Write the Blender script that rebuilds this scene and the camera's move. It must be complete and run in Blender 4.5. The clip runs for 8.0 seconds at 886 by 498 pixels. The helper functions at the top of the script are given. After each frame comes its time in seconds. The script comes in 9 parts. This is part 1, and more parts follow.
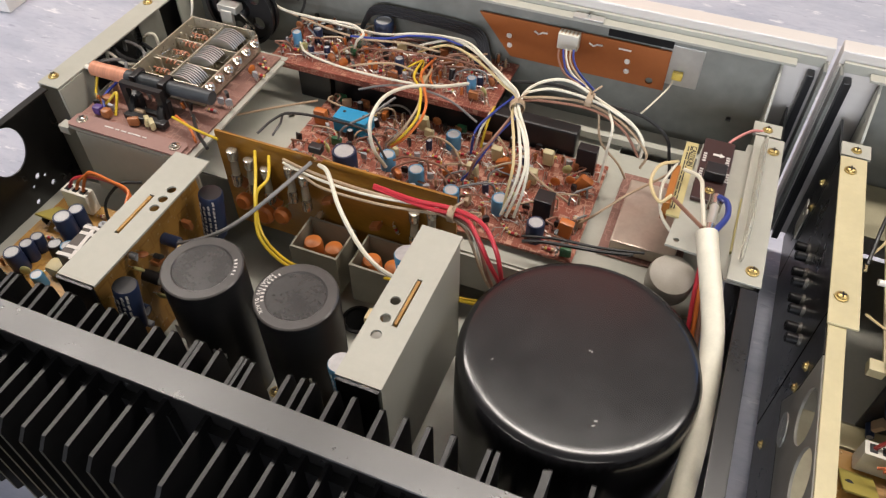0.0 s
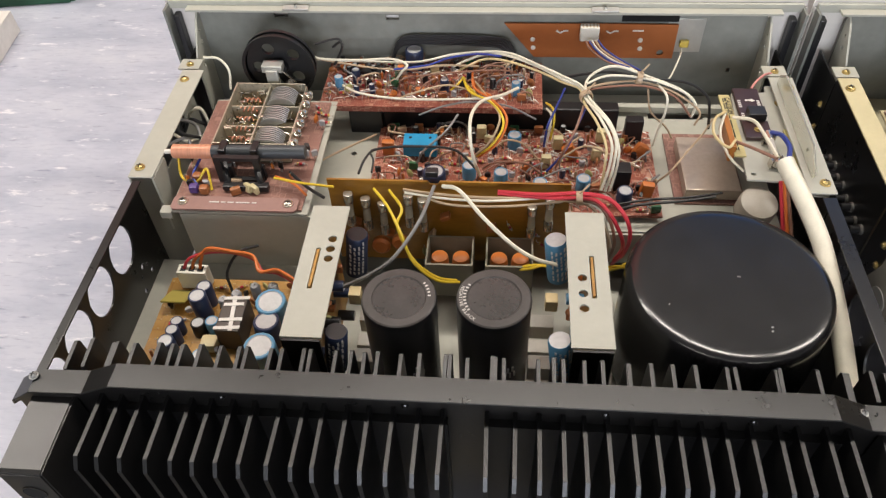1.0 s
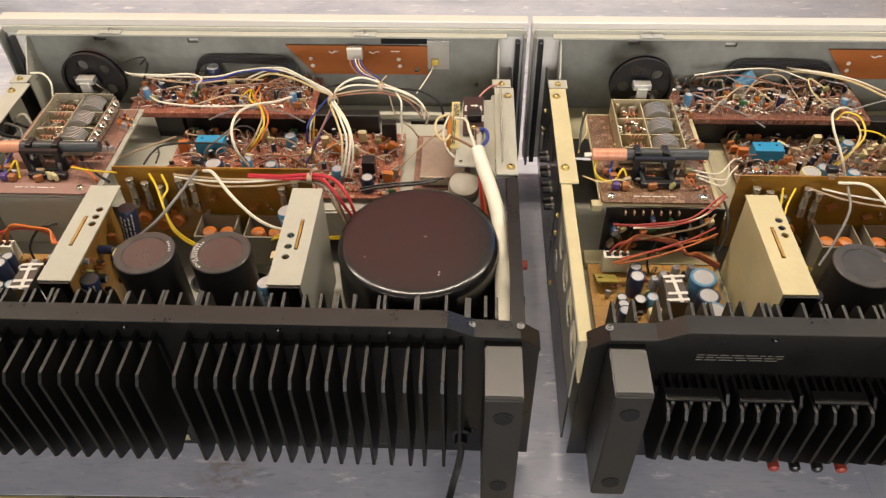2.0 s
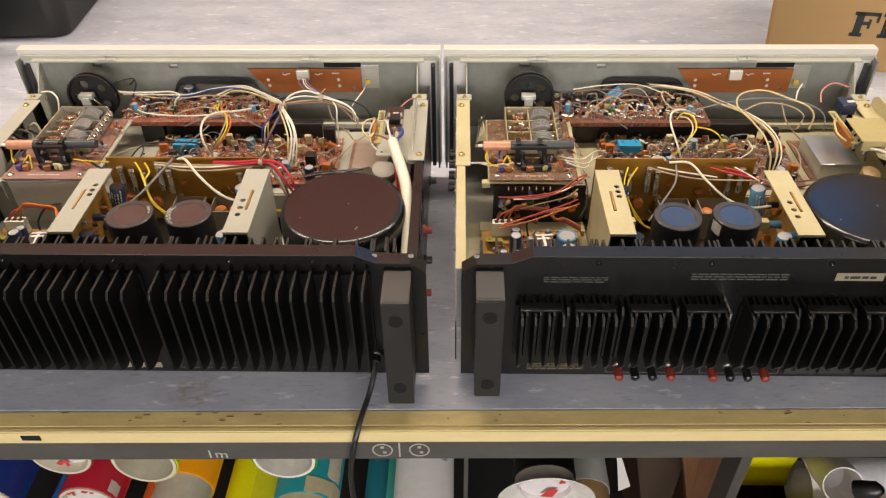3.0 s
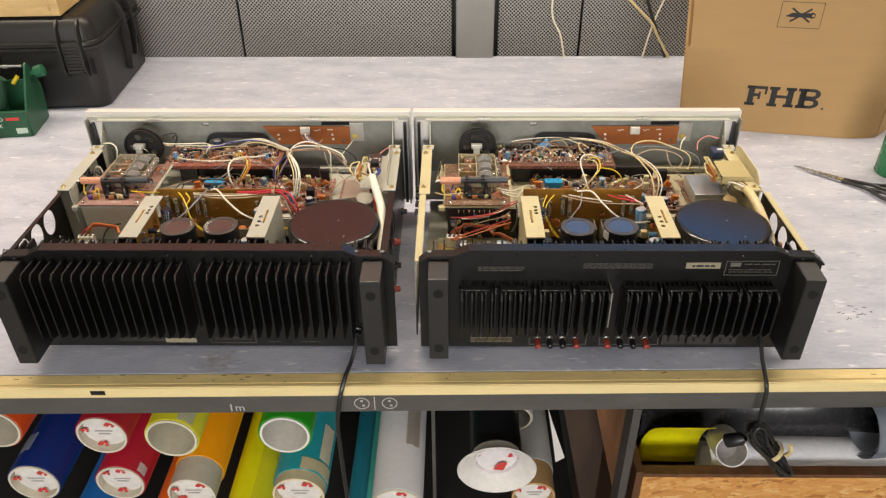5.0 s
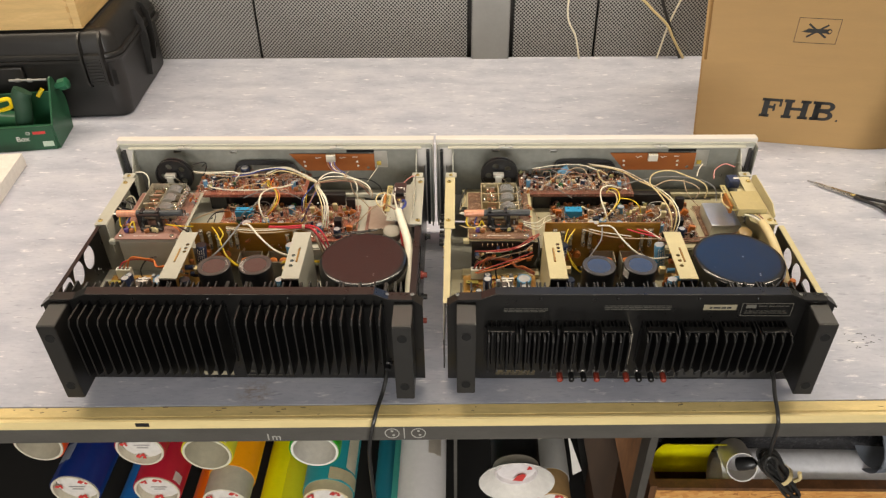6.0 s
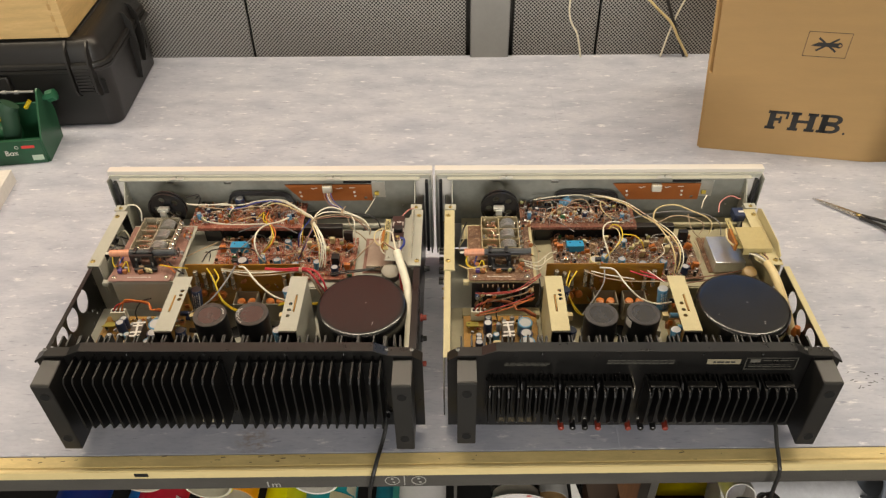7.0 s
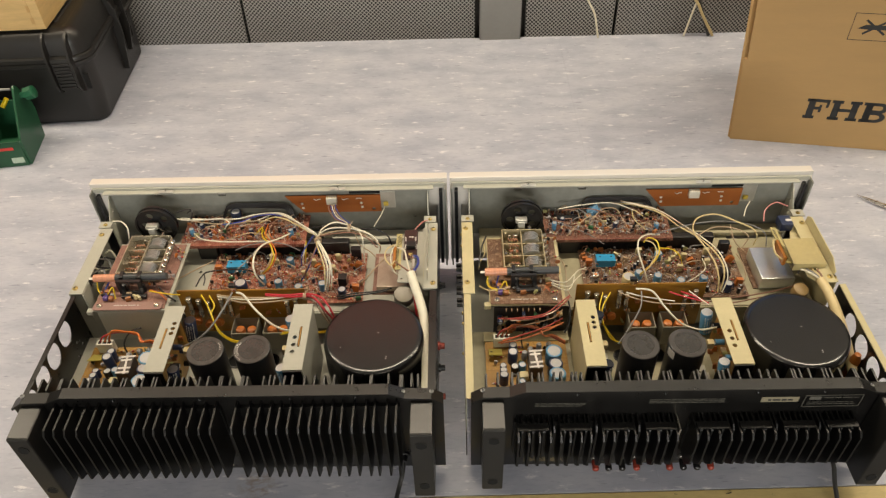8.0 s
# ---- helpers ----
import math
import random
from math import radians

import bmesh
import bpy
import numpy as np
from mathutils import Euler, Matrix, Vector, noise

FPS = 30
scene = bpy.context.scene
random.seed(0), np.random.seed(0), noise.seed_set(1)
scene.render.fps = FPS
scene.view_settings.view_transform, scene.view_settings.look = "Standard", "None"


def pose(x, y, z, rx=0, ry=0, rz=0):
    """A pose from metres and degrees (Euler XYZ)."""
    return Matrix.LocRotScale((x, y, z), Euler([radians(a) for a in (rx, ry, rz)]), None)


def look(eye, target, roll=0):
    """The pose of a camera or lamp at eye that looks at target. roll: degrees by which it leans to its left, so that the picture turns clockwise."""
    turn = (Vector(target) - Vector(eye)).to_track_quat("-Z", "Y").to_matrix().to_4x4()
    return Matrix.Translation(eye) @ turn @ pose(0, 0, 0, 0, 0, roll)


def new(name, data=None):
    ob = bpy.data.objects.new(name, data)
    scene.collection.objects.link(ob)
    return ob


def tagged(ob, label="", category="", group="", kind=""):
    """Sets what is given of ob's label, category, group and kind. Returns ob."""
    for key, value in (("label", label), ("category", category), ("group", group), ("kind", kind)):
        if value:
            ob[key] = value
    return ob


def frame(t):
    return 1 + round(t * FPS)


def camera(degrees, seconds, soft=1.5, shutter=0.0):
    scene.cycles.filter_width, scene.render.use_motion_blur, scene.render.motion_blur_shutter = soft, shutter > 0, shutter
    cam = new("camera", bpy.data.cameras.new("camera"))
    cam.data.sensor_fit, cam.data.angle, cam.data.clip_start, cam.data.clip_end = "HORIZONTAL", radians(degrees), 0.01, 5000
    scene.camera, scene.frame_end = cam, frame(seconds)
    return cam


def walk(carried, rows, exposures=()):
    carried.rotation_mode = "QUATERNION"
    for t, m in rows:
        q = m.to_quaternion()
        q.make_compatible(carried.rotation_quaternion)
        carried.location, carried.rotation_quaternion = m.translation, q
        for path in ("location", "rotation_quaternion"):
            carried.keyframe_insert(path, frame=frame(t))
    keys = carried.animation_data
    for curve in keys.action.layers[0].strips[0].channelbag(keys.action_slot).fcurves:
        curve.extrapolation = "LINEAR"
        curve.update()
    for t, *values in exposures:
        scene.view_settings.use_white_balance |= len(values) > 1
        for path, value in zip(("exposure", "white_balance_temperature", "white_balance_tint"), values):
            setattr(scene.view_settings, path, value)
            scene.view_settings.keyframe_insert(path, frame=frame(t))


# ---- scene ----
cam = camera(60.8, 8.0, 1.3)
PATH = [
    (0, (-0.079, 0.051, 0.471), (-0.585, 1.291, -1.015), 0.0),
    (0.5, (-0.187, 0.017, 0.495), (-0.533, 1.291, -1.007), -2.6),
    (1, (-0.242, -0.03, 0.516), (-0.394, 1.299, -0.971), -3.1),
    (1.5, (-0.183, -0.082, 0.546), (-0.262, 1.286, -0.91), -1.9),
    (2, (-0.058, -0.145, 0.558), (-0.125, 1.275, -0.848), -0.9),
    (2.2, (-0.022, -0.166, 0.565), (-0.079, 1.265, -0.83), -0.5),
    (3.3, (0.022, -0.41, 0.62), (-0.012, 1.165, -0.613), -0.8),
    (3.5, (0.018, -0.455, 0.63), (-0.005, 1.141, -0.574), -0.6),
    (4, (0.038, -0.542, 0.64), (0.022, 1.109, -0.489), -0.6),
    (4.5, (0.073, -0.6, 0.655), (0.052, 1.066, -0.45), -0.4),
    (6, (0.038, -0.568, 0.809), (-0.002, 1.023, -0.402), -0.9),
    (6.5, (0.03, -0.51, 0.851), (0.0, 1.044, -0.408), -0.6),
    (7, (0.035, -0.47, 0.897), (0.001, 1.044, -0.41), -1.0),
    (7.5, (0.038, -0.419, 0.915), (-0.004, 1.066, -0.424), -1.5),
    (8, (0.010, -0.341, 0.880), (-0.0265, 1.1155, -0.4915), -1.95),
]
EXPOSURES = [
    (0.0, 0.2, 6180, 12), (1.0, 0.24, 6220, 11), (2.0, 0.33, 7120, 12), (3.5, 0.37, 7150, 12),
    (4.5, 0.40, 7020, 11), (6.0, 0.27, 7300, 9), (7.0, 0.08, 7430, 8), (8.0, 0.0, 7430, 7),
]
walk(cam, [(t, look(eye, target, roll)) for t, eye, target, roll in PATH], EXPOSURES)

# ---------------------------------------------------------------- light
world = bpy.data.worlds.new("room_air")
scene.world = world
world.use_nodes = True
world.node_tree.nodes["Background"].inputs[0].default_value = (0.9, 0.95, 1.0, 1)
world.node_tree.nodes["Background"].inputs[1].default_value = 0.03


def ceiling_lamp(x, y, z, sx, sy, watts, colour):
    data = bpy.data.lights.new("tube_light", "AREA")
    data.shape, data.size, data.size_y, data.energy, data.color = "RECTANGLE", sx, sy, watts, colour
    ob = new("tube_light", data)
    ob.matrix_basis = pose(x, y, z)
    return ob


WARM, COOL = (1.0, 0.90, 0.775), (0.93, 0.95, 1.0)
for lx in (-1.7, -0.1, 1.5):
    ceiling_lamp(lx, 0.9, 1.98, 1.35, 0.2, 24, WARM)
for lx in (-1.3, 0.9):
    ceiling_lamp(lx, -1.5, 1.98, 1.35, 0.2, 7, WARM)
# cool fill lamp added behind the camera, set in a made-up window
front_fill = bpy.data.lights.new("window_light", "AREA")
front_fill.shape, front_fill.size, front_fill.size_y, front_fill.energy, front_fill.color = "RECTANGLE", 2.4, 1.15, 115, COOL
new("window_light", front_fill).matrix_basis = pose(0.1, -3.42, 0.775, 90)


# ---------------------------------------------------------------- materials
def nodes_of(m):
    nt = m.node_tree
    return nt, nt.nodes, nt.links, nt.nodes["Principled BSDF"]


def add_bump(nt, bsdf, height, strength, distance):
    b = nt.nodes.new("ShaderNodeBump")
    b.inputs["Strength"].default_value, b.inputs["Distance"].default_value = strength, distance
    nt.links.new(height, b.inputs["Height"])
    nt.links.new(b.outputs[0], bsdf.inputs["Normal"])


def noise_tex(nt, scale, detail=4, stretch=(1, 1, 1), rough=0.6):
    tc, mp, n = nt.nodes.new("ShaderNodeTexCoord"), nt.nodes.new("ShaderNodeMapping"), nt.nodes.new("ShaderNodeTexNoise")
    mp.inputs["Scale"].default_value = stretch
    n.inputs["Scale"].default_value, n.inputs["Detail"].default_value, n.inputs["Roughness"].default_value = scale, detail, rough
    nt.links.new(tc.outputs["Object"], mp.inputs[0])
    nt.links.new(mp.outputs[0], n.inputs["Vector"])
    return n


def ramp(nt, fac, stops):
    r = nt.nodes.new("ShaderNodeValToRGB")
    el = r.color_ramp.elements
    while len(el) < len(stops):
        el.new(0.5)
    for e, (p, c) in zip(el, stops):
        e.position, e.color = p, (*c, 1)
    nt.links.new(fac, r.inputs[0])
    return r


def shade(c, k):
    return tuple(min(1.0, v * k) for v in c)


def mat(name, col, rough=0.5, metal=0.0, var=0.18, scale=40, bump=0.0, bscale=200, stretch=(1, 1, 1), col2=None, coat=0.0, grain=0.5, per=0.0):
    """Paint, plastic or metal: a base colour with stains at one scale and grain at another, and uneven gloss."""
    m = bpy.data.materials.new(name)
    m.use_nodes = True
    nt, nd, ln, bs = nodes_of(m)
    big, fine = noise_tex(nt, scale, 4, stretch), noise_tex(nt, scale * 9, 3, stretch)
    mixf = nd.new("ShaderNodeMix")
    mixf.inputs[0].default_value = grain * 0.6
    ln.new(big.outputs[0], mixf.inputs[2]), ln.new(fine.outputs[0], mixf.inputs[3])
    fac = mixf.outputs[0]
    r = ramp(nt, fac, [(0.3, shade(col, 1 - var)), (0.55, col), (0.75, col2 or shade(col, 1 + var))])
    out = r.outputs[0]
    if per:
        info, hsv, mr = nd.new("ShaderNodeObjectInfo"), nd.new("ShaderNodeHueSaturation"), nd.new("ShaderNodeMapRange")
        mr.inputs[3].default_value, mr.inputs[4].default_value = 1 - per, 1 + per
        ln.new(info.outputs["Random"], mr.inputs[0]), ln.new(mr.outputs[0], hsv.inputs["Value"])
        ln.new(out, hsv.inputs["Color"])
        out = hsv.outputs[0]
    ln.new(out, bs.inputs["Base Color"])
    rr = nd.new("ShaderNodeMapRange")
    rr.inputs[3].default_value, rr.inputs[4].default_value = max(0.03, rough - 0.1), min(1, rough + 0.12)
    ln.new(fac, rr.inputs[0]), ln.new(rr.outputs[0], bs.inputs["Roughness"])
    bs.inputs["Metallic"].default_value = metal
    bs.inputs["Coat Weight"].default_value = coat
    bs.inputs["Coat Roughness"].default_value = 0.08
    if bump:
        add_bump(nt, bs, noise_tex(nt, bscale, 3, stretch).outputs[0], bump, 0.002)
    return m


def lino_mat():
    m = bpy.data.materials.new("linoleum_sheet")
    m.use_nodes = True
    nt, nd, ln, bs = nodes_of(m)
    base = ramp(nt, noise_tex(nt, 9, 5, (1, 2.2, 1)).outputs[0], [(0.3, (0.34, 0.36, 0.44)), (0.55, (0.45, 0.465, 0.54)), (0.8, (0.535, 0.545, 0.60))])
    light = ramp(nt, noise_tex(nt, 24, 6, (1, 3.6, 1), 0.68).outputs[0], [(0.588, (0, 0, 0)), (0.68, (1, 1, 1))])
    dark = ramp(nt, noise_tex(nt, 31, 3, (1.1, 5.5, 1.7), 0.5).outputs[0], [(0.635, (0, 0, 0)), (0.72, (1, 1, 1))])
    mid = ramp(nt, noise_tex(nt, 60, 3, (1, 4, 3.1), 0.6).outputs[0], [(0.5, (0, 0, 0)), (0.75, (1, 1, 1))])
    # a dried brown spill near the front edge
    tc, away, near, both = nd.new("ShaderNodeTexCoord"), nd.new("ShaderNodeVectorMath"), nd.new("ShaderNodeMapRange"), nd.new("ShaderNodeMath")
    away.operation, both.operation = "DISTANCE", "MULTIPLY"
    away.inputs[1].default_value = (-0.25, 0.158, 0.0)
    near.inputs[1].default_value, near.inputs[2].default_value, near.inputs[3].default_value, near.inputs[4].default_value = 0.006, 0.032, 1.0, 0.0
    grit = ramp(nt, noise_tex(nt, 90, 5, (1, 1.6, 1), 0.7).outputs[0], [(0.44, (0, 0, 0)), (0.6, (1, 1, 1))])
    ln.new(tc.outputs["Object"], away.inputs[0]), ln.new(away.outputs["Value"], near.inputs[0])
    ln.new(near.outputs[0], both.inputs[0]), ln.new(grit.outputs[0], both.inputs[1])
    spill = both
    cur = base.outputs[0]
    for mask, colour, k in ((mid, (0.31, 0.325, 0.42), 0.55), (dark, (0.20, 0.21, 0.29), 0.6), (light, (0.80, 0.785, 0.795), 0.75), (spill, (0.27, 0.20, 0.14), 0.75)):
        mx, mu = nd.new("ShaderNodeMix"), nd.new("ShaderNodeMath")
        mx.data_type, mu.operation = "RGBA", "MULTIPLY"
        mu.inputs[1].default_value = k
        ln.new(mask.outputs[0], mu.inputs[0]), ln.new(mu.outputs[0], mx.inputs[0])
        ln.new(cur, mx.inputs[6])
        mx.inputs[7].default_value = (*colour, 1)
        cur = mx.outputs[2]
    ln.new(cur, bs.inputs["Base Color"])
    bs.inputs["Roughness"].default_value = 0.42
    add_bump(nt, bs, noise_tex(nt, 180, 3).outputs[0], 0.12, 0.001)
    return m


def mesh_panel_mat():
    """Perforated sheet: rows of small round holes, staggered."""
    m = bpy.data.materials.new("perforated_sheet")
    m.use_nodes = True
    nt, nd, ln, bs = nodes_of(m)
    tc, mp, vo = nd.new("ShaderNodeTexCoord"), nd.new("ShaderNodeMapping"), nd.new("ShaderNodeTexVoronoi")
    mp.inputs["Rotation"].default_value = (0, radians(45), 0)
    vo.inputs["Scale"].default_value, vo.inputs["Randomness"].default_value = 150, 0.0
    vo.voronoi_dimensions = "2D"
    sep, com = nd.new("ShaderNodeSeparateXYZ"), nd.new("ShaderNodeCombineXYZ")
    ln.new(tc.outputs["Object"], mp.inputs[0]), ln.new(mp.outputs[0], sep.inputs[0])
    ln.new(sep.outputs[0], com.inputs[0]), ln.new(sep.outputs[2], com.inputs[1]), ln.new(com.outputs[0], vo.inputs["Vector"])
    r = ramp(nt, vo.outputs["Distance"], [(0.36, (0.006, 0.006, 0.006)), (0.42, (0.31, 0.305, 0.295))])
    ln.new(r.outputs[0], bs.inputs["Base Color"])
    bs.inputs["Roughness"].default_value, bs.inputs["Metallic"].default_value = 0.5, 0.0
    add_bump(nt, bs, vo.outputs["Distance"], 0.3, 0.002)
    return m


def board_mat(name, base, trace, spot, scale=120, copper=0.5):
    """Circuit board: lacquer with winding tracks and solder dots."""
    m = bpy.data.materials.new(name)
    m.use_nodes = True
    nt, nd, ln, bs = nodes_of(m)
    tc, vo, vo2 = nd.new("ShaderNodeTexCoord"), nd.new("ShaderNodeTexVoronoi"), nd.new("ShaderNodeTexVoronoi")
    vo.feature, vo.distance = "F1", "CHEBYCHEV"
    vo.inputs["Scale"].default_value = scale * 0.62
    vo2.inputs["Scale"].default_value = scale * 2.1
    for v in (vo, vo2):
        ln.new(tc.outputs["Object"], v.inputs["Vector"])
    tr = ramp(nt, vo.outputs["Distance"], [(0.27, (1, 1, 1)), (0.31, (0, 0, 0)), (0.37, (0, 0, 0)), (0.41, (1, 1, 1))])
    dots = ramp(nt, vo2.outputs["Distance"], [(0.17, (1, 1, 1)), (0.24, (0, 0, 0))])
    stain = ramp(nt, noise_tex(nt, 35, 5).outputs[0], [(0.3, shade(base, 0.7)), (0.6, base), (0.8, shade(base, 1.25))])
    a, b = nd.new("ShaderNodeMix"), nd.new("ShaderNodeMix")
    a.data_type = b.data_type = "RGBA"
    ln.new(tr.outputs[0], a.inputs[0])
    a.inputs[6].default_value = (*trace, 1)
    ln.new(stain.outputs[0], a.inputs[7])
    mu = nd.new("ShaderNodeMath")
    mu.operation = "MULTIPLY"
    mu.inputs[1].default_value = copper
    ln.new(dots.outputs[0], mu.inputs[0]), ln.new(mu.outputs[0], b.inputs[0])
    ln.new(a.outputs[2], b.inputs[6])
    b.inputs[7].default_value = (*spot, 1)
    ln.new(b.outputs[2], bs.inputs["Base Color"])
    bs.inputs["Roughness"].default_value = 0.38
    add_bump(nt, bs, dots.outputs[0], 0.5, 0.001)
    return m


def osb_mat():
    m = bpy.data.materials.new("strand_board")
    m.use_nodes = True
    nt, nd, ln, bs = nodes_of(m)
    tc, mp, vo = nd.new("ShaderNodeTexCoord"), nd.new("ShaderNodeMapping"), nd.new("ShaderNodeTexVoronoi")
    mp.inputs["Scale"].default_value = (1, 1, 3.6)
    vo.inputs["Scale"].default_value = 60
    nz = noise_tex(nt, 14, 4)
    mx = nd.new("ShaderNodeMix")
    mx.data_type, mx.inputs[0].default_value = "RGBA", 0.12
    ln.new(tc.outputs["Object"], mp.inputs[0]), ln.new(mp.outputs[0], mx.inputs[6]), ln.new(nz.outputs["Color"], mx.inputs[7])
    ln.new(mx.outputs[2], vo.inputs["Vector"])
    sp = nd.new("ShaderNodeSeparateColor")
    ln.new(vo.outputs["Color"], sp.inputs[0])
    r = ramp(nt, sp.outputs[0], [(0.0, (0.34, 0.13, 0.03)), (0.12, (0.52, 0.23, 0.06)), (0.6, (0.60, 0.29, 0.085)), (0.9, (0.63, 0.34, 0.11)), (1.0, (0.68, 0.42, 0.18))])
    ln.new(r.outputs[0], bs.inputs["Base Color"])
    bs.inputs["Roughness"].default_value = 0.5
    add_bump(nt, bs, sp.outputs[0], 0.3, 0.002)
    return m


LINO = lino_mat()
PERF = mesh_panel_mat()
OSB = osb_mat()
CREAM_EDGE = mat("cream_edge_paint", (0.72, 0.58, 0.29), 0.5, var=0.1, scale=14, stretch=(1, 4, 4), bump=0.1)
YELLOW_EDGE = mat("worn_yellow_paint", (0.68, 0.53, 0.24), 0.55, var=0.2, scale=16, stretch=(1, 4, 4))
GREY_RAIL = mat("grey_rail_paint", (0.075, 0.07, 0.062), 0.6, var=0.25, scale=12, stretch=(1, 1, 3), bump=0.15)
CHALK = mat("chalk", (0.42, 0.41, 0.38), 0.9, var=0.3, scale=300)
STEEL = mat("cream_grey_chassis_paint", (0.41, 0.405, 0.345), 0.42, metal=0.0, var=0.1, scale=22, bump=0.05)
CREAM_STEEL = mat("cream_chassis_paint", (0.53, 0.465, 0.27), 0.42, var=0.12, scale=25, bump=0.05)
GREY_STEEL = mat("grey_panel_paint", (0.218, 0.223, 0.198), 0.42, var=0.35, scale=9)
CREAM_DECK = mat("yellowed_deck_paint", (0.37, 0.335, 0.22), 0.45, var=0.2, scale=18)
GREY_FACE = mat("dull_zinc_sheet", (0.26, 0.25, 0.215), 0.45, metal=0.25, var=0.18, scale=26)
ZINC = mat("zinc_plate", (0.50, 0.50, 0.46), 0.35, metal=0.6, var=0.15, scale=30)
SILVER = mat("brushed_aluminium", (0.68, 0.645, 0.60), 0.42, metal=0.2, var=0.05, scale=60, stretch=(0.05, 1, 1))
BLACK_STEEL = mat("black_chassis_paint", (0.0055, 0.0052, 0.005), 0.29, var=0.3, scale=30, bump=0.02)
FIN = mat("black_anodised_fin", (0.0055, 0.0054, 0.0055), 0.35, metal=0.0, var=0.25, scale=30, per=0.15)
BLOCK = mat("dark_moulded_plastic", (0.012, 0.0113, 0.0106), 0.38, var=0.15, scale=60, bump=0.04, bscale=900)
CLEAR = mat("clear_plastic_sheet", (0.80, 0.79, 0.70), 0.14, var=0.06, scale=30)
CLEAR.node_tree.nodes["Principled BSDF"].inputs["Transmission Weight"].default_value = 0.8
CLEAR.node_tree.nodes["Principled BSDF"].inputs["IOR"].default_value = 1.25
GLOSS_BLACK = mat("gloss_black_enamel", (0.011, 0.011, 0.0125), 0.19, var=0.3, scale=14)
for glossy, level in ((BLOCK, 0.8), (BLACK_STEEL, 0.6), (FIN, 0.42)):
    glossy.node_tree.nodes["Principled BSDF"].inputs["Specular IOR Level"].default_value = level
GLOSS_BLACK.node_tree.nodes["Principled BSDF"].inputs["Specular IOR Level"].default_value = 0.75
CAP_SLEEVE = mat("black_capacitor_sleeve", (0.02, 0.02, 0.022), 0.35, var=0.2, scale=60)
CAP_DISC = mat("glossy_capacitor_disc", (0.045, 0.043, 0.042), 0.18, var=0.25, scale=50, coat=0.45)
CAP_TOP = mat("grey_capacitor_top", (0.06, 0.055, 0.052), 0.3, var=0.25, scale=50)
CAP_DISC.node_tree.nodes["Principled BSDF"].inputs["Specular IOR Level"].default_value = 1.0
PCB_MAIN = board_mat("brown_board", (0.27, 0.078, 0.046), (0.47, 0.25, 0.175), (0.52, 0.44, 0.36), 330, 0.55)
PCB_UPPER = board_mat("red_brown_board", (0.25, 0.07, 0.045), (0.42, 0.22, 0.15), (0.5, 0.4, 0.32), 340, 0.45)
PCB_PINK = board_mat("pink_board", (0.27, 0.14, 0.11), (0.34, 0.19, 0.15), (0.48, 0.4, 0.33), 260, 0.2)
STRIP_PINK = mat("dusty_pink_laminate", (0.30, 0.175, 0.15), 0.4, var=0.15, scale=60)
PCB_OCHRE = board_mat("ochre_board", (0.42, 0.225, 0.05), (0.30, 0.15, 0.03), (0.5, 0.42, 0.26), 120, 0.3)
PCB_AGED = board_mat("dull_brown_board", (0.15, 0.075, 0.04), (0.30, 0.19, 0.12), (0.44, 0.38, 0.28), 330, 0.5)
PCB_AGED_RED = board_mat("dull_red_brown_board", (0.15, 0.055, 0.035), (0.28, 0.15, 0.1), (0.42, 0.36, 0.28), 330, 0.45)
PCB_EDGE = mat("red_board_edge", (0.28, 0.06, 0.035), 0.5)
PCB_AMBER = mat("amber_resin_board", (0.33, 0.155, 0.02), 0.3, var=0.3, scale=18, stretch=(1, 1, 4), coat=0.2)
BRIGHT_SOLDER = mat("bright_solder", (0.78, 0.75, 0.70), 0.35, metal=0.25, var=0.1, scale=200)
PCB_ORANGE = mat("orange_brown_board", (0.31, 0.088, 0.015), 0.5, var=0.12, scale=30)
BLACK_PLASTIC = mat("black_plastic", (0.010, 0.010, 0.011), 0.35, var=0.2, scale=80)
WHITE_PLASTIC = mat("white_plastic", (0.70, 0.67, 0.58), 0.45, var=0.08, scale=80)
SOLDER = mat("solder", (0.62, 0.6, 0.56), 0.3, metal=0.9, var=0.15, scale=200)
TIN = mat("tinned_plate", (0.60, 0.56, 0.48), 0.2, metal=0.8, var=0.2, scale=60)
DULL_NICKEL = mat("dull_nickel", (0.22, 0.21, 0.19), 0.42, metal=0.7, var=0.2, scale=200)
BRASS = mat("brass_screw", (0.46, 0.35, 0.14), 0.38, metal=0.9, var=0.2, scale=200)
COPPER = mat("copper_coil", (0.62, 0.28, 0.17), 0.4, metal=0.2, var=0.2, scale=40, stretch=(14, 1, 1))
CARD = mat("brown_cardboard", (0.40, 0.245, 0.10), 0.75, var=0.07, scale=8, stretch=(1, 1, 6), bump=0.08)
INK = mat("black_ink", (0.02, 0.02, 0.02), 0.7)
CASE = mat("black_case_plastic", (0.0115, 0.0108, 0.0102), 0.4, var=0.2, scale=12, bump=0.12, bscale=700)
PINE = mat("pine_wood", (0.62, 0.42, 0.18), 0.5, var=0.24, scale=7, stretch=(1, 1, 9), col2=(0.74, 0.54, 0.28))
GREEN = mat("green_tool_plastic", (0.012, 0.075, 0.035), 0.35, var=0.15, scale=30)
WOOD_DARK = mat("brown_plywood", (0.13, 0.055, 0.02), 0.55, var=0.6, scale=9, stretch=(4, 4, 0.5))
# near-black colour that holds the deep shade under the bench
UNDER_SHADE = mat("dark_shelf_back", (0.012, 0.011, 0.01), 0.8)
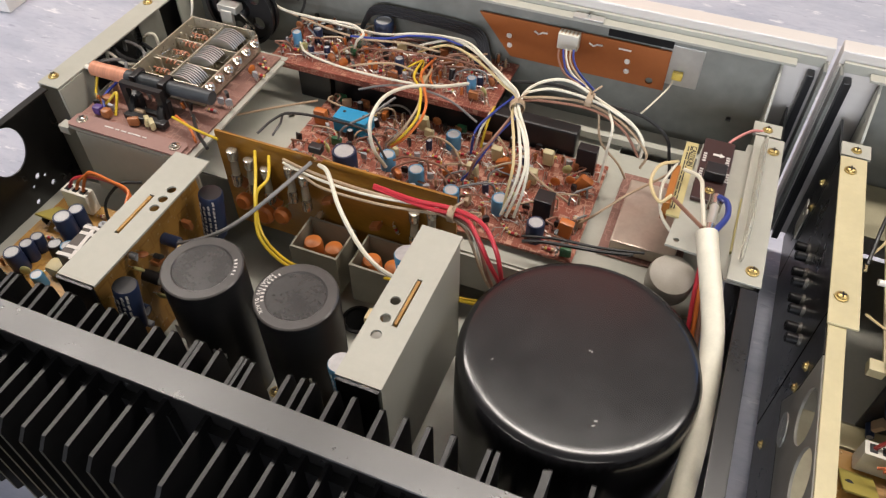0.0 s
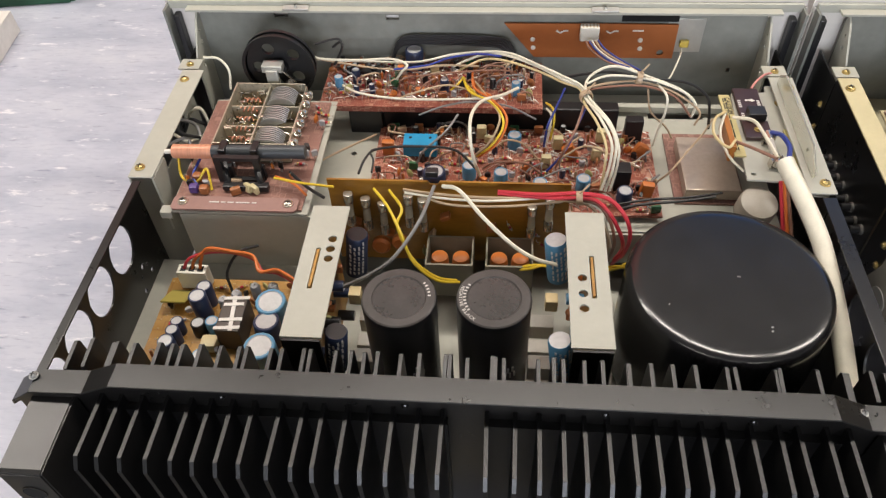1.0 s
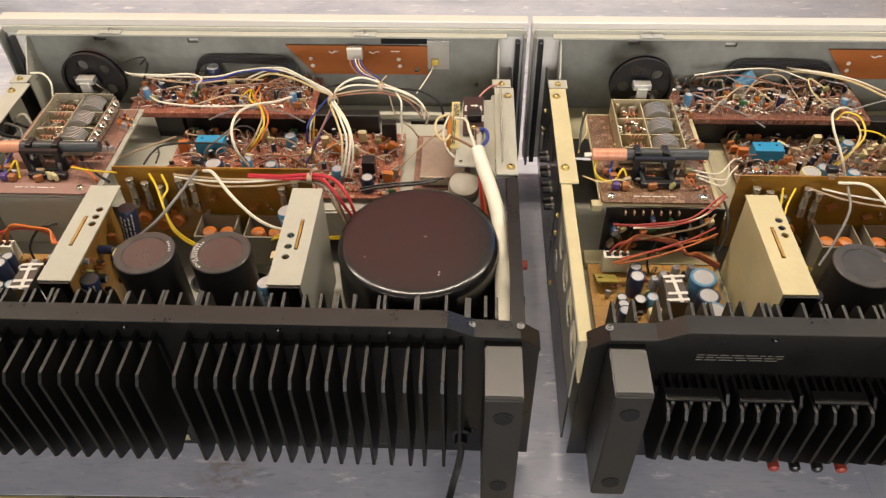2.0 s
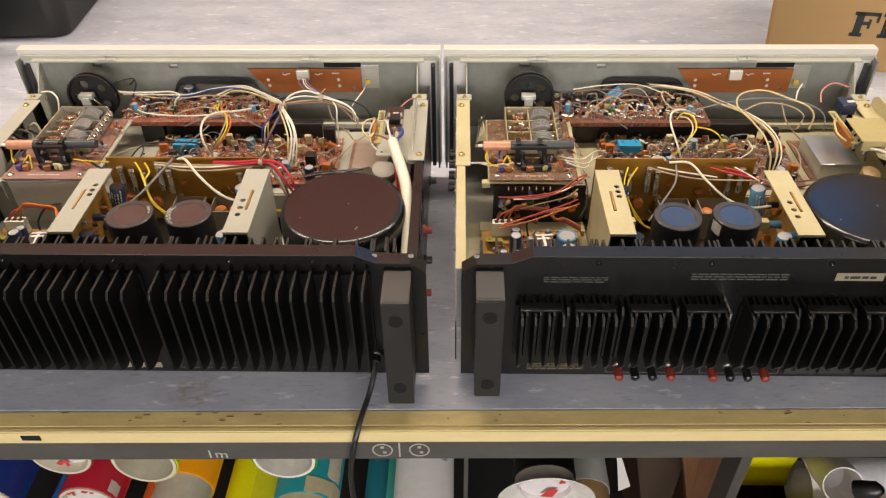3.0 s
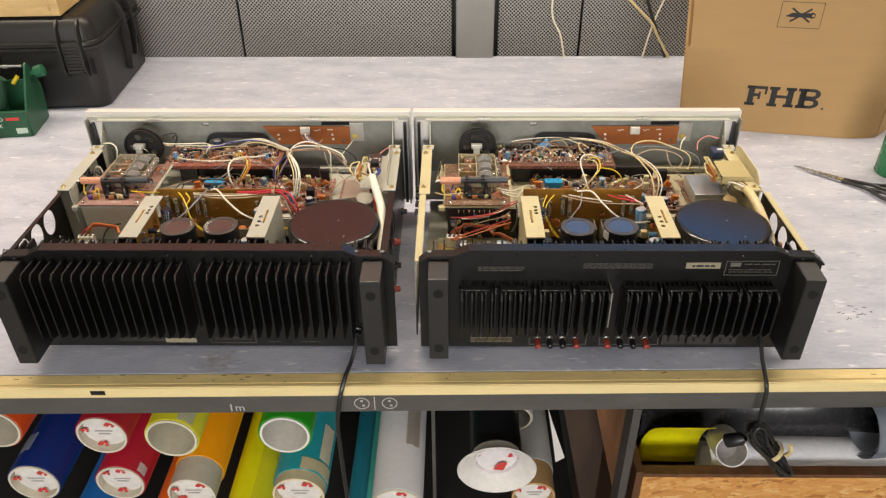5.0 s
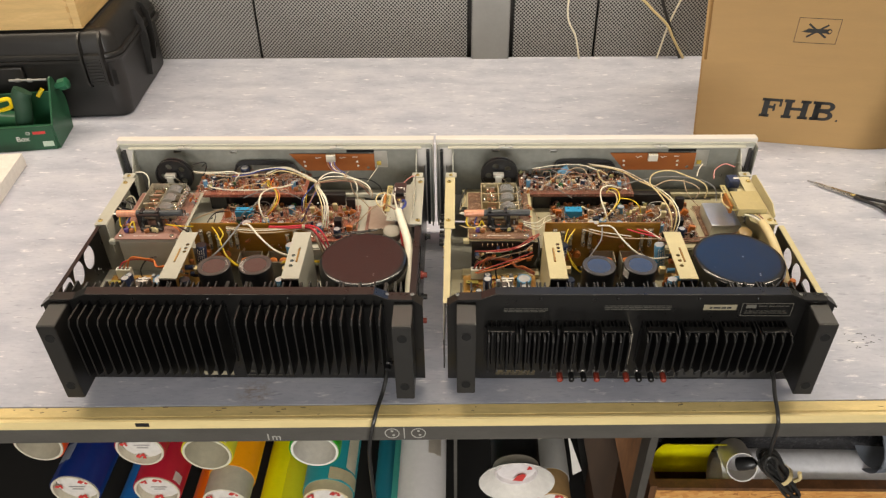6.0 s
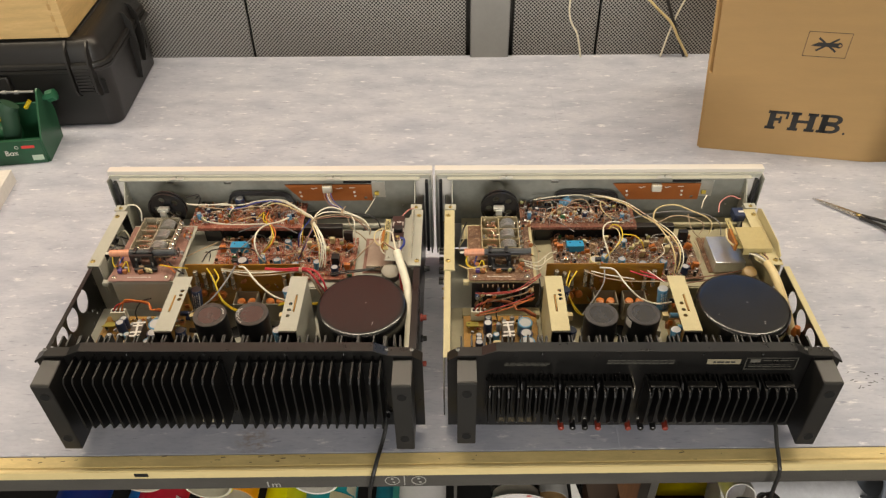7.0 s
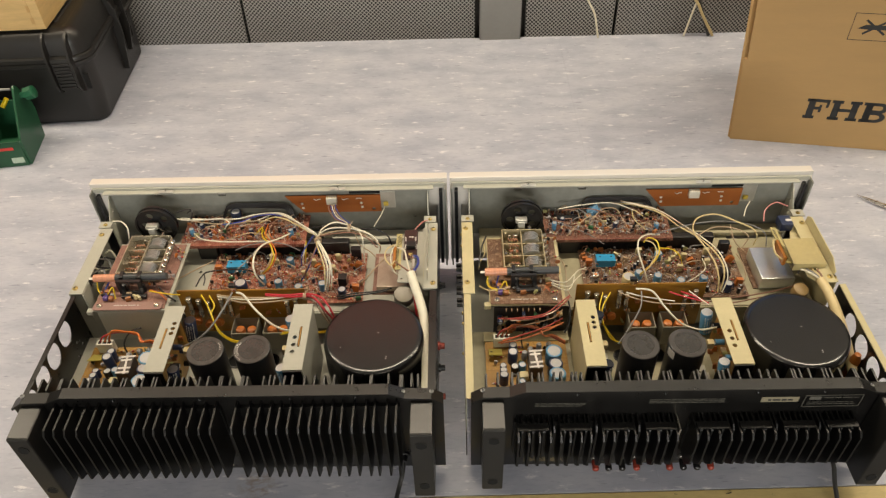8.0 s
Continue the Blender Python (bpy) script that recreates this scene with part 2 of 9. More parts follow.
POST = mat("grey_steel_post", (0.27, 0.27, 0.26), 0.4, metal=0.3, var=0.1, scale=12)
WHITE_WALL = mat("grey_white_wall_paint", (0.30, 0.295, 0.28), 0.8, var=0.04, scale=3)
CREAM_REFLECTOR = mat("cream_wall_paint", (0.52, 0.46, 0.36), 0.7, var=0.06, scale=3)
FLOOR = mat("grey_floor_paint", (0.14, 0.135, 0.13), 0.6, var=0.2, scale=4)


def plain(name, c, rough=0.45, **k):
    return mat(name, c, rough, var=k.pop("var", 0.12), scale=k.pop("scale", 90), **k)


PAPER = plain("white_paper", (0.68, 0.65, 0.61), 0.6)
RED_INK = plain("red_print", (0.55, 0.04, 0.035), 0.6)


# ---------------------------------------------------------------- mesh helpers
def box(bm, c, s, bevel=0.0, rot=None, mi=0):
    """A box with its centre c and its sizes s."""
    m = Matrix.Translation(c) @ (rot or Matrix()) @ Matrix.Diagonal((*s, 1))
    vs = bmesh.ops.create_cube(bm, size=1, matrix=m)["verts"]
    fs = {f for v in vs for f in v.link_faces}
    if bevel:
        es = list({e for v in vs for e in v.link_edges})
        r = bmesh.ops.bevel(bm, geom=es, offset=bevel, segments=2, profile=0.6, affect="EDGES")
        fs = set(r["faces"]) | {f for f in fs if f.is_valid}
    for f in fs:
        f.material_index = mi
    return vs


def span(bm, x0, x1, y0, y1, z0, z1, bevel=0.0, mi=0):
    return box(bm, ((x0 + x1) / 2, (y0 + y1) / 2, (z0 + z1) / 2), (abs(x1 - x0), abs(y1 - y0), abs(z1 - z0)), bevel, mi=mi)


def lathe(bm, base, axis, profile, seg=20, mi=0, mis=None):
    """Rings of (radius, height) round an axis from base."""
    q = Vector((0, 0, 1)).rotation_difference(Vector(axis).normalized()).to_matrix()
    rings = []
    for r, h in profile:
        if r <= 1e-6:
            rings.append([bm.verts.new(Vector(base) + q @ Vector((0, 0, h)))])
        else:
            rings.append([bm.verts.new(Vector(base) + q @ Vector((r * math.cos(a), r * math.sin(a), h))) for a in (2 * math.pi * k / seg for k in range(seg))])
    for i, (a, b) in enumerate(zip(rings, rings[1:])):
        for k in range(seg):
            p = [a[k % len(a)], a[(k + 1) % len(a)], b[(k + 1) % len(b)], b[k % len(b)]]
            p = [v for n, v in enumerate(p) if v not in p[:n]]
            if len(p) > 2:
                f = bm.faces.new(p)
                f.material_index = mis[i] if mis else mi
    return rings


def cyl(bm, p0, p1, r, seg=14, mi=0):
    d = Vector(p1) - Vector(p0)
    lathe(bm, p0, d, [(0, 0), (r, 0), (r, d.length), (0, d.length)], seg, mi)


def spline(pts, n=8):
    pts = [Vector(p) for p in pts]
    if len(pts) == 2:
        return pts
    ext = [2 * pts[0] - pts[1]] + pts + [2 * pts[-1] - pts[-2]]
    out = []
    for i in range(1, len(ext) - 2):
        a, b, c, d = ext[i - 1 : i + 3]
        for k in range(n):
            t = k / n
            out.append(0.5 * (2 * b + (c - a) * t + (2 * a - 5 * b + 4 * c - d) * t * t + (3 * b - a - 3 * c + d) * t ** 3))
    return out + [pts[-1]]


def tube(bm, pts, r, seg=7, n=7, mi=0, r_end=None):
    path = spline(pts, n)
    up = Vector((0.13, 0.31, 0.94)).normalized()
    rings = []
    for i, p in enumerate(path):
        d = (path[min(i + 1, len(path) - 1)] - path[max(i - 1, 0)]).normalized()
        s = d.cross(up)
        s = s.normalized() if s.length > 1e-4 else d.orthogonal().normalized()
        u = s.cross(d)
        rr = r if r_end is None else r + (r_end - r) * i / (len(path) - 1)
        rings.append([bm.verts.new(p + rr * (math.cos(a) * s + math.sin(a) * u)) for a in (2 * math.pi * k / seg for k in range(seg))])
    for a, b in zip(rings, rings[1:]):
        for k in range(seg):
            bm.faces.new((a[k], a[(k + 1) % seg], b[(k + 1) % seg], b[k])).material_index = mi
    for cap in (rings[0][::-1], rings[-1]):
        bm.faces.new(cap).material_index = mi


def plate(bm, outline, holes, thick, m, mi=0):
    """A sheet with round or other holes, drawn in x and y, then laid by the matrix m."""
    loops = [outline] + holes
    vs_all, edges = [], []
    for lp in loops:
        vs = [bm.verts.new((x, y, 0)) for x, y in lp]
        edges += [bm.edges.new((vs[i], vs[(i + 1) % len(vs)])) for i in range(len(vs))]
        vs_all += vs
    got = bmesh.ops.triangle_fill(bm, use_beauty=True, use_dissolve=False, edges=edges)["geom"]
    faces = [g for g in got if isinstance(g, bmesh.types.BMFace)]
    for f in faces:
        f.material_index = mi
    ext = bmesh.ops.extrude_face_region(bm, geom=faces)["geom"]
    top = [g for g in ext if isinstance(g, bmesh.types.BMVert)]
    bmesh.ops.translate(bm, verts=top, vec=(0, 0, thick))
    for v in vs_all + top:
        v.co = m @ v.co
    bmesh.ops.recalc_face_normals(bm, faces=[f for f in bm.faces])


def circle(x, y, r, n=20, ry=None):
    return [(x + r * math.cos(2 * math.pi * k / n), y + (ry or r) * math.sin(2 * math.pi * k / n)) for k in range(n)]


def slot(x, y, w, h):
    return [(x - w / 2, y - h / 2), (x + w / 2, y - h / 2), (x + w / 2, y + h / 2), (x - w / 2, y + h / 2)]


def finish(name, bm, mats, smooth=True):
    me = bpy.data.meshes.new(name)
    bm.normal_update()
    rounded = []
    if smooth:  # broad faces between narrow bevels stay flat
        for f in bm.faces:
            size, near = f.calc_area(), []
            for e in f.edges:
                near += [g.calc_area() for g in e.link_faces if g is not f and 0.02 < f.normal.angle(g.normal, 0.0) < 0.68]
            rounded.append(not near or max(near) > size * 0.45)
    bm.to_mesh(me)
    bm.free()
    for m in mats if isinstance(mats, (list, tuple)) else [mats]:
        me.materials.append(m)
    if smooth:
        me.set_sharp_from_angle(angle=radians(38))
        me.polygons.foreach_set("use_smooth", rounded)
    return me


def part(name, bm, mats, parent=None, label="", at=None):
    """One mesh object under a thing or a part."""
    ob = new(name, finish(name, bm, mats))
    ob.parent = parent
    if at is not None:
        ob.matrix_basis = at
    return tagged(ob, label)


def share(name, me, parent, at):
    ob = new(name, me)
    ob.parent = parent
    ob.matrix_basis = at
    return ob


def thing(name, label, category, group="", at=(0, 0, 0), kind=""):
    ob = new(name)
    ob.empty_display_size = 0.02
    ob.location = at
    return tagged(ob, label, category, group, kind)


def text_mesh(body, size, thick=0.0004, shear=0.0):
    cu = bpy.data.curves.new("lettering", "FONT")
    cu.body, cu.size, cu.extrude, cu.align_x, cu.align_y, cu.shear = body, size, thick, "CENTER", "CENTER", shear
    ob = bpy.data.objects.new("lettering_source", cu)
    scene.collection.objects.link(ob)
    dg = bpy.context.evaluated_depsgraph_get()
    dg.update()
    me = bpy.data.meshes.new_from_object(ob.evaluated_get(dg))
    bpy.data.objects.remove(ob)
    return me


XZ = Matrix.Rotation(radians(90), 4, "X")  # drawn x, y to world x, z, facing -y

# ==== build ====

YZ = Matrix(((0, 0, 1, 0), (1, 0, 0, 0), (0, 1, 0, 0), (0, 0, 0, 1)))  # drawn x, y to world y, z; thickness to +x

# ---------------------------------------------------------------- room
ROOM = (-3.0, 3.2, -3.4, 1.36, -0.95, 2.05)  # x, y, z spans


def wall(name, label, *s, m=WHITE_WALL):
    bm = bmesh.new()
    span(bm, *s)
    return tagged(part(name, bm, m), label, "wall", kind="structure")


rx0, rx1, ry0, ry1, rz0, rz1 = ROOM
wall("wall_west", "plain pale grey workshop wall", rx0 - 0.1, rx0, ry0, ry1, rz0, rz1)
wall("wall_east", "plain pale grey workshop wall", rx1, rx1 + 0.1, ry0, ry1, rz0, rz1)
# unseen opening and pale frame, made up to hold the front fill lamp
wx0, wx1, wz0, wz1 = -1.1, 1.3, 0.2, 1.35
bm = bmesh.new()
for s_ in ((rx0, wx0, rz0, rz1), (wx1, rx1, rz0, rz1), (wx0, wx1, rz0, wz0), (wx0, wx1, wz1, rz1)):
    span(bm, s_[0], s_[1], ry0 - 0.1, ry0, s_[2], s_[3])
tagged(part("wall_south", bm, WHITE_WALL), "plain pale grey workshop wall with an opening for the fill light", "wall", kind="structure")
win = thing("window_1", "unseen wide window frame added round the front fill light", "window", kind="structure", at=(0.1, ry0, 0.2))
for a_, b_, c_, d_ in ((-1.2, -1.15, 0, 1.15), (1.15, 1.2, 0, 1.15), (-1.15, 1.15, 0, 0.05), (-1.15, 1.15, 1.1, 1.15), (-0.02, 0.02, 0.05, 1.1)):
    bm = bmesh.new()
    span(bm, a_, b_, -0.015, 0.02, c_, d_, 0.003)
    part("window_frame", bm, PAPER, win)
nx0, nx1, nz0, nz1 = 0.16, 1.22, 0.765, 1.20
bm = bmesh.new()
for s_ in ((rx0, nx0, rz0, rz1), (nx1, rx1, rz0, rz1), (nx0, nx1, rz0, nz0), (nx0, nx1, nz1, rz1)):
    span(bm, s_[0], s_[1], ry1 + 0.02, ry1 + 0.12, s_[2], s_[3])
tagged(part("wall_north", bm, GREY_RAIL), "dark grey wall above the perforated panels with a window", "wall", kind="structure")
win = thing("window_2", "window with dusk-blue sky above the bench", "window", kind="structure", at=(0.69, ry1 + 0.02, nz0))
for a_, b_, c_, d_ in ((-0.53, -0.495, 0, 0.435), (0.495, 0.53, 0, 0.435), (-0.495, 0.495, 0, 0.035), (-0.495, 0.495, 0.40, 0.435)):
    bm = bmesh.new()
    span(bm, a_, b_, 0.0, 0.05, c_, d_, 0.003)
    part("window_frame", bm, GREY_RAIL, win)
SKY = bpy.data.materials.new("dusk_sky_glow")
SKY.use_nodes = True
sky_bsdf = SKY.node_tree.nodes["Principled BSDF"]
sky_bsdf.inputs["Base Color"].default_value = (0.02, 0.05, 0.1, 1)
sky_bsdf.inputs["Emission Color"].default_value = (0.11, 0.34, 0.85, 1)
sky_bsdf.inputs["Emission Strength"].default_value = 1.35
bm = bmesh.new()
span(bm, -0.6, 1.9, 1.9, 1.91, 0.2, 2.4)
tagged(part("backdrop", bm, SKY), "plain dusk-blue sky outside the window", "sky", kind="structure")
tagged(wall("floor", "grey painted workshop floor", rx0, rx1, ry0, ry1 + 0.02, rz0 - 0.1, rz0, m=FLOOR), category="floor")
tagged(wall("ceiling", "plain white workshop ceiling", rx0, rx1, ry0, ry1 + 0.02, rz1, rz1 + 0.1), category="ceiling")

# perforated steel panels behind the bench, with a post between two of them
backing = thing("perforated_wall", "grey perforated steel wall panels behind the bench", "wall panel", kind="structure", at=(0, 1.335, 0))
for x0, x1 in ((-2.2, -1.302), (-1.298, -0.487), (-0.481, 0.062), (0.182, 0.3905), (0.3965, 1.3), (1.304, 2.3)):
    bm = bmesh.new()
    span(bm, x0, x1, 0.0, 0.016, -0.02, 0.62, 0.002)
    part("panel", bm, PERF, backing)
bm = bmesh.new()
span(bm, 0.073, 0.171, -0.012, 0.016, -0.02, 0.62, 0.004)
part("post", bm, POST, backing, "plain grey steel upright")
# unseen cream strip, added so the transformer top mirrors something tan
bm = bmesh.new()
span(bm, -2.2, 2.3, 0.0, 0.016, 0.6215, 0.744, 0.002)
part("head_panel", bm, CREAM_REFLECTOR, backing, "unseen cream strip added above the perforated sheets for a tan reflection")
# unseen maroon box on the upper wall, added to mirror reddish in the black enamel
for nm, lab, x0, x1, z0, z1, col in (
    ("wall_cupboard", "unseen maroon box added for the reddish reflection in the black enamel", -1.25, -0.03, 0.6215, 1.34, (0.47, 0.125, 0.095)),
):
    reflector = thing(nm, lab, "cupboard", at=((x0 + x1) / 2, 1.39, z0))
    w, h, mm = x1 - x0, z1 - z0, plain("cupboard_paint", col, 0.5)
    bm = bmesh.new()
    span(bm, -w / 2, w / 2, -0.07, 0.02, 0, h, 0.003)
    part("body", bm, mm, reflector)
    for k in (-1, 1):
        bm = bmesh.new()
        span(bm, k * w / 4 - w / 4 + 0.004, k * w / 4 + w / 4 - 0.004, -0.09, -0.07, 0.006, h - 0.006, 0.003)
        part("door", bm, mm, reflector)

# ---------------------------------------------------------------- bench
SLOPE = 0.0165  # the front edge runs a little askew to the receivers


def edge_y(x):
    return 0.119 + SLOPE * x


def strip(bm, x0, x1, ya, yb, z0, z1, n=1, mi=0):
    """A bar along the askew front edge; ya and yb are measured from that edge."""
    vs = [bm.verts.new((x, edge_y(x) + y, z)) for x, y, z in (
        (x0, ya, z0), (x1, ya, z0), (x1, yb, z0), (x0, yb, z0), (x0, ya, z1), (x1, ya, z1), (x1, yb, z1), (x0, yb, z1))]
    for q in ((3, 2, 1, 0), (4, 5, 6, 7), (0, 1, 5, 4), (1, 2, 6, 5), (2, 3, 7, 6), (3, 0, 4, 7)):
        bm.faces.new([vs[k] for k in q]).material_index = mi
    bmesh.ops.bevel(bm, geom=list({e for v in vs for e in v.link_edges}), offset=0.0012, segments=2, affect="EDGES")


bench = thing("workbench", "long workbench with grey linoleum top and cream edging", "workbench", kind="structure")
bm = bmesh.new()
for x0, x1 in ((-2.2, 0.2622), (0.2624, 2.3)):
    vs = [bm.verts.new(p) for p in ((x0, edge_y(x0) + 0.0205, 0), (x1, edge_y(x1) + 0.0205, 0), (x1, 1.334, 0), (x0, 1.334, 0))]
    vs2 = [bm.verts.new((v.co.x, v.co.y, -0.03)) for v in vs]
    bm.faces.new(vs)
    for k in range(4):
        bm.faces.new((vs[k], vs2[k], vs2[(k + 1) % 4], vs[(k + 1) % 4]))
part("linoleum_top", bm, LINO, bench, "pale grey speckled linoleum sheet")
bm = bmesh.new()
strip(bm, -2.2, 2.3, 0.0005, 0.0195, -0.03, -0.0004)
part("edge_strip", bm, YELLOW_EDGE, bench, "worn yellow painted edge strip with dark scratches")
bm = bmesh.new()
strip(bm, -2.2, 2.3, -0.006, 0.0, -0.0185, -0.0006)
part("edge_nosing", bm, CREAM_EDGE, bench, "cream painted nosing")
bm = bmesh.new()
strip(bm, -2.2, 2.3, -0.002, 0.02, -0.052, -0.019)
part("front_rail", bm, GREY_RAIL, bench, "dark grey painted rail with chalk marks")
# underside of the top, its shade put into a near-black colour
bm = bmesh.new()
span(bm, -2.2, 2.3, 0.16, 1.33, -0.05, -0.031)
part("underside", bm, UNDER_SHADE, bench)
# a black tape mark and scratches on the edging
bm = bmesh.new()
box(bm, (-0.397, edge_y(-0.397) - 0.0066, -0.0085), (0.019, 0.001, 0.007), 0.0004)
part("tape_mark", bm, BLACK_PLASTIC, bench, "scrap of black tape")
rnd = random.Random(5)
bm = bmesh.new()
for _ in range(46):
    x = rnd.uniform(-0.9, 1.1)
    y = edge_y(x) + rnd.uniform(0.002, 0.018)
    ln_ = rnd.uniform(0.001, 0.009)
    box(bm, (x, y, 0.0), (ln_, rnd.uniform(0.0003, 0.0012), 0.0005), rot=Matrix.Rotation(rnd.choice((0.0, 0.0, 0.1, -0.12, 0.25)), 4, "Z"))
tagged(part("scratch", bm, plain("grimy_scuff", (0.12, 0.09, 0.05), 0.7), bench), kind="stuff")
bm = bmesh.new()
for x in (-0.0545, -0.0175):
    y = edge_y(x) - 0.0024
    z = -0.0355
    ring = circle(x, z, 0.0104, 28)
    plate(bm, ring, [circle(x, z, 0.0091, 28)], 0.0005, Matrix.Translation((0, y, 0)) @ XZ)
    for dx, dz in ((0.0, 0.0042), (0.002, -0.0042)):
        box(bm, (x + dx, y, z + dz), (0.0035, 0.0006, 0.003))
box(bm, (-0.0375, edge_y(-0.0375) - 0.0024, -0.0355), (0.0014, 0.0006, 0.023))
part("chalk_mark", bm, CHALK, bench, "two chalked socket signs")
ob = share("chalk_writing", text_mesh("1m", 0.018), bench, Matrix.Translation((-0.222, edge_y(-0.222) - 0.0026, -0.042)) @ XZ)
ob.data.materials.append(CHALK)
# pen marks on the linoleum
bm = bmesh.new()
for _ in range(16):
    x, y = 0.655 + rnd.uniform(-0.028, 0.022), 0.262 + rnd.uniform(-0.012, 0.02)
    box(bm, (x, y, 0.0002), (rnd.uniform(0.002, 0.007), 0.0009, 0.0003), rot=Matrix.Rotation(rnd.uniform(-0.8, 0.8), 4, "Z"))
tagged(part("pen_mark", bm, INK, bench), kind="stuff")

# ---------------------------------------------------------------- component library for the circuit boards
RND = random.Random(11)
C = dict(
    black=BLACK_PLASTIC, alu=mat("capacitor_top_aluminium", (0.46, 0.46, 0.46), 0.46, metal=0.3, var=0.25),
    navy=plain("navy_sleeve", (0.022, 0.033, 0.075), 0.3), blue=plain("sky_blue_sleeve", (0.10, 0.27, 0.44), 0.3),
    relay=plain("bright_blue_plastic", (0.02, 0.27, 0.50), 0.3), orange=plain("orange_lacquer", (0.50, 0.15, 0.03), 0.35),
    brown=plain("brown_lacquer", (0.33, 0.12, 0.04), 0.35), green=plain("green_lacquer", (0.10, 0.22, 0.05), 0.35),
    cream=plain("cream_film", (0.58, 0.50, 0.28), 0.4), red=plain("red_plastic", (0.42, 0.02, 0.03), 0.35),
    yellow=plain("yellow_film", (0.62, 0.46, 0.08), 0.4), grey=plain("grey_resistor", (0.36, 0.36, 0.37), 0.4),
    beige=plain("beige_resistor", (0.45, 0.32, 0.2), 0.45), olive=plain("olive_disc", (0.40, 0.38, 0.16), 0.4),
    dkgreen=plain("dark_green_film", (0.03, 0.12, 0.05), 0.35), purple=plain("purple_lacquer", (0.09, 0.05, 0.2), 0.35),
)


def m_ecap(r, h, sleeve):
    bm = bmesh.new()
    lathe(bm, (0, 0, 0), (0, 0, 1), [(0, 0), (r, 0), (r, h - 0.0008), (r * 0.93, h), (r * 0.78, h), (r * 0.74, h - 0.0004), (0, h - 0.0004)], 16, mis=[0, 0, 0, 0, 1, 1])
    return finish("capacitor", bm, [C[sleeve], C["alu"]])


def m_resistor(length, r, body):
    bm = bmesh.new()
    z = r + 0.0006
    lathe(bm, (-length / 2, 0, z), (1, 0, 0), [(0, 0), (r, 0.0003), (r * 1.1, length * 0.2), (r * 0.92, length * 0.3), (r * 0.92, length * 0.7), (r * 1.1, length * 0.8), (r, length - 0.0003), (0, length)], 9, mis=[0, 0, 0, 1, 0, 2, 0])
    for s in (-1, 1):
        tube(bm, [(s * length / 2, 0, z), (s * (length / 2 + 0.0015), 0, z), (s * (length / 2 + 0.002), 0, 0)], 0.0003, 5, 2, mi=3)
    return finish("resistor", bm, [C[body], C["red"], C["yellow"], SOLDER])


def m_upright(h, r, body):
    bm = bmesh.new()
    lathe(bm, (0, 0, 0.001), (0, 0, 1), [(0, 0), (r, 0.0003), (r * 1.1, h * 0.2), (r, h * 0.35), (r, h * 0.7), (r * 1.1, h * 0.85), (r * 0.8, h), (0, h)], 9)
    tube(bm, [(0, 0, h), (0.0002, 0, h + 0.002), (0.0022, 0, h + 0.001), (0.0024, 0, 0)], 0.0003, 5, 4, mi=1)
    return finish("resistor", bm, [C[body], SOLDER])


def m_transistor(body="black"):
    bm = bmesh.new()
    n = 8
    pts = [(0.0024 * math.cos(math.pi * k / n), 0.0024 * math.sin(math.pi * k / n) - 0.0006) for k in range(n + 1)]
    plate(bm, pts, [], 0.0048, Matrix.Translation((0, 0, 0.003)))
    for x in (-0.0012, 0, 0.0012):
        box(bm, (x, 0, 0.0015), (0.0005, 0.0005, 0.003), mi=1)
    return finish("transistor", bm, [C[body], SOLDER])


def m_disc(r, colour):
    bm = bmesh.new()
    lathe(bm, (0, -0.0012, r + 0.002), (0, 1, 0), [(0, 0), (r * 0.75, 0.0002), (r, 0.0009), (r, 0.0015), (r * 0.75, 0.0022), (0, 0.0024)], 14)
    for x in (-r * 0.5, r * 0.5):
        box(bm, (x, 0, 0.0012), (0.0005, 0.0005, 0.0035), mi=1)
    return finish("disc_capacitor", bm, [C[colour], SOLDER])


def m_film(w, d, h, colour):
    bm = bmesh.new()
    box(bm, (0, 0, h / 2 + 0.001), (w, d, h), min(w, d) * 0.28)
    for x in (-w * 0.35, w * 0.35):
        box(bm, (x, 0, 0.0005), (0.0005, 0.0005, 0.002), mi=1)
    return finish("film_capacitor", bm, [C[colour], SOLDER])


def m_can(w, h):
    bm = bmesh.new()
    box(bm, (0, 0, h / 2), (w, w, h), 0.0006)
    lathe(bm, (0, 0, h), (0, 0, 1), [(w * 0.28, 0), (w * 0.28, 0.0003), (0, 0.0002)], 10, mi=1)
    return finish("tuning_coil", bm, [TIN, C["orange"]])


def m_ic(w, d, n):
    bm = bmesh.new()
    box(bm, (0, 0, 0.003), (w, d, 0.003), 0.0004)
    for k in range(n):
        for s in (-1, 1):
            box(bm, (-w / 2 + w * (k + 0.5) / n, s * (d / 2 + 0.0005), 0.0014), (0.0007, 0.0012, 0.0028), mi=1)
    return finish("chip", bm, [C["black"], SOLDER])


def m_box(w, d, h, mats, bev=0.0006):
    bm = bmesh.new()
    box(bm, (0, 0, h / 2), (w, d, h), bev)
    return finish("moulded_box", bm, mats)


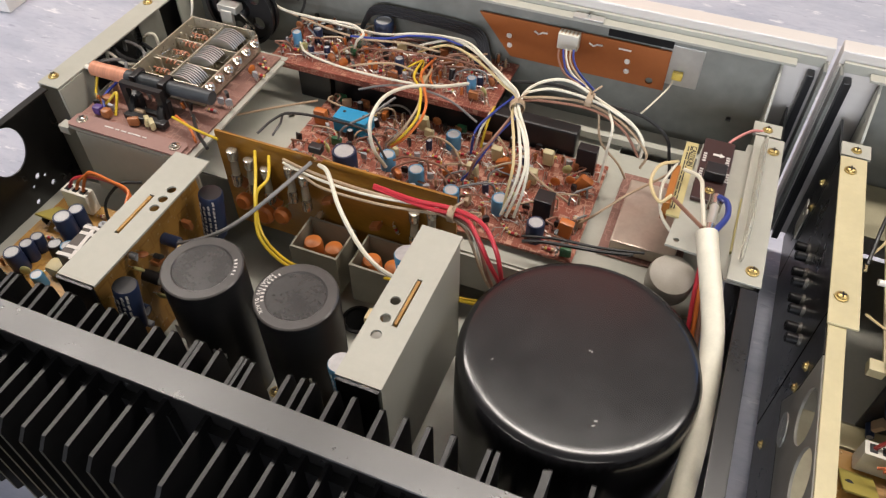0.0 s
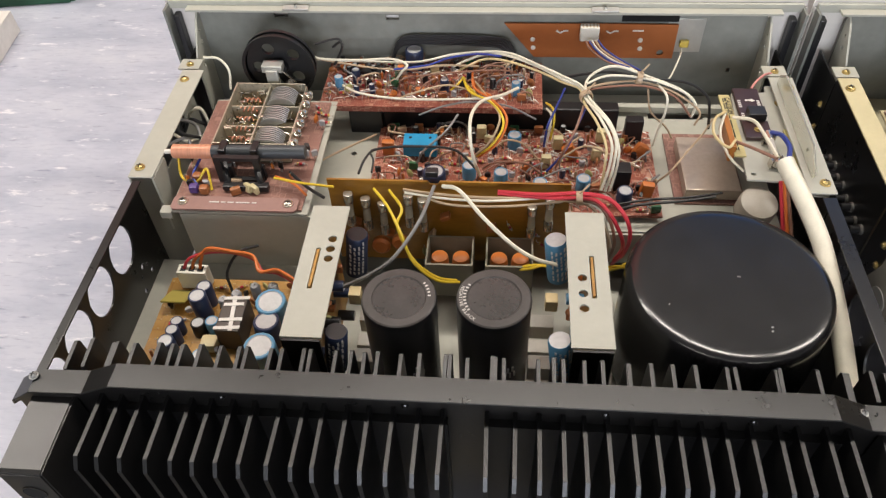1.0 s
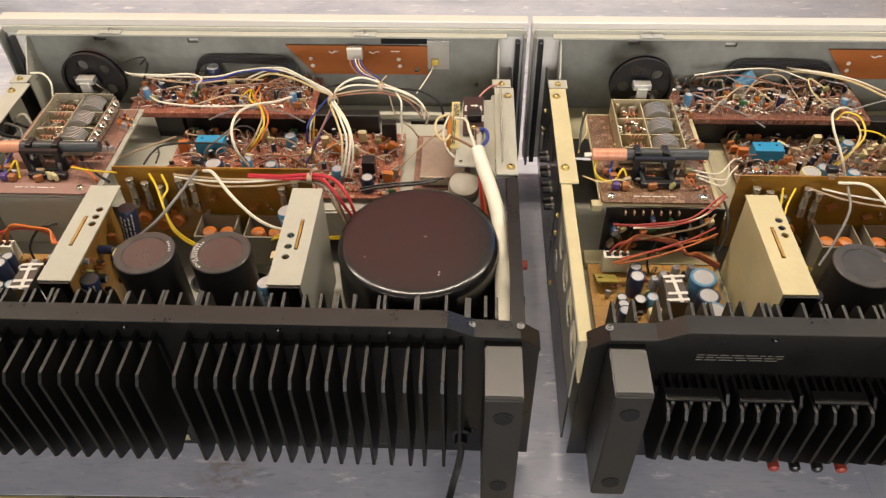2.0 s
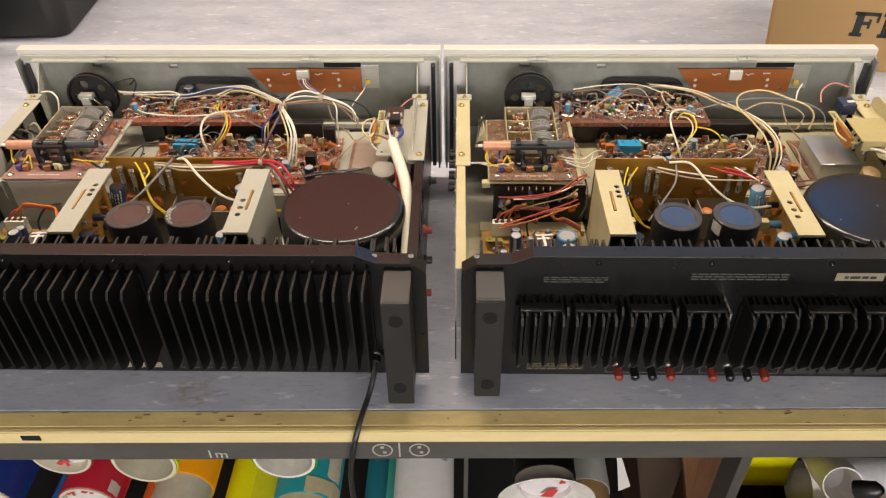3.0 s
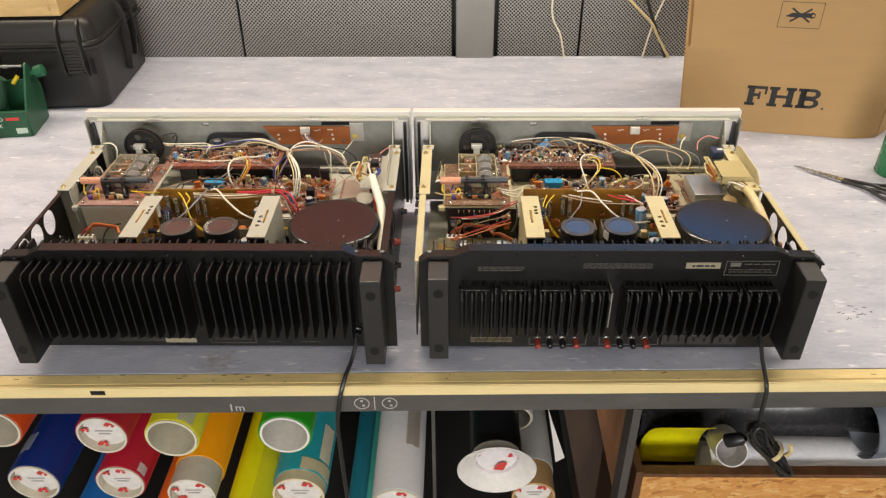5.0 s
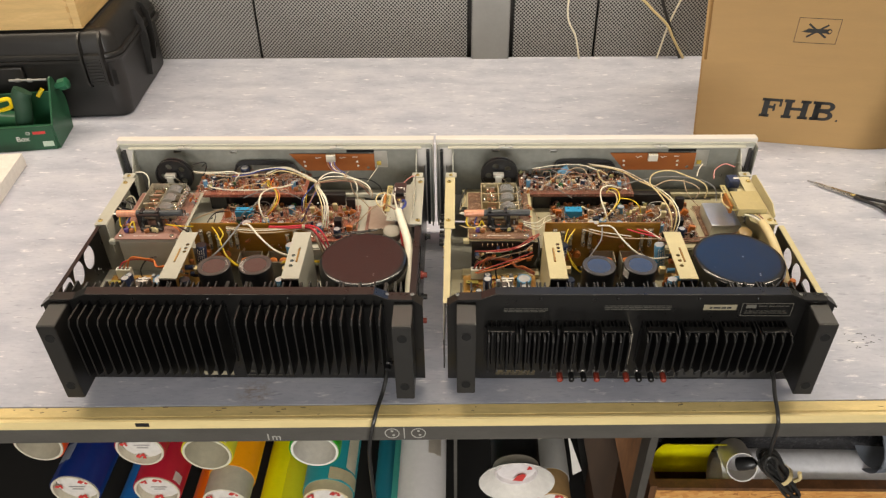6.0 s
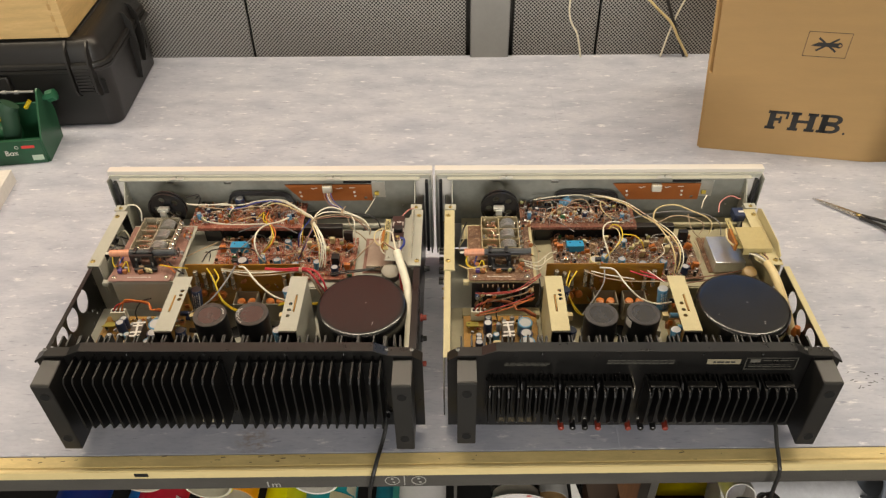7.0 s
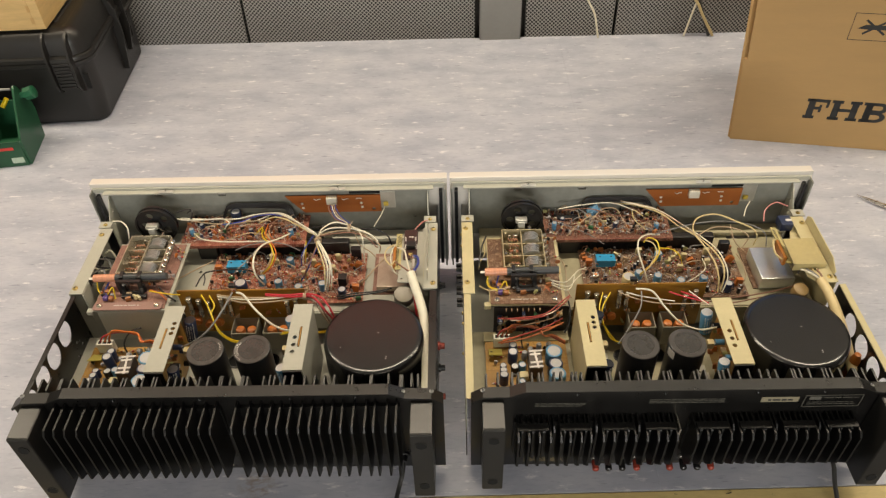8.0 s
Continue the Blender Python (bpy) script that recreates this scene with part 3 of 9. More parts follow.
LIB = dict(
    ecap_s=[m_ecap(0.0024, 0.0085, s) for s in ("navy", "black", "black", "black")],
    ecap_m=[m_ecap(0.0038, 0.0115, s) for s in ("navy", "blue", "black")],
    ecap_l=[m_ecap(0.0062, 0.018, s) for s in ("navy", "blue")],
    res=[m_resistor(0.0062, 0.0011, b) for b in ("beige", "brown", "grey", "cream")],
    up=[m_upright(0.0062, 0.0011, b) for b in ("beige", "brown", "orange", "grey")],
    tr=[m_transistor(), m_transistor("black"), m_transistor("grey")],
    disc=[m_disc(0.0036, c) for c in ("brown", "orange", "olive", "brown")],
    film=[m_film(0.0075, 0.0035, 0.0065, c) for c in ("brown", "cream", "orange", "dkgreen", "beige", "brown")],
    box=[m_film(0.009, 0.0048, 0.009, c) for c in ("orange", "cream", "yellow", "green")],
    can=[m_can(0.0075, 0.0095)],
)


def scatter(board, x0, x1, y0, y1, z, n, kinds, rnd, gap=0.0042, keep=(), tilt=0.12):
    """Places n parts on a board, none closer than gap; keep: (x, y, radius) left free."""
    done = list(keep)
    tries = 0
    while n and tries < 6000:
        tries += 1
        x, y = rnd.uniform(x0, x1), rnd.uniform(y0, y1)
        kind = rnd.choice(kinds)
        r = {"ecap_l": 0.0068, "ecap_m": 0.005, "can": 0.0055, "box": 0.005}.get(kind, gap / 2 + 0.0006)
        if any((x - a) ** 2 + (y - b) ** 2 < (r + c) ** 2 for a, b, c in done):
            continue
        done.append((x, y, r))
        me = rnd.choice(LIB[kind])
        at = Matrix.Translation((x, y, z)) @ Matrix.Rotation(rnd.gauss(0, tilt), 4, "X") @ Matrix.Rotation(rnd.choice((0, 1.5708, 3.1416, 0.5, -0.7)) + rnd.gauss(0, 0.1), 4, "Z")
        share(me.name.split(".")[0], me, board, at)
        n -= 1
    return done


def solder_field(board, x0, x1, y0, y1, z, n, rnd, m=SOLDER):
    """Small bare jumpers and clipped leads, too many to count."""
    bm = bmesh.new()
    for _ in range(n):
        x, y = rnd.uniform(x0, x1), rnd.uniform(y0, y1)
        a, ln_, h = rnd.choice((0, 1.5708, 0.4, -0.6)) + rnd.gauss(0, 0.1), rnd.uniform(0.003, 0.011), rnd.uniform(0.0006, 0.003)
        dx, dy = math.cos(a) * ln_ / 2, math.sin(a) * ln_ / 2
        tube(bm, [(x - dx, y - dy, z), (x - dx * 0.8, y - dy * 0.8, z + h), (x + dx * 0.8, y + dy * 0.8, z + h), (x + dx, y + dy, z)], 0.00032, 4, 2)
    return tagged(part("jumper", bm, m, board), kind="stuff")


def link_wires(board, x0, x1, y0, y1, z, n, rnd, cols=("brown", "tan", "brown", "grey")):
    """Thin insulated links looping over a board."""
    for _ in range(n):
        x, y, a, ln_ = rnd.uniform(x0, x1), rnd.uniform(y0, y1), rnd.uniform(0, 6.28), rnd.uniform(0.012, 0.034)
        bx, by = min(max(x + ln_ * math.cos(a), x0), x1), min(max(y + 0.6 * ln_ * math.sin(a), y0), y1)
        h, s = rnd.uniform(0.006, 0.013), rnd.uniform(-0.008, 0.008)
        wire(board, rnd.choice(cols), [(x, y, z), (x + 0.1 * (bx - x), y + s * 0.4, z + h * 0.8), ((x + bx) / 2 + s, (y + by) / 2 + s, z + h), (bx - 0.1 * (bx - x), by + s * 0.3, z + h * 0.7), (bx, by, z)], rnd.uniform(0.0006, 0.0009), 5, "link_wire")


def screw(parent, x, y, z, r=0.0034, axis=(0, 0, 1), m=BRASS):
    bm = bmesh.new()
    rings = lathe(bm, (0, 0, 0), (0, 0, 1), [(r * 1.35, 0), (r * 1.35, 0.0006), (r, 0.0007), (r * 0.92, 0.0017), (r * 0.5, 0.0024), (0, 0.0025)], 14)
    box(bm, (0, 0, 0.0024), (r * 1.3, r * 0.25, 0.0006), mi=1)
    box(bm, (0, 0, 0.0024), (r * 0.25, r * 1.3, 0.0006), mi=1)
    q = Vector((0, 0, 1)).rotation_difference(Vector(axis)).to_matrix().to_4x4()
    return part("screw", bm, [m, BLACK_PLASTIC], parent, at=Matrix.Translation((x, y, z)) @ q)


W = {k: plain(k + "_wire_insulation", c, 0.4) for k, c in dict(
    white=(0.72, 0.68, 0.55), yellow=(0.68, 0.48, 0.03), red=(0.50, 0.03, 0.045), grey=(0.20, 0.195, 0.19), black=(0.02, 0.02, 0.02), blue=(0.03, 0.05, 0.26),
    orange=(0.62, 0.16, 0.03), brown=(0.24, 0.12, 0.08), tan=(0.42, 0.31, 0.2), pink=(0.55, 0.22, 0.2), cream=(0.60, 0.48, 0.25), brick=(0.38, 0.06, 0.05), rust=(0.48, 0.14, 0.05)).items()}


def wire(parent, colour, pts, r=0.0011, n=7, name="wire"):
    bm = bmesh.new()
    tube(bm, pts, r * 0.85 if name == "wire" else r, 7, n)
    return part(name, bm, W[colour], parent)


def bars(parent, x0, x1, z, rows, y, m, rnd, h=0.0014, pitch=0.0026, name="print"):
    """Printing too small to read, as plain bars."""
    bm = bmesh.new()
    for k in range(rows):
        x = x0
        while x < x1 - 0.003:
            w = min(rnd.uniform(0.003, 0.011), x1 - x)
            box(bm, (x + w / 2, y, z - k * pitch), (w, 0.0003, h * 0.7))
            x += w + 0.0016
    return part(name, bm, m, parent)

# ---------------------------------------------------------------- the receivers
REAR = [(-0.2515, 0.014), (-0.2515, 0.154), (-0.238, 0.164), (-0.207, 0.165), (-0.189, 0.1735), (0.189, 0.1735), (0.207, 0.165), (0.238, 0.164), (0.2515, 0.154), (0.2515, 0.014)]
TEXT_GREY = plain("faded_print", (0.10, 0.095, 0.08), 0.6)
# black that paints the shade of holes and slots onto shallow faces
RECESS_SHADE = plain("deep_recess", (0.002, 0.002, 0.002), 0.9)
TERMINAL_RED = plain("dull_red_cap", (0.26, 0.035, 0.02), 0.5)
LABEL_CREAM = plain("cream_label", (0.25, 0.22, 0.15), 0.55)


def m_fin(y0, y1, z0, z1, foot):
    """One cooling fin: deep at the root, its lower corner cut away."""
    bm = bmesh.new()
    out = [(y1, z0 + 0.004), (y1, z1), (y0 + 0.005, z1 + 0.0), (y0, z1 - 0.006), (y0, z0 + foot), (y0 + 0.012, z0)]
    plate(bm, out, [], 0.0022, YZ)
    return finish("fin", bm, FIN)


def rear_panel(receiver_unit, tall):
    unit = new("back_assembly")
    bm = bmesh.new()
    plate(bm, REAR, [], 0.002, Matrix.Translation((0, 0.176, 0)) @ XZ)
    top = [p for p in REAR if p[1] > 0.15]
    for (xa, za), (xb, zb) in zip(top, top[1:]):  # the folded top flange
        fold = [(0.1845, 0), (0.1699, 0), (0.1694, -0.0005), (0.1694, -0.0034), (0.1738, -0.0034), (0.1738, -0.002), (0.1845, -0.002)]
        a = [bm.verts.new((xa, y, za + dz + 0.0006)) for y, dz in fold]
        b = [bm.verts.new((xb, y, zb + dz + 0.0006)) for y, dz in fold]
        bm.faces.new(a), bm.faces.new(b[::-1])
        for k in range(7):
            bm.faces.new((a[k], b[k], b[(k + 1) % 7], a[(k + 1) % 7]))
    panel = part("rear_panel", bm, BLACK_STEEL, unit, "black painted steel back panel")
    for x in (-0.225, 0.225):
        screw(panel, x, 0.1738, 0.1585, 0.0026, (0, -1, 0), BLACK_STEEL)
    for x in (-0.13, -0.03, 0.075, 0.15):
        screw(panel, x, 0.1738, 0.1635, 0.002, (0, -1, 0), BLACK_STEEL)
    for x in (-0.238, 0.205, 0.238):
        screw(panel, x, 0.1795, 0.1655, 0.002, (0, 0, 1), POST)
    # outer heat sinks, left and right half
    for x0, n, pitch in (((-0.2008, 16, 0.01262), (0.0149, 16, 0.01213)) if tall else ((-0.199, 16, 0.0123), (0.0079, 16, 0.01237))):
        sink = new("heat_sink")
        sink.parent = unit
        tagged(sink, "black finned aluminium heat sink")
        me = m_fin(0.1315, 0.1738, 0.056, 0.1602, 0.007) if tall else m_fin(0.139, 0.1738, 0.050, 0.1245, 0.018)
        for k in range(n):
            share("fin", me, sink, Matrix.Translation((x0 + k * pitch, 0, 0)) @ Matrix.Rotation(RND.gauss(0, 0.006), 4, "Z"))
        bm = bmesh.new()
        span(bm, x0 - 0.002, x0 + (n - 1) * pitch + 0.004, 0.169, 0.1738, 0.05, 0.152 if tall else 0.116)
        part("sink_plate", bm, FIN, sink)
        if not tall:
            me2 = m_fin(0.152, 0.1738, 0.055, 0.125, 0.01)
            for k in range(n - 1):
                share("fin", me2, sink, Matrix.Translation((x0 + (k + 0.5) * pitch, 0, 0)))
            for k in range(0, n - 3, 4):
                bm = bmesh.new()
                span(bm, x0 + k * pitch + 0.001, x0 + (k + 3) * pitch, 0.150, 0.160, 0.1252, 0.1272, 0.0006)
                part("top_bar", bm, FIN, sink)
    # inner side of the heat sinks, standing up behind the flange
    sink = new("inner_heat_sink")
    sink.parent = unit
    tagged(sink, "black heat sink fins inside the chassis")
    if not tall:
        bm = bmesh.new()
        span(bm, -0.0105, -0.0085, 0.152, 0.1738, 0.066, 0.1225, 0.0004)
        part("centre_strip", bm, TIN, unit, "bare metal strip between the heat sinks")
    bm = bmesh.new()
    plate(bm, [(0.1855, 0.05), (0.1855, 0.1655), (0.2030, 0.1672), (0.2046, 0.1655), (0.2052, 0.158), (0.2056, 0.05)], [], 0.0021, YZ)
    me = finish("fin", bm, FIN)
    for k in range(-19, 18):
        x = (0.0139 if tall else 0.0069) + k * (0.0123 if k > 0 else 0.0126)
        for dx in ((-0.0018, 0.0018) if k % 3 == (0 if k >= 0 else 1) else (0,)):  # every third one is doubled
            share("fin", me, sink, Matrix.Translation((x + dx, RND.gauss(0, 0.0003), RND.gauss(0, 0.0007))) @ Matrix.Rotation(RND.gauss(0, 0.012), 4, "Z"))
    # corner feet of the back
    for s in (-1, 1):
        bm = bmesh.new()
        y0, z0 = (0.126, 0.024) if tall else (0.131, 0.03)
        out = [(0.1735, z0), (0.1735, 0.159), (y0 + 0.002, 0.1575), (y0, 0.156), (y0, z0)]
        plate(bm, out, [], 0.0245, Matrix.Translation((s * 0.2265 - 0.01225, 0, 0)) @ YZ)
        bmesh.ops.bevel(bm, geom=[e for e in bm.edges if e.calc_face_angle(0) > 0.4], offset=0.0009, segments=2, affect="EDGES")
        foot = part("stand_off_block", bm, BLOCK, unit, "dark grey moulded plastic rear block")
        for z in (0.136, 0.048):
            # shallow disc, the depth of the screw hole painted black
            bm = bmesh.new()
            lathe(bm, (s * 0.2265, y0 - 0.0002, z), (0, -1, 0), [(0.0068, 0), (0.0067, 0.0005), (0.0062, 0.0005), (0.0059, 0.0003), (0, 0.0003)], 18, mis=[0, 0, 1, 1])
            part("screw_recess", bm, [BLOCK, RECESS_SHADE], foot)
    # the mains cable gland and small print
    rnd = random.Random(3 + tall)
    if tall:
        bars(panel, -0.1245, -0.0595, 0.028, 3, 0.1737, TEXT_GREY, rnd, 0.001, 0.0022)
        bm = bmesh.new()
        box(bm, (-0.041, 0.1735, 0.024), (0.042, 0.0006, 0.0075), 0.0002)
        part("label", bm, LABEL_CREAM, panel, "pale worn label")
        for x0, x1 in ((0.045, 0.105),):
            bm = bmesh.new()
            plate(bm, slot(0.030, 0.031, 0.062, 0.022), [slot(0.030, 0.031, 0.0605, 0.0205)], 0.0004, Matrix.Translation((0, 0.1738, 0)) @ XZ)
            part("frame_print", bm, TEXT_GREY, panel)
            bars(panel, 0.004, 0.056, 0.029, 2, 0.1737, TEXT_GREY, rnd, 0.0012, 0.003)
        bars(panel, 0.0765, 0.0935, 0.022, 1, 0.1737, TEXT_GREY, rnd, 0.001)
        bars(panel, 0.121, 0.149, 0.022, 1, 0.1737, TEXT_GREY, rnd, 0.001)
    else:
        bars(panel, -0.177, -0.119, 0.146, 3, 0.1737, TEXT_GREY, rnd, 0.0013, 0.0026)
        bars(panel, -0.045, 0.041, 0.151, 3, 0.1737, TEXT_GREY, rnd, 0.0015, 0.003)
        bars(panel, -0.185, -0.129, 0.030, 4, 0.1737, plain("ochre_print", (0.2, 0.16, 0.09), 0.6), rnd, 0.0012, 0.0024)
        bm = bmesh.new()
        box(bm, (0.104, 0.1735, 0.149), (0.043, 0.0006, 0.0092), 0.0002)
        part("label", bm, LABEL_CREAM, panel, "cream paper label with dark print")
        bars(panel, 0.0905, 0.1185, 0.1485, 1, 0.173, INK, rnd, 0.004)
        bm = bmesh.new()
        plate(bm, slot(0.165, 0.145, 0.066, 0.022), [slot(0.165, 0.145, 0.0645, 0.0205)], 0.0004, Matrix.Translation((0, 0.1738, 0)) @ XZ)
        box(bm, (0.144, 0.1736, 0.1505), (0.013, 0.0004, 0.006))
        part("frame_print", bm, TEXT_GREY, panel)
        bars(panel, 0.154, 0.194, 0.151, 1, 0.1737, TEXT_GREY, rnd, 0.0014)
        bars(panel, 0.137, 0.192, 0.1425, 2, 0.1737, TEXT_GREY, rnd, 0.0012, 0.0035)
        # loudspeaker clamps and mains outlets
        for k, x in enumerate((-0.096, -0.080, -0.063, -0.045, -0.004, 0.013, 0.030, 0.047)):
            bm = bmesh.new()
            lathe(bm, (x, 0.1738, 0.031), (0, -1, -0.15), [(0.0047, 0), (0.0047, 0.003), (0.0034, 0.004), (0.0042, 0.006), (0.0042, 0.017), (0.0026, 0.0185), (0, 0.0185)], 14, mis=[0, 0, 0, 1, 1, 1])
            part("speaker_terminal", bm, [DULL_NICKEL, TERMINAL_RED if k in (0, 3, 4, 7) else BLACK_PLASTIC], panel, "red screw terminal" if k in (0, 3, 4, 7) else "black screw terminal")
        for a, b in ((-0.106, -0.03), (-0.012, 0.066)):
            bm = bmesh.new()
            box(bm, ((a + b) / 2, 0.1736, 0.0185), (b - a, 0.0005, 0.0009))
            for x in (a, b):
                box(bm, (x, 0.1736, 0.024), (0.0009, 0.0005, 0.012))
            part("bracket_print", bm, TEXT_GREY, panel)
        for x in (0.095, 0.129, 0.164):
            bm = bmesh.new()
            box(bm, (x - 0.01, 0.172, 0.030), (0.031, 0.0045, 0.0165), 0.0012)
            for dx in (-0.017, -0.003):
                box(bm, (x + dx, 0.1695, 0.0305), (0.0032, 0.0008, 0.0062), mi=1)
            part("mains_outlet", bm, [plain("outlet_grey_black", (0.028, 0.027, 0.026), 0.4), RECESS_SHADE], panel, "black two-slot mains outlet")
    bm = bmesh.new()
    lathe(bm, (0.199 if tall else 0.195, 0.1738, 0.042), (0, -1, 0), [(0.0075, 0), (0.0075, 0.003), (0.005, 0.004), (0.005, 0.012), (0, 0.012)], 14)
    part("cable_gland", bm, BLACK_PLASTIC, panel)
    for piece in [o for o in bpy.data.objects if o.parent == unit]:
        piece.parent = receiver_unit
        piece.location.x += 0.0085
    bpy.data.objects.remove(unit)
    return panel


def front_panel(unit):
    bm = bmesh.new()
    span(bm, -0.2655, 0.2655, 0.538, 0.552, 0.03, 0.1955, 0.0012)
    face = part("front_plate", bm, SILVER, unit, "brushed silver aluminium faceplate")
    bm = bmesh.new()
    span(bm, -0.262, 0.262, 0.5345, 0.5378, 0.182, 0.189, 0.0005)
    span(bm, -0.245, 0.245, 0.526, 0.5342, 0.1835, 0.1855, 0.0004)
    part("top_ledge", bm, STEEL, face, "pale grey folded ledge")
    bm = bmesh.new()
    out = [(-0.238, 0.09), (-0.238, 0.176), (-0.232, 0.184), (0.232, 0.184), (0.238, 0.176), (0.238, 0.09)]
    holes = [slot(-0.165, 0.178, 0.012, 0.005), slot(-0.07, 0.176, 0.011, 0.005), slot(0.216, 0.128, 0.003, 0.004)]
    plate(bm, out, holes, 0.002, Matrix.Translation((0, 0.5345, 0)) @ XZ)
    part("sub_panel", bm, GREY_STEEL, unit, "grey painted sheet behind the faceplate")
    for s in (-1, 1):
        bm = bmesh.new()  # folded end gusset
        out = [(0.5325, 0.09), (0.5325, 0.183), (0.524, 0.178), (0.503, 0.15), (0.503, 0.09)]
        plate(bm, out, [circle(0.522, 0.158, 0.002, 8), circle(0.524, 0.168, 0.0014, 8), circle(0.515, 0.14, 0.002, 8)], 0.0016, Matrix.Translation((s * 0.237 - 0.0008, 0, 0)) @ YZ)
        part("gusset", bm, STEEL, unit)
        bm = bmesh.new()
        span(bm, s * 0.2625 - 0.0012, s * 0.2625 + 0.0012, 0.524, 0.5376, 0.03, 0.186, 0.0005)
        part("end_cheek", bm, GREY_STEEL, unit, "grey steel end cheek of the faceplate")
        bm = bmesh.new()
        span(bm, s * 0.2560 - 0.0025, s * 0.2560 + 0.0025, 0.529, 0.5376, 0.03, 0.178, 0.001)
        part("cheek_liner", bm, BLACK_PLASTIC, unit, "black strip inside the end cheek")
        bm = bmesh.new()
        span(bm, s * 0.2642 - 0.0004, s * 0.2642 + 0.0004, 0.5345, 0.5376, 0.03, 0.186)
        part("cheek_trim", bm, SILVER, unit)
        bm = bmesh.new()
        box(bm, (s * 0.240, 0.496, 0.152), (0.018, 0.014, 0.002), 0.0005)
        tab = part("corner_tab", bm, STEEL, unit)
        screw(tab, s * 0.240, 0.495, 0.153, 0.0024)
    for x in (-0.15, 0.105):
        bm = bmesh.new()
        box(bm, (x, 0.5292, 0.1865), (0.022, 0.007, 0.0016), 0.0006)
        tab = part("ledge_clip", bm, ZINC, face)
        screw(tab, x, 0.5292, 0.187, 0.0016, m=ZINC)
    # orange lamp board with its white plug
    bm = bmesh.new()
    plate(bm, [(0.024, 0.1735), (0.166, 0.1735), (0.166, 0.1415), (0.05, 0.1415)], [circle(0.155, 0.147, 0.0028, 12)], 0.0016, Matrix.Translation((0, 0.5305, 0)) @ XZ)
    lamp = part("lamp_board", bm, PCB_ORANGE, unit, "orange-brown resin board")
    for x in (0.048, 0.137):
        for z in (0.159, 0.151):
            bm = bmesh.new()
            lathe(bm, (x + (0.159 - z) * 0.1, 0.5287, z), (0, -1, 0), [(0.0022, 0), (0.0019, 0.0007), (0, 0.0011)], 10)
            part("solder_spot", bm, BRIGHT_SOLDER, lamp)
    for x in (0.072, 0.113):
        bm = bmesh.new()
        for a, b in (((-0.005, 0.0), (-0.0015, -0.002)), ((-0.0015, -0.002), (0.0015, 0.0)), ((0.0015, 0.0), (0.005, 0.0))):
            tube(bm, [(x + a[0], 0.5284, 0.1675 + a[1]), (x + b[0], 0.5284, 0.1675 + b[1])], 0.0007, 5)
        part("jumper_wire", bm, BRIGHT_SOLDER, lamp)
    bm = bmesh.new()
    box(bm, (0.134, 0.5284, 0.168), (0.009, 0.0005, 0.0012))
    part("solder_spot", bm, BRIGHT_SOLDER, lamp)
    bm = bmesh.new()
    box(bm, (0.094, 0.5245, 0.1685), (0.0155, 0.008, 0.0125), 0.0012)
    for k in range(5):
        box(bm, (0.0885 + k * 0.0028, 0.5245, 0.1747), (0.0012, 0.005, 0.0004), mi=1)
    part("plug", bm, [WHITE_PLASTIC, C["beige"]], lamp, "white plastic plug")
    bm = bmesh.new()
    span(bm, 0.158, 0.188, 0.5318, 0.5338, 0.146, 0.1775, 0.0005)
    tab = part("lamp_clip", bm, ZINC, unit, "bright zinc mounting plate")
    bm = bmesh.new()
    box(bm, (0.1735, 0.5297, 0.1555), (0.0075, 0.0035, 0.0065), 0.0012)
    part("wire_nub", bm, C["yellow"], tab, "yellow plastic wire holder")
    # solid black strip for the shadow gap above the board, no real opening
    bm = bmesh.new()
    span(bm, 0.120, 0.166, 0.5316, 0.5336, 0.1745, 0.1815)
    part("panel_slot", bm, RECESS_SHADE, unit, "black strip painted as the shadow gap above the board")


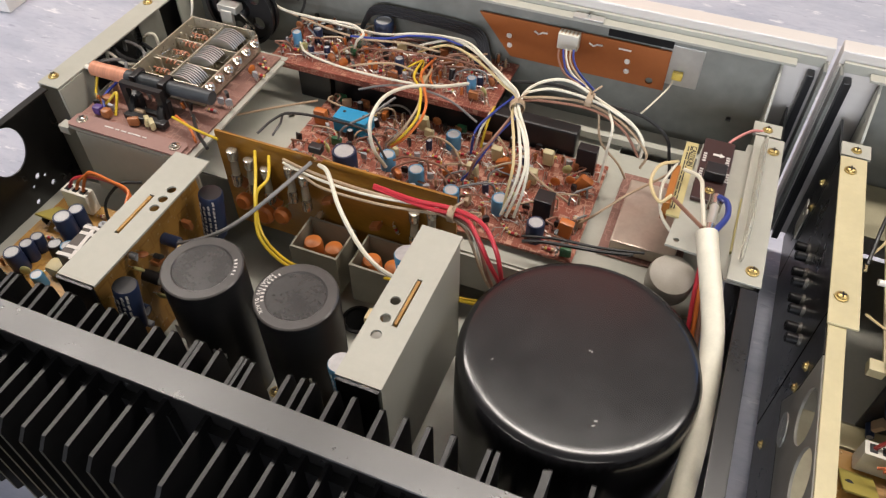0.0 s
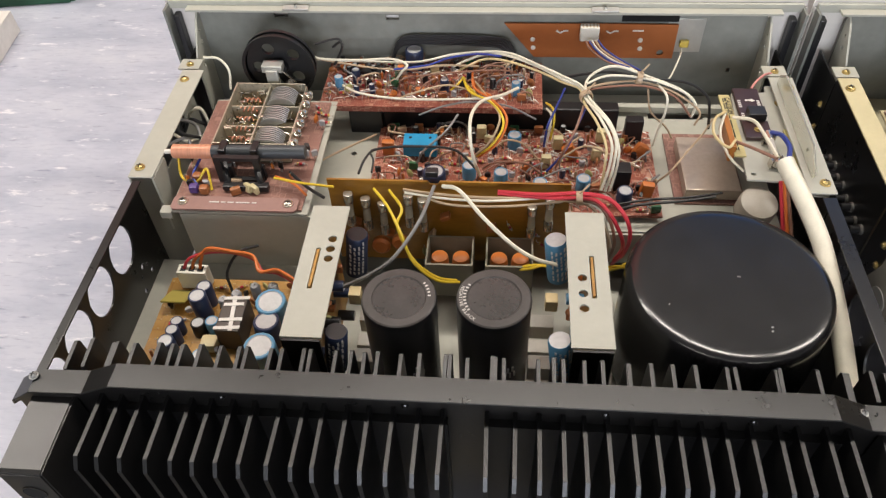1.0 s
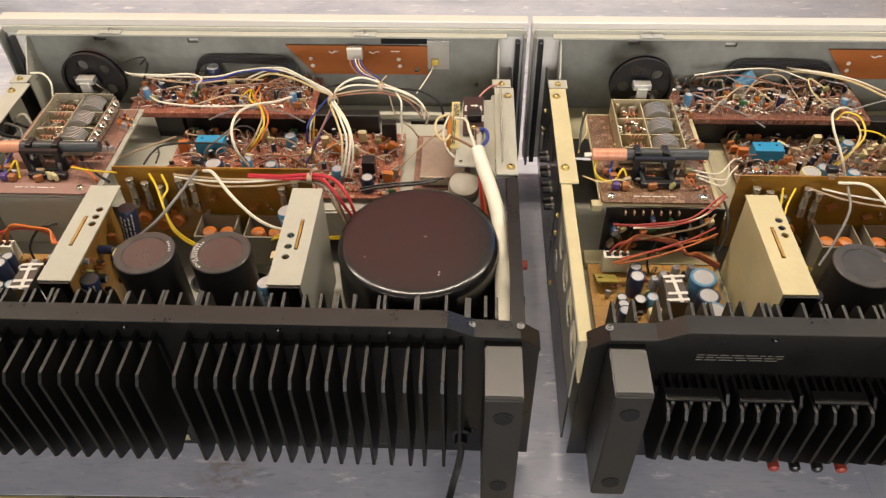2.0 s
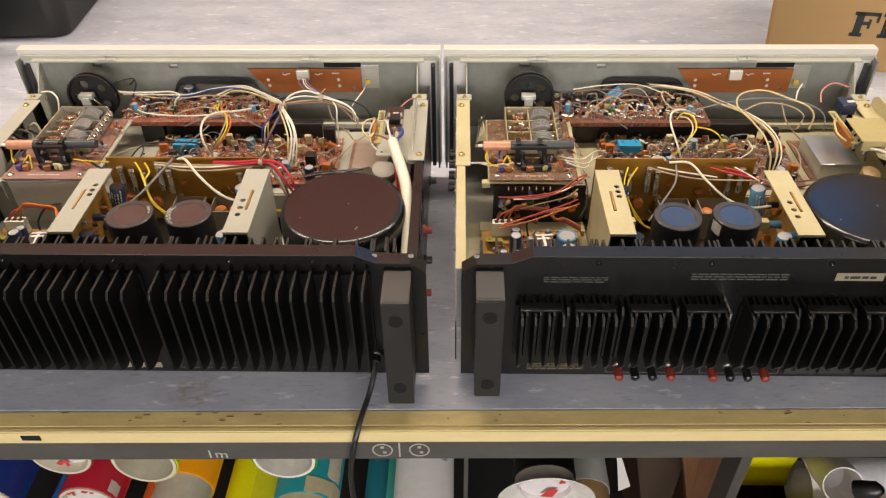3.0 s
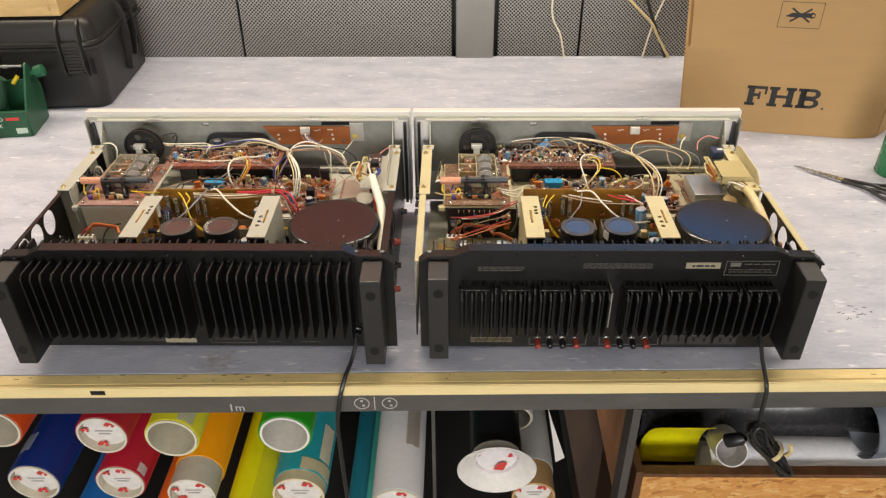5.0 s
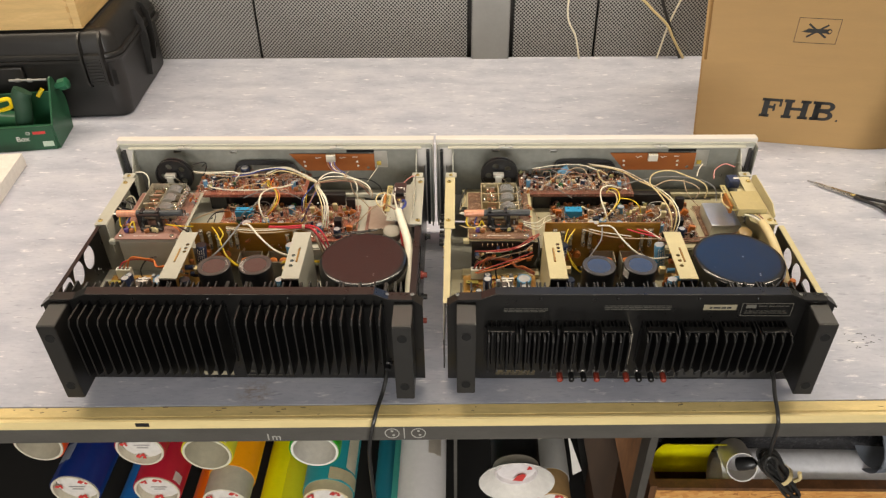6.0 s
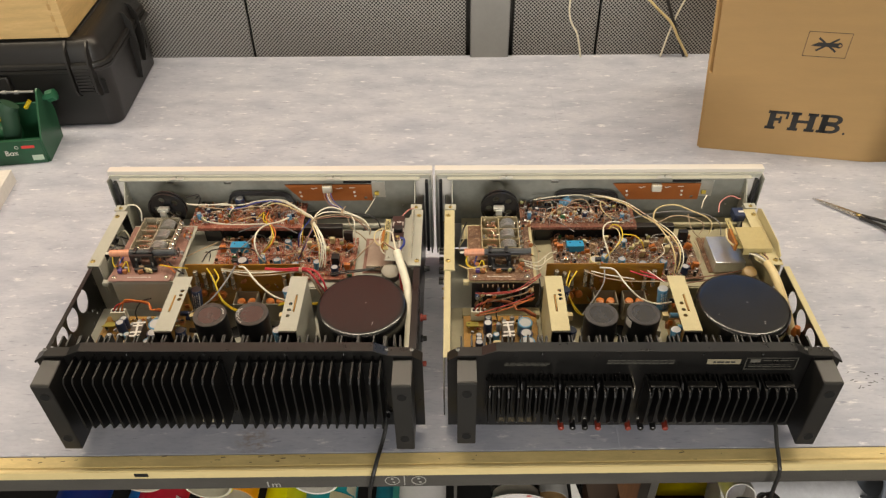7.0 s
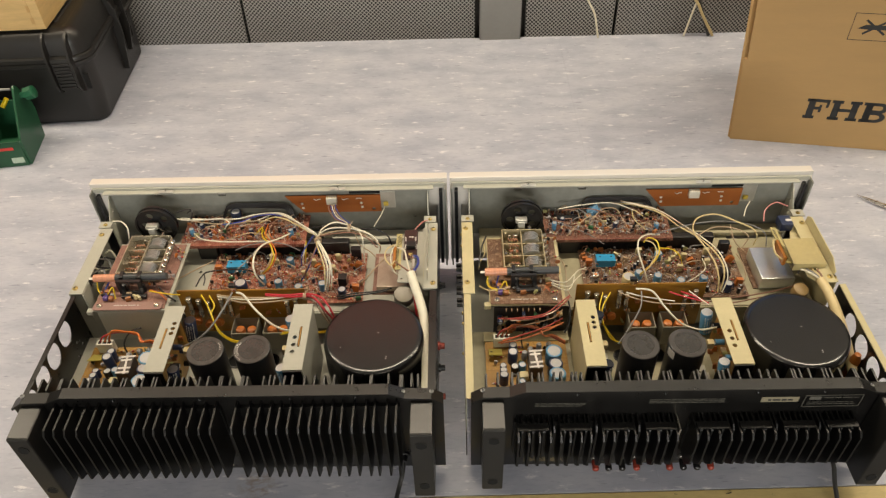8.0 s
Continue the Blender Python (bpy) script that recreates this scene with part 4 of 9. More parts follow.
def sides(unit, dark):
    holes = [circle(y, 0.129, 0.0158, 24, 0.0185) for y in (0.3055, 0.268, 0.2315, 0.1955)]
    dots = [circle(0.318 + 0.009 * math.cos(a), 0.080 + 0.017 * math.sin(a), r, 8) for a, r in ((0.2, 0.0022), (0.9, 0.0016), (1.6, 0.0024), (2.4, 0.0015), (3.2, 0.0022), (4.0, 0.0018), (4.9, 0.0024), (5.6, 0.0016))]
    for s in (-1, 1):
        inner = (s > 0) == dark  # the sides that face the other receiver
        sx = (0.2505 if s > 0 else -0.2395) if dark else (0.2465 if s > 0 else -0.2482)
        w2 = 0.0092 if inner else 0.006 if dark else 0.012
        bm = bmesh.new()
        # lower sheet, rear half, with a row of big vent holes
        if dark:
            out = [(0.1785, 0.03), (0.1785, 0.1508), (0.352, 0.1508), (0.352, 0.03)]
        elif s > 0:
            out = [(0.1785, 0.05), (0.1785, 0.1508), (0.352, 0.1508), (0.352, 0.094)]
        else:
            out = [(0.1785, 0.085), (0.1785, 0.1508), (0.324, 0.1508), (0.326, 0.115), (0.338, 0.084)]
        vents = [circle(y, 0.1315, 0.0150, 24, 0.0165) for y in (0.298, 0.2625, 0.2275, 0.1955)] if not dark else holes
        plate(bm, out, vents + (dots if dark else []), 0.0014, Matrix.Translation((sx - 0.0007, 0, 0)) @ YZ)
        if dark or s > 0:
            face = BLACK_STEEL
        else:
            # greyer and darker than the cream fold along its top
            face = GREY_FACE
        ob = part("side_panel", bm, face, unit, "pale steel side sheet with round vents" if face == GREY_FACE else "black side sheet with round vents")
        bm = bmesh.new()
        xa, xb = sorted((sx, sx - s * w2)) if dark or s < 0 else (sx, sx + 0.008)
        span(bm, xa, xb, 0.1785, 0.352, 0.151, 0.1524, 0.0004)
        part("top_fold", bm, BLACK_STEEL if dark else CREAM_STEEL, ob)
        if not dark:
            bm = bmesh.new()
            low = [(0.1785, 0.03), (0.1785, 0.084), (0.3386, 0.083), (0.327, 0.115), (0.325, 0.1508), (0.352, 0.1508), (0.352, 0.03)] if inner else [(0.1785, 0.03), (0.1785, 0.049), (0.352, 0.093), (0.352, 0.03)]
            plate(bm, low, [], 0.0014, Matrix.Translation((sx - 0.0007, 0, 0)) @ YZ)
            part("lower_side", bm, BLACK_STEEL, unit)
        bm = bmesh.new()
        plate(bm, [(0.354, 0.03), (0.354, 0.152), (0.486, 0.152), (0.486, 0.03)], [] if inner else [slot(0.43, 0.128, 0.06, 0.026)], 0.0014, Matrix.Translation(((sx if inner else s * 0.2425) - 0.0007, 0, 0)) @ YZ)
        part("side_wall", bm, BLACK_STEEL if inner else (STEEL if dark else CREAM_STEEL), unit)
        if not inner:
            bm = bmesh.new()
            span(bm, *sorted((s * 0.2455, s * 0.2470)), 0.392, 0.468, 0.108, 0.149)
            part("side_cover", bm, BLACK_STEEL, unit)
            tangle = random.Random(61 + dark)
            for k, c in enumerate(("grey", "white", "black", "grey", "black", "white")):
                y_, z_ = 0.405 + 0.010 * k, 0.128 + tangle.uniform(-0.008, 0.008)
                wire(unit, c, [(s * 0.2385, y_, z_), (s * 0.231, y_ + tangle.uniform(-0.012, 0.012), z_ + 0.012), (s * 0.223, y_ + tangle.uniform(-0.012, 0.012), z_ + tangle.uniform(0.0, 0.014)), (s * 0.217, y_ + tangle.uniform(-0.014, 0.014), z_ - 0.004)], 0.0016)
        bm = bmesh.new()  # the front end of the side wall, down to the base
        plate(bm, [(0.4875, 0.03), (0.4875, 0.148), (0.5335, 0.148), (0.5335, 0.03)], [], 0.0014, Matrix.Translation(((sx if inner else s * 0.2465) - 0.0007, 0, 0)) @ YZ)
        part("front_side_wall", bm, BLACK_STEEL, unit)
        bm = bmesh.new()
        edge = s * 0.2435 if not inner else sx + s * 0.001
        w = 0.0185 if (dark or s > 0) else 0.0158
        xa, xb = sorted((edge, edge - s * w))
        span(bm, xa, xb, 0.344 if inner and not dark else 0.354, 0.486, 0.1526, 0.1541, 0.0006)
        if dark and s < 0:
            span(bm, -0.226, -0.2245, 0.354, 0.378, 0.10, 0.152)
        rail = part("side_rail", bm, CREAM_STEEL if not dark else STEEL, unit, "cream painted steel side rail")
        for y in (0.364, 0.472):
            screw(rail, edge - s * 0.006, y, 0.1542, 0.0028)
        if inner and not dark:
            # a column of black sockets with tinned collars
            for k in range(8):
                bm = bmesh.new()
                lathe(bm, (sx - 0.0007, 0.366 + 0.0115 * k, 0.108 - 0.003 * (k % 2)), (-1, 0, 0), [(0.0040, 0), (0.0040, 0.0018), (0.0033, 0.0020), (0.0033, 0.0082), (0.0028, 0.0088), (0.0020, 0.0088), (0.0018, 0.006), (0, 0.006)], 12, mis=[1, 1, 0, 0, 0, 0, 0])
                part("socket", bm, [BLACK_PLASTIC, DULL_NICKEL], rail)
            bm = bmesh.new()  # a pale plate with two holes, held by brass screws
            plate(bm, slot(0.501, 0.081, 0.016, 0.026), [circle(0.501, 0.087, 0.0022, 10), circle(0.501, 0.074, 0.0022, 10)], 0.001, Matrix.Translation((sx - 0.0022, 0, 0)) @ YZ)
            part("side_tag", bm, WHITE_PLASTIC, unit, "small pale plate with two holes")
            for y, z in ((0.496, 0.121), (0.492, 0.101), (0.334, 0.126), (0.331, 0.109), (0.327, 0.05)):
                screw(unit, sx - 0.0008, y, z, 0.0022, (-1, 0, 0))
            bm = bmesh.new()
            plate(bm, [(0.311 + 0.0105 * math.cos(a), 0.0955 + 0.0085 * math.sin(a)) for a in (math.pi * q / 10 for q in range(20))], [circle(0.311 + dy, 0.0955, 0.0015, 8) for dy in (-0.006, 0.0, 0.006)], 0.0008, Matrix.Translation((sx - 0.0018, 0, 0)) @ YZ)
            part("vent_plate", bm, ZINC, unit, "small oval plate with holes")
        if inner and dark:
            for y, z, m in ((0.30, 0.10, TERMINAL_RED), (0.29, 0.066, BLACK_PLASTIC), (0.255, 0.05, TERMINAL_RED), (0.45, 0.06, BLACK_PLASTIC)):
                bm = bmesh.new()
                lathe(bm, (sx + 0.0007, y, z), (1, 0, 0), [(0.006, 0), (0.006, 0.003), (0.0042, 0.0035), (0.0042, 0.009), (0, 0.0095)], 12)
                part("side_knob", bm, m, unit)
    bm = bmesh.new()
    span(bm, -0.24, 0.24, 0.178, 0.5335, 0.028, 0.0305)
    base = part("base_plate", bm, STEEL, unit, "pale steel bottom plate")
    for x in (-0.2, 0.2):
        for y in (0.21, 0.5):
            bm = bmesh.new()
            lathe(bm, (x, y, 0.0), (0, 0, 1), [(0, 0), (0.013, 0), (0.015, 0.004), (0.016, 0.028), (0, 0.028)], 18)
            part("foot", bm, BLACK_PLASTIC, unit, "black rubber foot")


def decks(unit, dark):
    """Inner sheet metal: the raised deck, the supply floor and the tuner shelf."""
    bm = bmesh.new()
    plate(bm, [(-0.150, 0.362), (0.232, 0.362), (0.232, 0.529), (-0.222, 0.529), (-0.222, 0.475), (-0.150, 0.475)],
          [slot(0.172, 0.5, 0.046, 0.008), slot(-0.01, 0.51, 0.17, 0.013), circle(-0.098, 0.443, 0.0024, 10)], 0.0016, Matrix.Translation((0, 0, 0.1015)))
    sheet = STEEL if dark else CREAM_DECK
    deck = part("deck", bm, sheet, unit, "pale grey steel deck with slots")
    bm = bmesh.new()
    span(bm, -0.1, 0.232, 0.36, 0.3625, 0.07, 0.1015)
    span(bm, 0.09, 0.23, 0.50, 0.506, 0.106, 0.112, 0.001)
    part("deck_fold", bm, sheet, deck)
    bm = bmesh.new()
    span(bm, -0.239, -0.104, 0.2, 0.345, 0.072, 0.074)
    part("supply_floor", bm, sheet, unit, "pale grey steel floor")
    bm = bmesh.new()
    span(bm, -0.104, 0.24, 0.19, 0.36, 0.049, 0.051)
    floor_ = part("middle_floor", bm, sheet, unit, "pale grey steel floor between the capacitors")
    for x, y in ((-0.006, 0.222), (0.056, 0.232), (-0.006, 0.247), (0.104, 0.335)):
        screw(floor_, x, y, 0.0512, 0.003)
    for x, y in ((0.0175, 0.318), (-0.0315, 0.317)):
        bm = bmesh.new()
        lathe(bm, (x, y, 0.0512), (0, 0, 1), [(0.0115, 0), (0.0115, 0.0016), (0.0095, 0.0018), (0.009, 0.0006), (0, 0.0004)], 20, mis=[0, 0, 0, 1])
        part("grommet", bm, [BLACK_PLASTIC, RECESS_SHADE], floor_, "black rubber grommet")
    bm = bmesh.new()
    span(bm, -0.011, -0.001, 0.212, 0.238, 0.0512, 0.0527, 0.0005)
    span(bm, 0.05, 0.063, 0.214, 0.262, 0.0512, 0.0527, 0.0005)
    part("ground_strap", bm, ZINC, floor_)
    bm = bmesh.new()
    span(bm, -0.214, -0.112, 0.340, 0.472, 0.1325, 0.1345, 0.0005)
    if dark:
        span(bm, -0.207, -0.108, 0.3395, 0.3411, 0.078, 0.1322)
    span(bm, -0.221, -0.212, 0.338, 0.346, 0.128, 0.1345, 0.001)
    part("tuner_shelf", bm, STEEL if dark else CREAM_STEEL, unit, "grey folded steel shelf under the tuner")


def transformer(unit):
    bm = bmesh.new()
    lathe(bm, (0.171, 0.284, 0.051), (0, 0, 1), [(0, 0), (0.062, 0), (0.0645, 0.003), (0.0652, 0.04), (0.0645, 0.0855), (0.0636, 0.0895), (0.0622, 0.0918), (0.0606, 0.0930), (0.0588, 0.0936), (0.0565, 0.0938), (0.054, 0.0938), (0.02, 0.0938), (0, 0.0938)], 72)
    t = part("transformer", bm, GLOSS_BLACK, unit, "large round gloss black enamelled transformer can")
    rnd = random.Random(8)
    bm = bmesh.new()
    for x, y, s in ((0.1885, 0.2450, 0.0010), (0.1765, 0.286, 0.0007), (0.1305, 0.262, 0.0004)):
        for k in range(2):
            box(bm, (x + rnd.gauss(0, s), y + rnd.gauss(0, s), 0.1448), (s * 1.6, s, 0.0002), rot=Matrix.Rotation(rnd.uniform(0, 3), 4, "Z"))
    part("chip_mark", bm, plain("chipped_primer", (0.30, 0.29, 0.28), 0.6), t)
    return t


def arc_print(parent, word, x, y, z, r, start, step, size):
    """Letters set round a can's rim, tops towards the middle."""
    for k, ch in enumerate(word):
        a = radians(start + step * k)
        at = Matrix(((-math.sin(a), -math.cos(a), 0, x + r * math.cos(a)), (math.cos(a), -math.sin(a), 0, y + r * math.sin(a)), (0, 0, 1, z), (0, 0, 0, 1)))
        share("letter", text_mesh(ch, size, 0.0001), parent, at).data.materials.append(PAPER)


def big_caps(unit, dark):
    for n, (x, y) in enumerate(((-0.034, 0.250), (0.0235, 0.252))):
        bm = bmesh.new()
        lathe(bm, (x, y, 0.052), (0, 0, 1), [(0, 0), (0.0225, 0), (0.0228, 0.1), (0.0231, 0.104), (0.0227, 0.1056), (0.0218, 0.1062), (0.0168, 0.1062), (0.0160, 0.1054), (0, 0.1054)], 40, mis=[0, 0, 0, 0, 1, 1, 1, 2])
        cap = part("capacitor", bm, [CAP_SLEEVE, CAP_TOP, CAP_DISC], unit, "large black electrolytic capacitor with grey-brown top")
        rnd = random.Random(20 + n)
        bm = bmesh.new()
        a0 = (0.1, 2.6)[n]
        for k in range(9 if n else 5):
            a = a0 + 0.14 * k
            for r in (0.0178,) if n and dark else (0.0185, 0.0207)[: 2 if n else 1]:
                box(bm, (x + r * math.cos(a), y + r * math.sin(a), 0.1582), (0.0017, 0.0009, 0.0003), rot=Matrix.Rotation(a + 0.1, 4, "Z"))
        if dark:
            part("ring_print", bm, PAPER, cap)
        elif n:
            bm.clear()
            for k in range(5):
                a = 3.35 + 0.1 * k
                box(bm, (x + 0.0234 * math.cos(a), y + 0.0234 * math.sin(a), 0.1495), (0.0004, 0.0026, 0.012), rot=Matrix.Rotation(a, 4, "Z"))
            part("sticker", bm, PAPER, cap, "small white paper sticker")
        if n and dark:
            arc_print(cap, "NEGATIVE", x, y, 0.1583, 0.0203, 160, 5.6, 0.0030)
            arc_print(cap, "BLACK", x, y, 0.1583, 0.0203, 210, 6.4, 0.0030)
        bm = bmesh.new()
        for k in range(5):
            box(bm, (x + 0.0232 * math.cos(-1.2 + 0.07 * k), y + 0.0232 * math.sin(-1.2 + 0.07 * k), 0.105 + 0.006 * (k % 2)), (0.0012, 0.0012, 0.004))
        part("sleeve_print", bm, PAPER, cap)


def amplifier_bracket(unit, xl, dark, mirror):
    """A folded bracket with a slot and three holes over an upright amplifier board."""
    m = STEEL if dark else CREAM_STEEL
    w, y0, y1, zt = 0.0245, 0.2135, 0.3195, 0.1645
    hs = [(0.018, 0.290), (0.018, 0.2815), (0.018, 0.2735)] if not mirror else [(0.0085, 0.2645), (0.0085, 0.2525), (0.0085, 0.2415)]
    holes = [circle(x, y, 0.0029, 14) for x, y in hs]
    holes.append(slot(0.0105 if not mirror else 0.0148, 0.2655, 0.003, 0.033))
    bm = bmesh.new()
    plate(bm, [(0, y0), (w, y0), (w, y1), (0, y1)], holes, 0.0014, Matrix.Translation((xl, 0, zt - 0.0014)))
    xs = xl + w - 0.0014
    if mirror:
        span(bm, xs, xl + w, y0, y1 - 0.004, 0.06, zt - 0.0016)
    else:
        span(bm, xl, xl + 0.0014, y0, y1 - 0.004, 0.08, zt - 0.0016)
    br = part("amplifier_bracket", bm, m, unit, "folded pale steel bracket with slot and three holes")
    bm = bmesh.new()
    span(bm, xl + 0.001, xl + w - 0.001, y0 - 0.002, y0 - 0.0005, 0.06, zt - 0.0012)
    part("end_wall", bm, BLACK_STEEL, br)
    bx = xl + (0.0105 if not mirror else 0.0148)
    bm = bmesh.new()
    span(bm, bx - 0.0008, bx + 0.0008, 0.221, 0.317, 0.07, zt - 0.002)
    span(bm, bx - 0.0008, bx + 0.0008, 0.2505, 0.2805, zt - 0.003, zt + 0.0006)
    b = part("upright_board", bm, PCB_OCHRE, br, "ochre upright amplifier board")
    side = 1 if not mirror else -1
    rnd = random.Random(31 + mirror)
    for k, (y, z, r, h, sl) in enumerate(((0.225, 0.118, 0.007, 0.035, "blue" if mirror else "navy"), (0.306, 0.115, 0.0075, 0.036, "blue" if mirror else "navy"))):
        bm = bmesh.new()
        x = xl + (w + 0.0005 if not mirror else -0.001)
        lathe(bm, (x, y, z), (0.12 * side, 0.05, 1), [(0, 0), (r, 0), (r, h - 0.001), (r * 0.9, h), (0, h)], 18, mis=[0, 0, 0, 1])
        can = part("capacitor", bm, [C[sl], C["alu"] if mirror else BLACK_PLASTIC], br, "blue sleeved capacitor")
        bm = bmesh.new()
        for a in (-2.0, -1.6, -1.2, -0.8):
            q = 0.004
            while q < h - 0.005:
                ln_ = rnd.uniform(0.0015, 0.004)
                c_, s_ = math.cos(a), math.sin(a)
                box(bm, (x + 0.12 * side * q + (r + 0.0001) * c_, y + 0.05 * q + (r + 0.0001) * s_, z + q + ln_ / 2), (0.0003, 0.0012, ln_), rot=Matrix.Rotation(a, 4, "Z"))
                q += ln_ + rnd.uniform(0.0006, 0.002)
        part("sleeve_print", bm, PAPER, can)
    for k in range(16):
        y, z = rnd.uniform(0.235, 0.298), rnd.uniform(0.085, 0.15)
        me = rnd.choice(LIB["film"] + LIB["ecap_m"] + LIB["disc"] + LIB["tr"])
        share("component", me, br, Matrix.Translation((bx + side * 0.001, y, z)) @ Matrix.Rotation(side * 1.5708, 4, "Y") @ Matrix.Rotation(rnd.uniform(0, 3), 4, "Z"))
    bm = bmesh.new()  # pale ceramic power parts low on the board
    for k in range(4):
        box(bm, (xl + (w + 0.012 if not mirror else -0.012), 0.235 + 0.017 * k, 0.078 + 0.006 * (k % 2)), (0.018, 0.011, 0.014), 0.001)
    part("ceramic_block", bm, plain("ceramic_grey", (0.5, 0.48, 0.42)), br, "pale ceramic resistors")
    bm = bmesh.new()
    box(bm, (xl + (w + 0.008 if not mirror else -0.008), 0.268, 0.135), (0.008, 0.008, 0.010), 0.001)
    part("plug", bm, W["cream"], br, "white wire plug")
    return br


def driver_board(unit, dark):
    bm = bmesh.new()
    plate(bm, [(-0.098, 0.072), (0.074, 0.072), (0.074, 0.1545), (-0.017, 0.1545), (-0.019, 0.1515), (-0.024, 0.1515), (-0.026, 0.1545), (-0.098, 0.1545)], [], 0.0016, Matrix.Translation((0, 0.3575, 0)) @ XZ)
    board = part("driver_board", bm, PCB_AMBER, unit, "amber resin board standing upright")
    clear = plain("clear_tube", (0.42, 0.38, 0.3), 0.12, coat=0.5)
    for k, x in enumerate((-0.083, -0.071, -0.059, -0.040, -0.030, 0.048, 0.060)):
        bm = bmesh.new()
        zt = 0.147 - 0.004 * (k % 3)
        lathe(bm, (x, 0.349, zt - 0.03), (0, 0.06, 1), [(0, 0), (0.0036, 0), (0.0036, 0.008), (0.0028, 0.009), (0.0028, 0.021), (0.0036, 0.022), (0.0036, 0.029), (0, 0.030)], 12, mis=[1, 1, 1, 0, 1, 1, 1])
        part("fuse", bm, [clear, TIN], board, "small glass fuse with tin caps")
    for x in (-0.027, 0.016):
        bm = bmesh.new()
        for a, b, c, d in ((x, x + 0.034, 0.318, 0.3195), (x, x + 0.0012, 0.3195, 0.345), (x + 0.0328, x + 0.034, 0.3195, 0.345)):
            span(bm, a, b, c, d, 0.075, 0.1095)
        span(bm, x, x + 0.034, 0.345, 0.3465, 0.075, 0.1095)
        can = part("shield_can", bm, plain("dull_can_steel", (0.22, 0.20, 0.15), 0.4), unit, "open steel box round orange capacitors")
        for q in range(2):
            bm = bmesh.new()
            cx = x + 0.0095 + 0.0155 * q
            lathe(bm, (cx, 0.331, 0.085), (0, 0, 1), [(0, 0), (0.0066, 0.001), (0.0066, 0.016), (0.0058, 0.0195), (0.003, 0.0208), (0, 0.021)], 16)
            part("capacitor", bm, C["orange"], can, "orange dipped capacitor")
    for x, z, r in ((-0.077, 0.107, 0.006), (-0.062, 0.100, 0.007), (-0.048, 0.104, 0.006)):
        bm = bmesh.new()
        lathe(bm, (x, 0.347, z), (0, -1, 0.2), [(0, 0), (r, 0.001), (r, 0.005), (r * 0.7, 0.007), (0, 0.007)], 16)
        part("disc_capacitor", bm, C["orange"], board)
    rnd = random.Random(17)
    for k in range(14):
        me = rnd.choice(LIB["res"] + LIB["disc"] + LIB["film"])
        share("component", me, board, Matrix.Translation((rnd.uniform(-0.09, 0.07), 0.3555, rnd.uniform(0.085, 0.125))) @ Matrix.Rotation(1.5708, 4, "X") @ Matrix.Rotation(rnd.uniform(0, 3), 4, "Z"))
    bm = bmesh.new()
    box(bm, (-0.023, 0.36, 0.1595), (0.009, 0.006, 0.005), 0.001)
    part("cable_clip", bm, BLACK_PLASTIC, board)


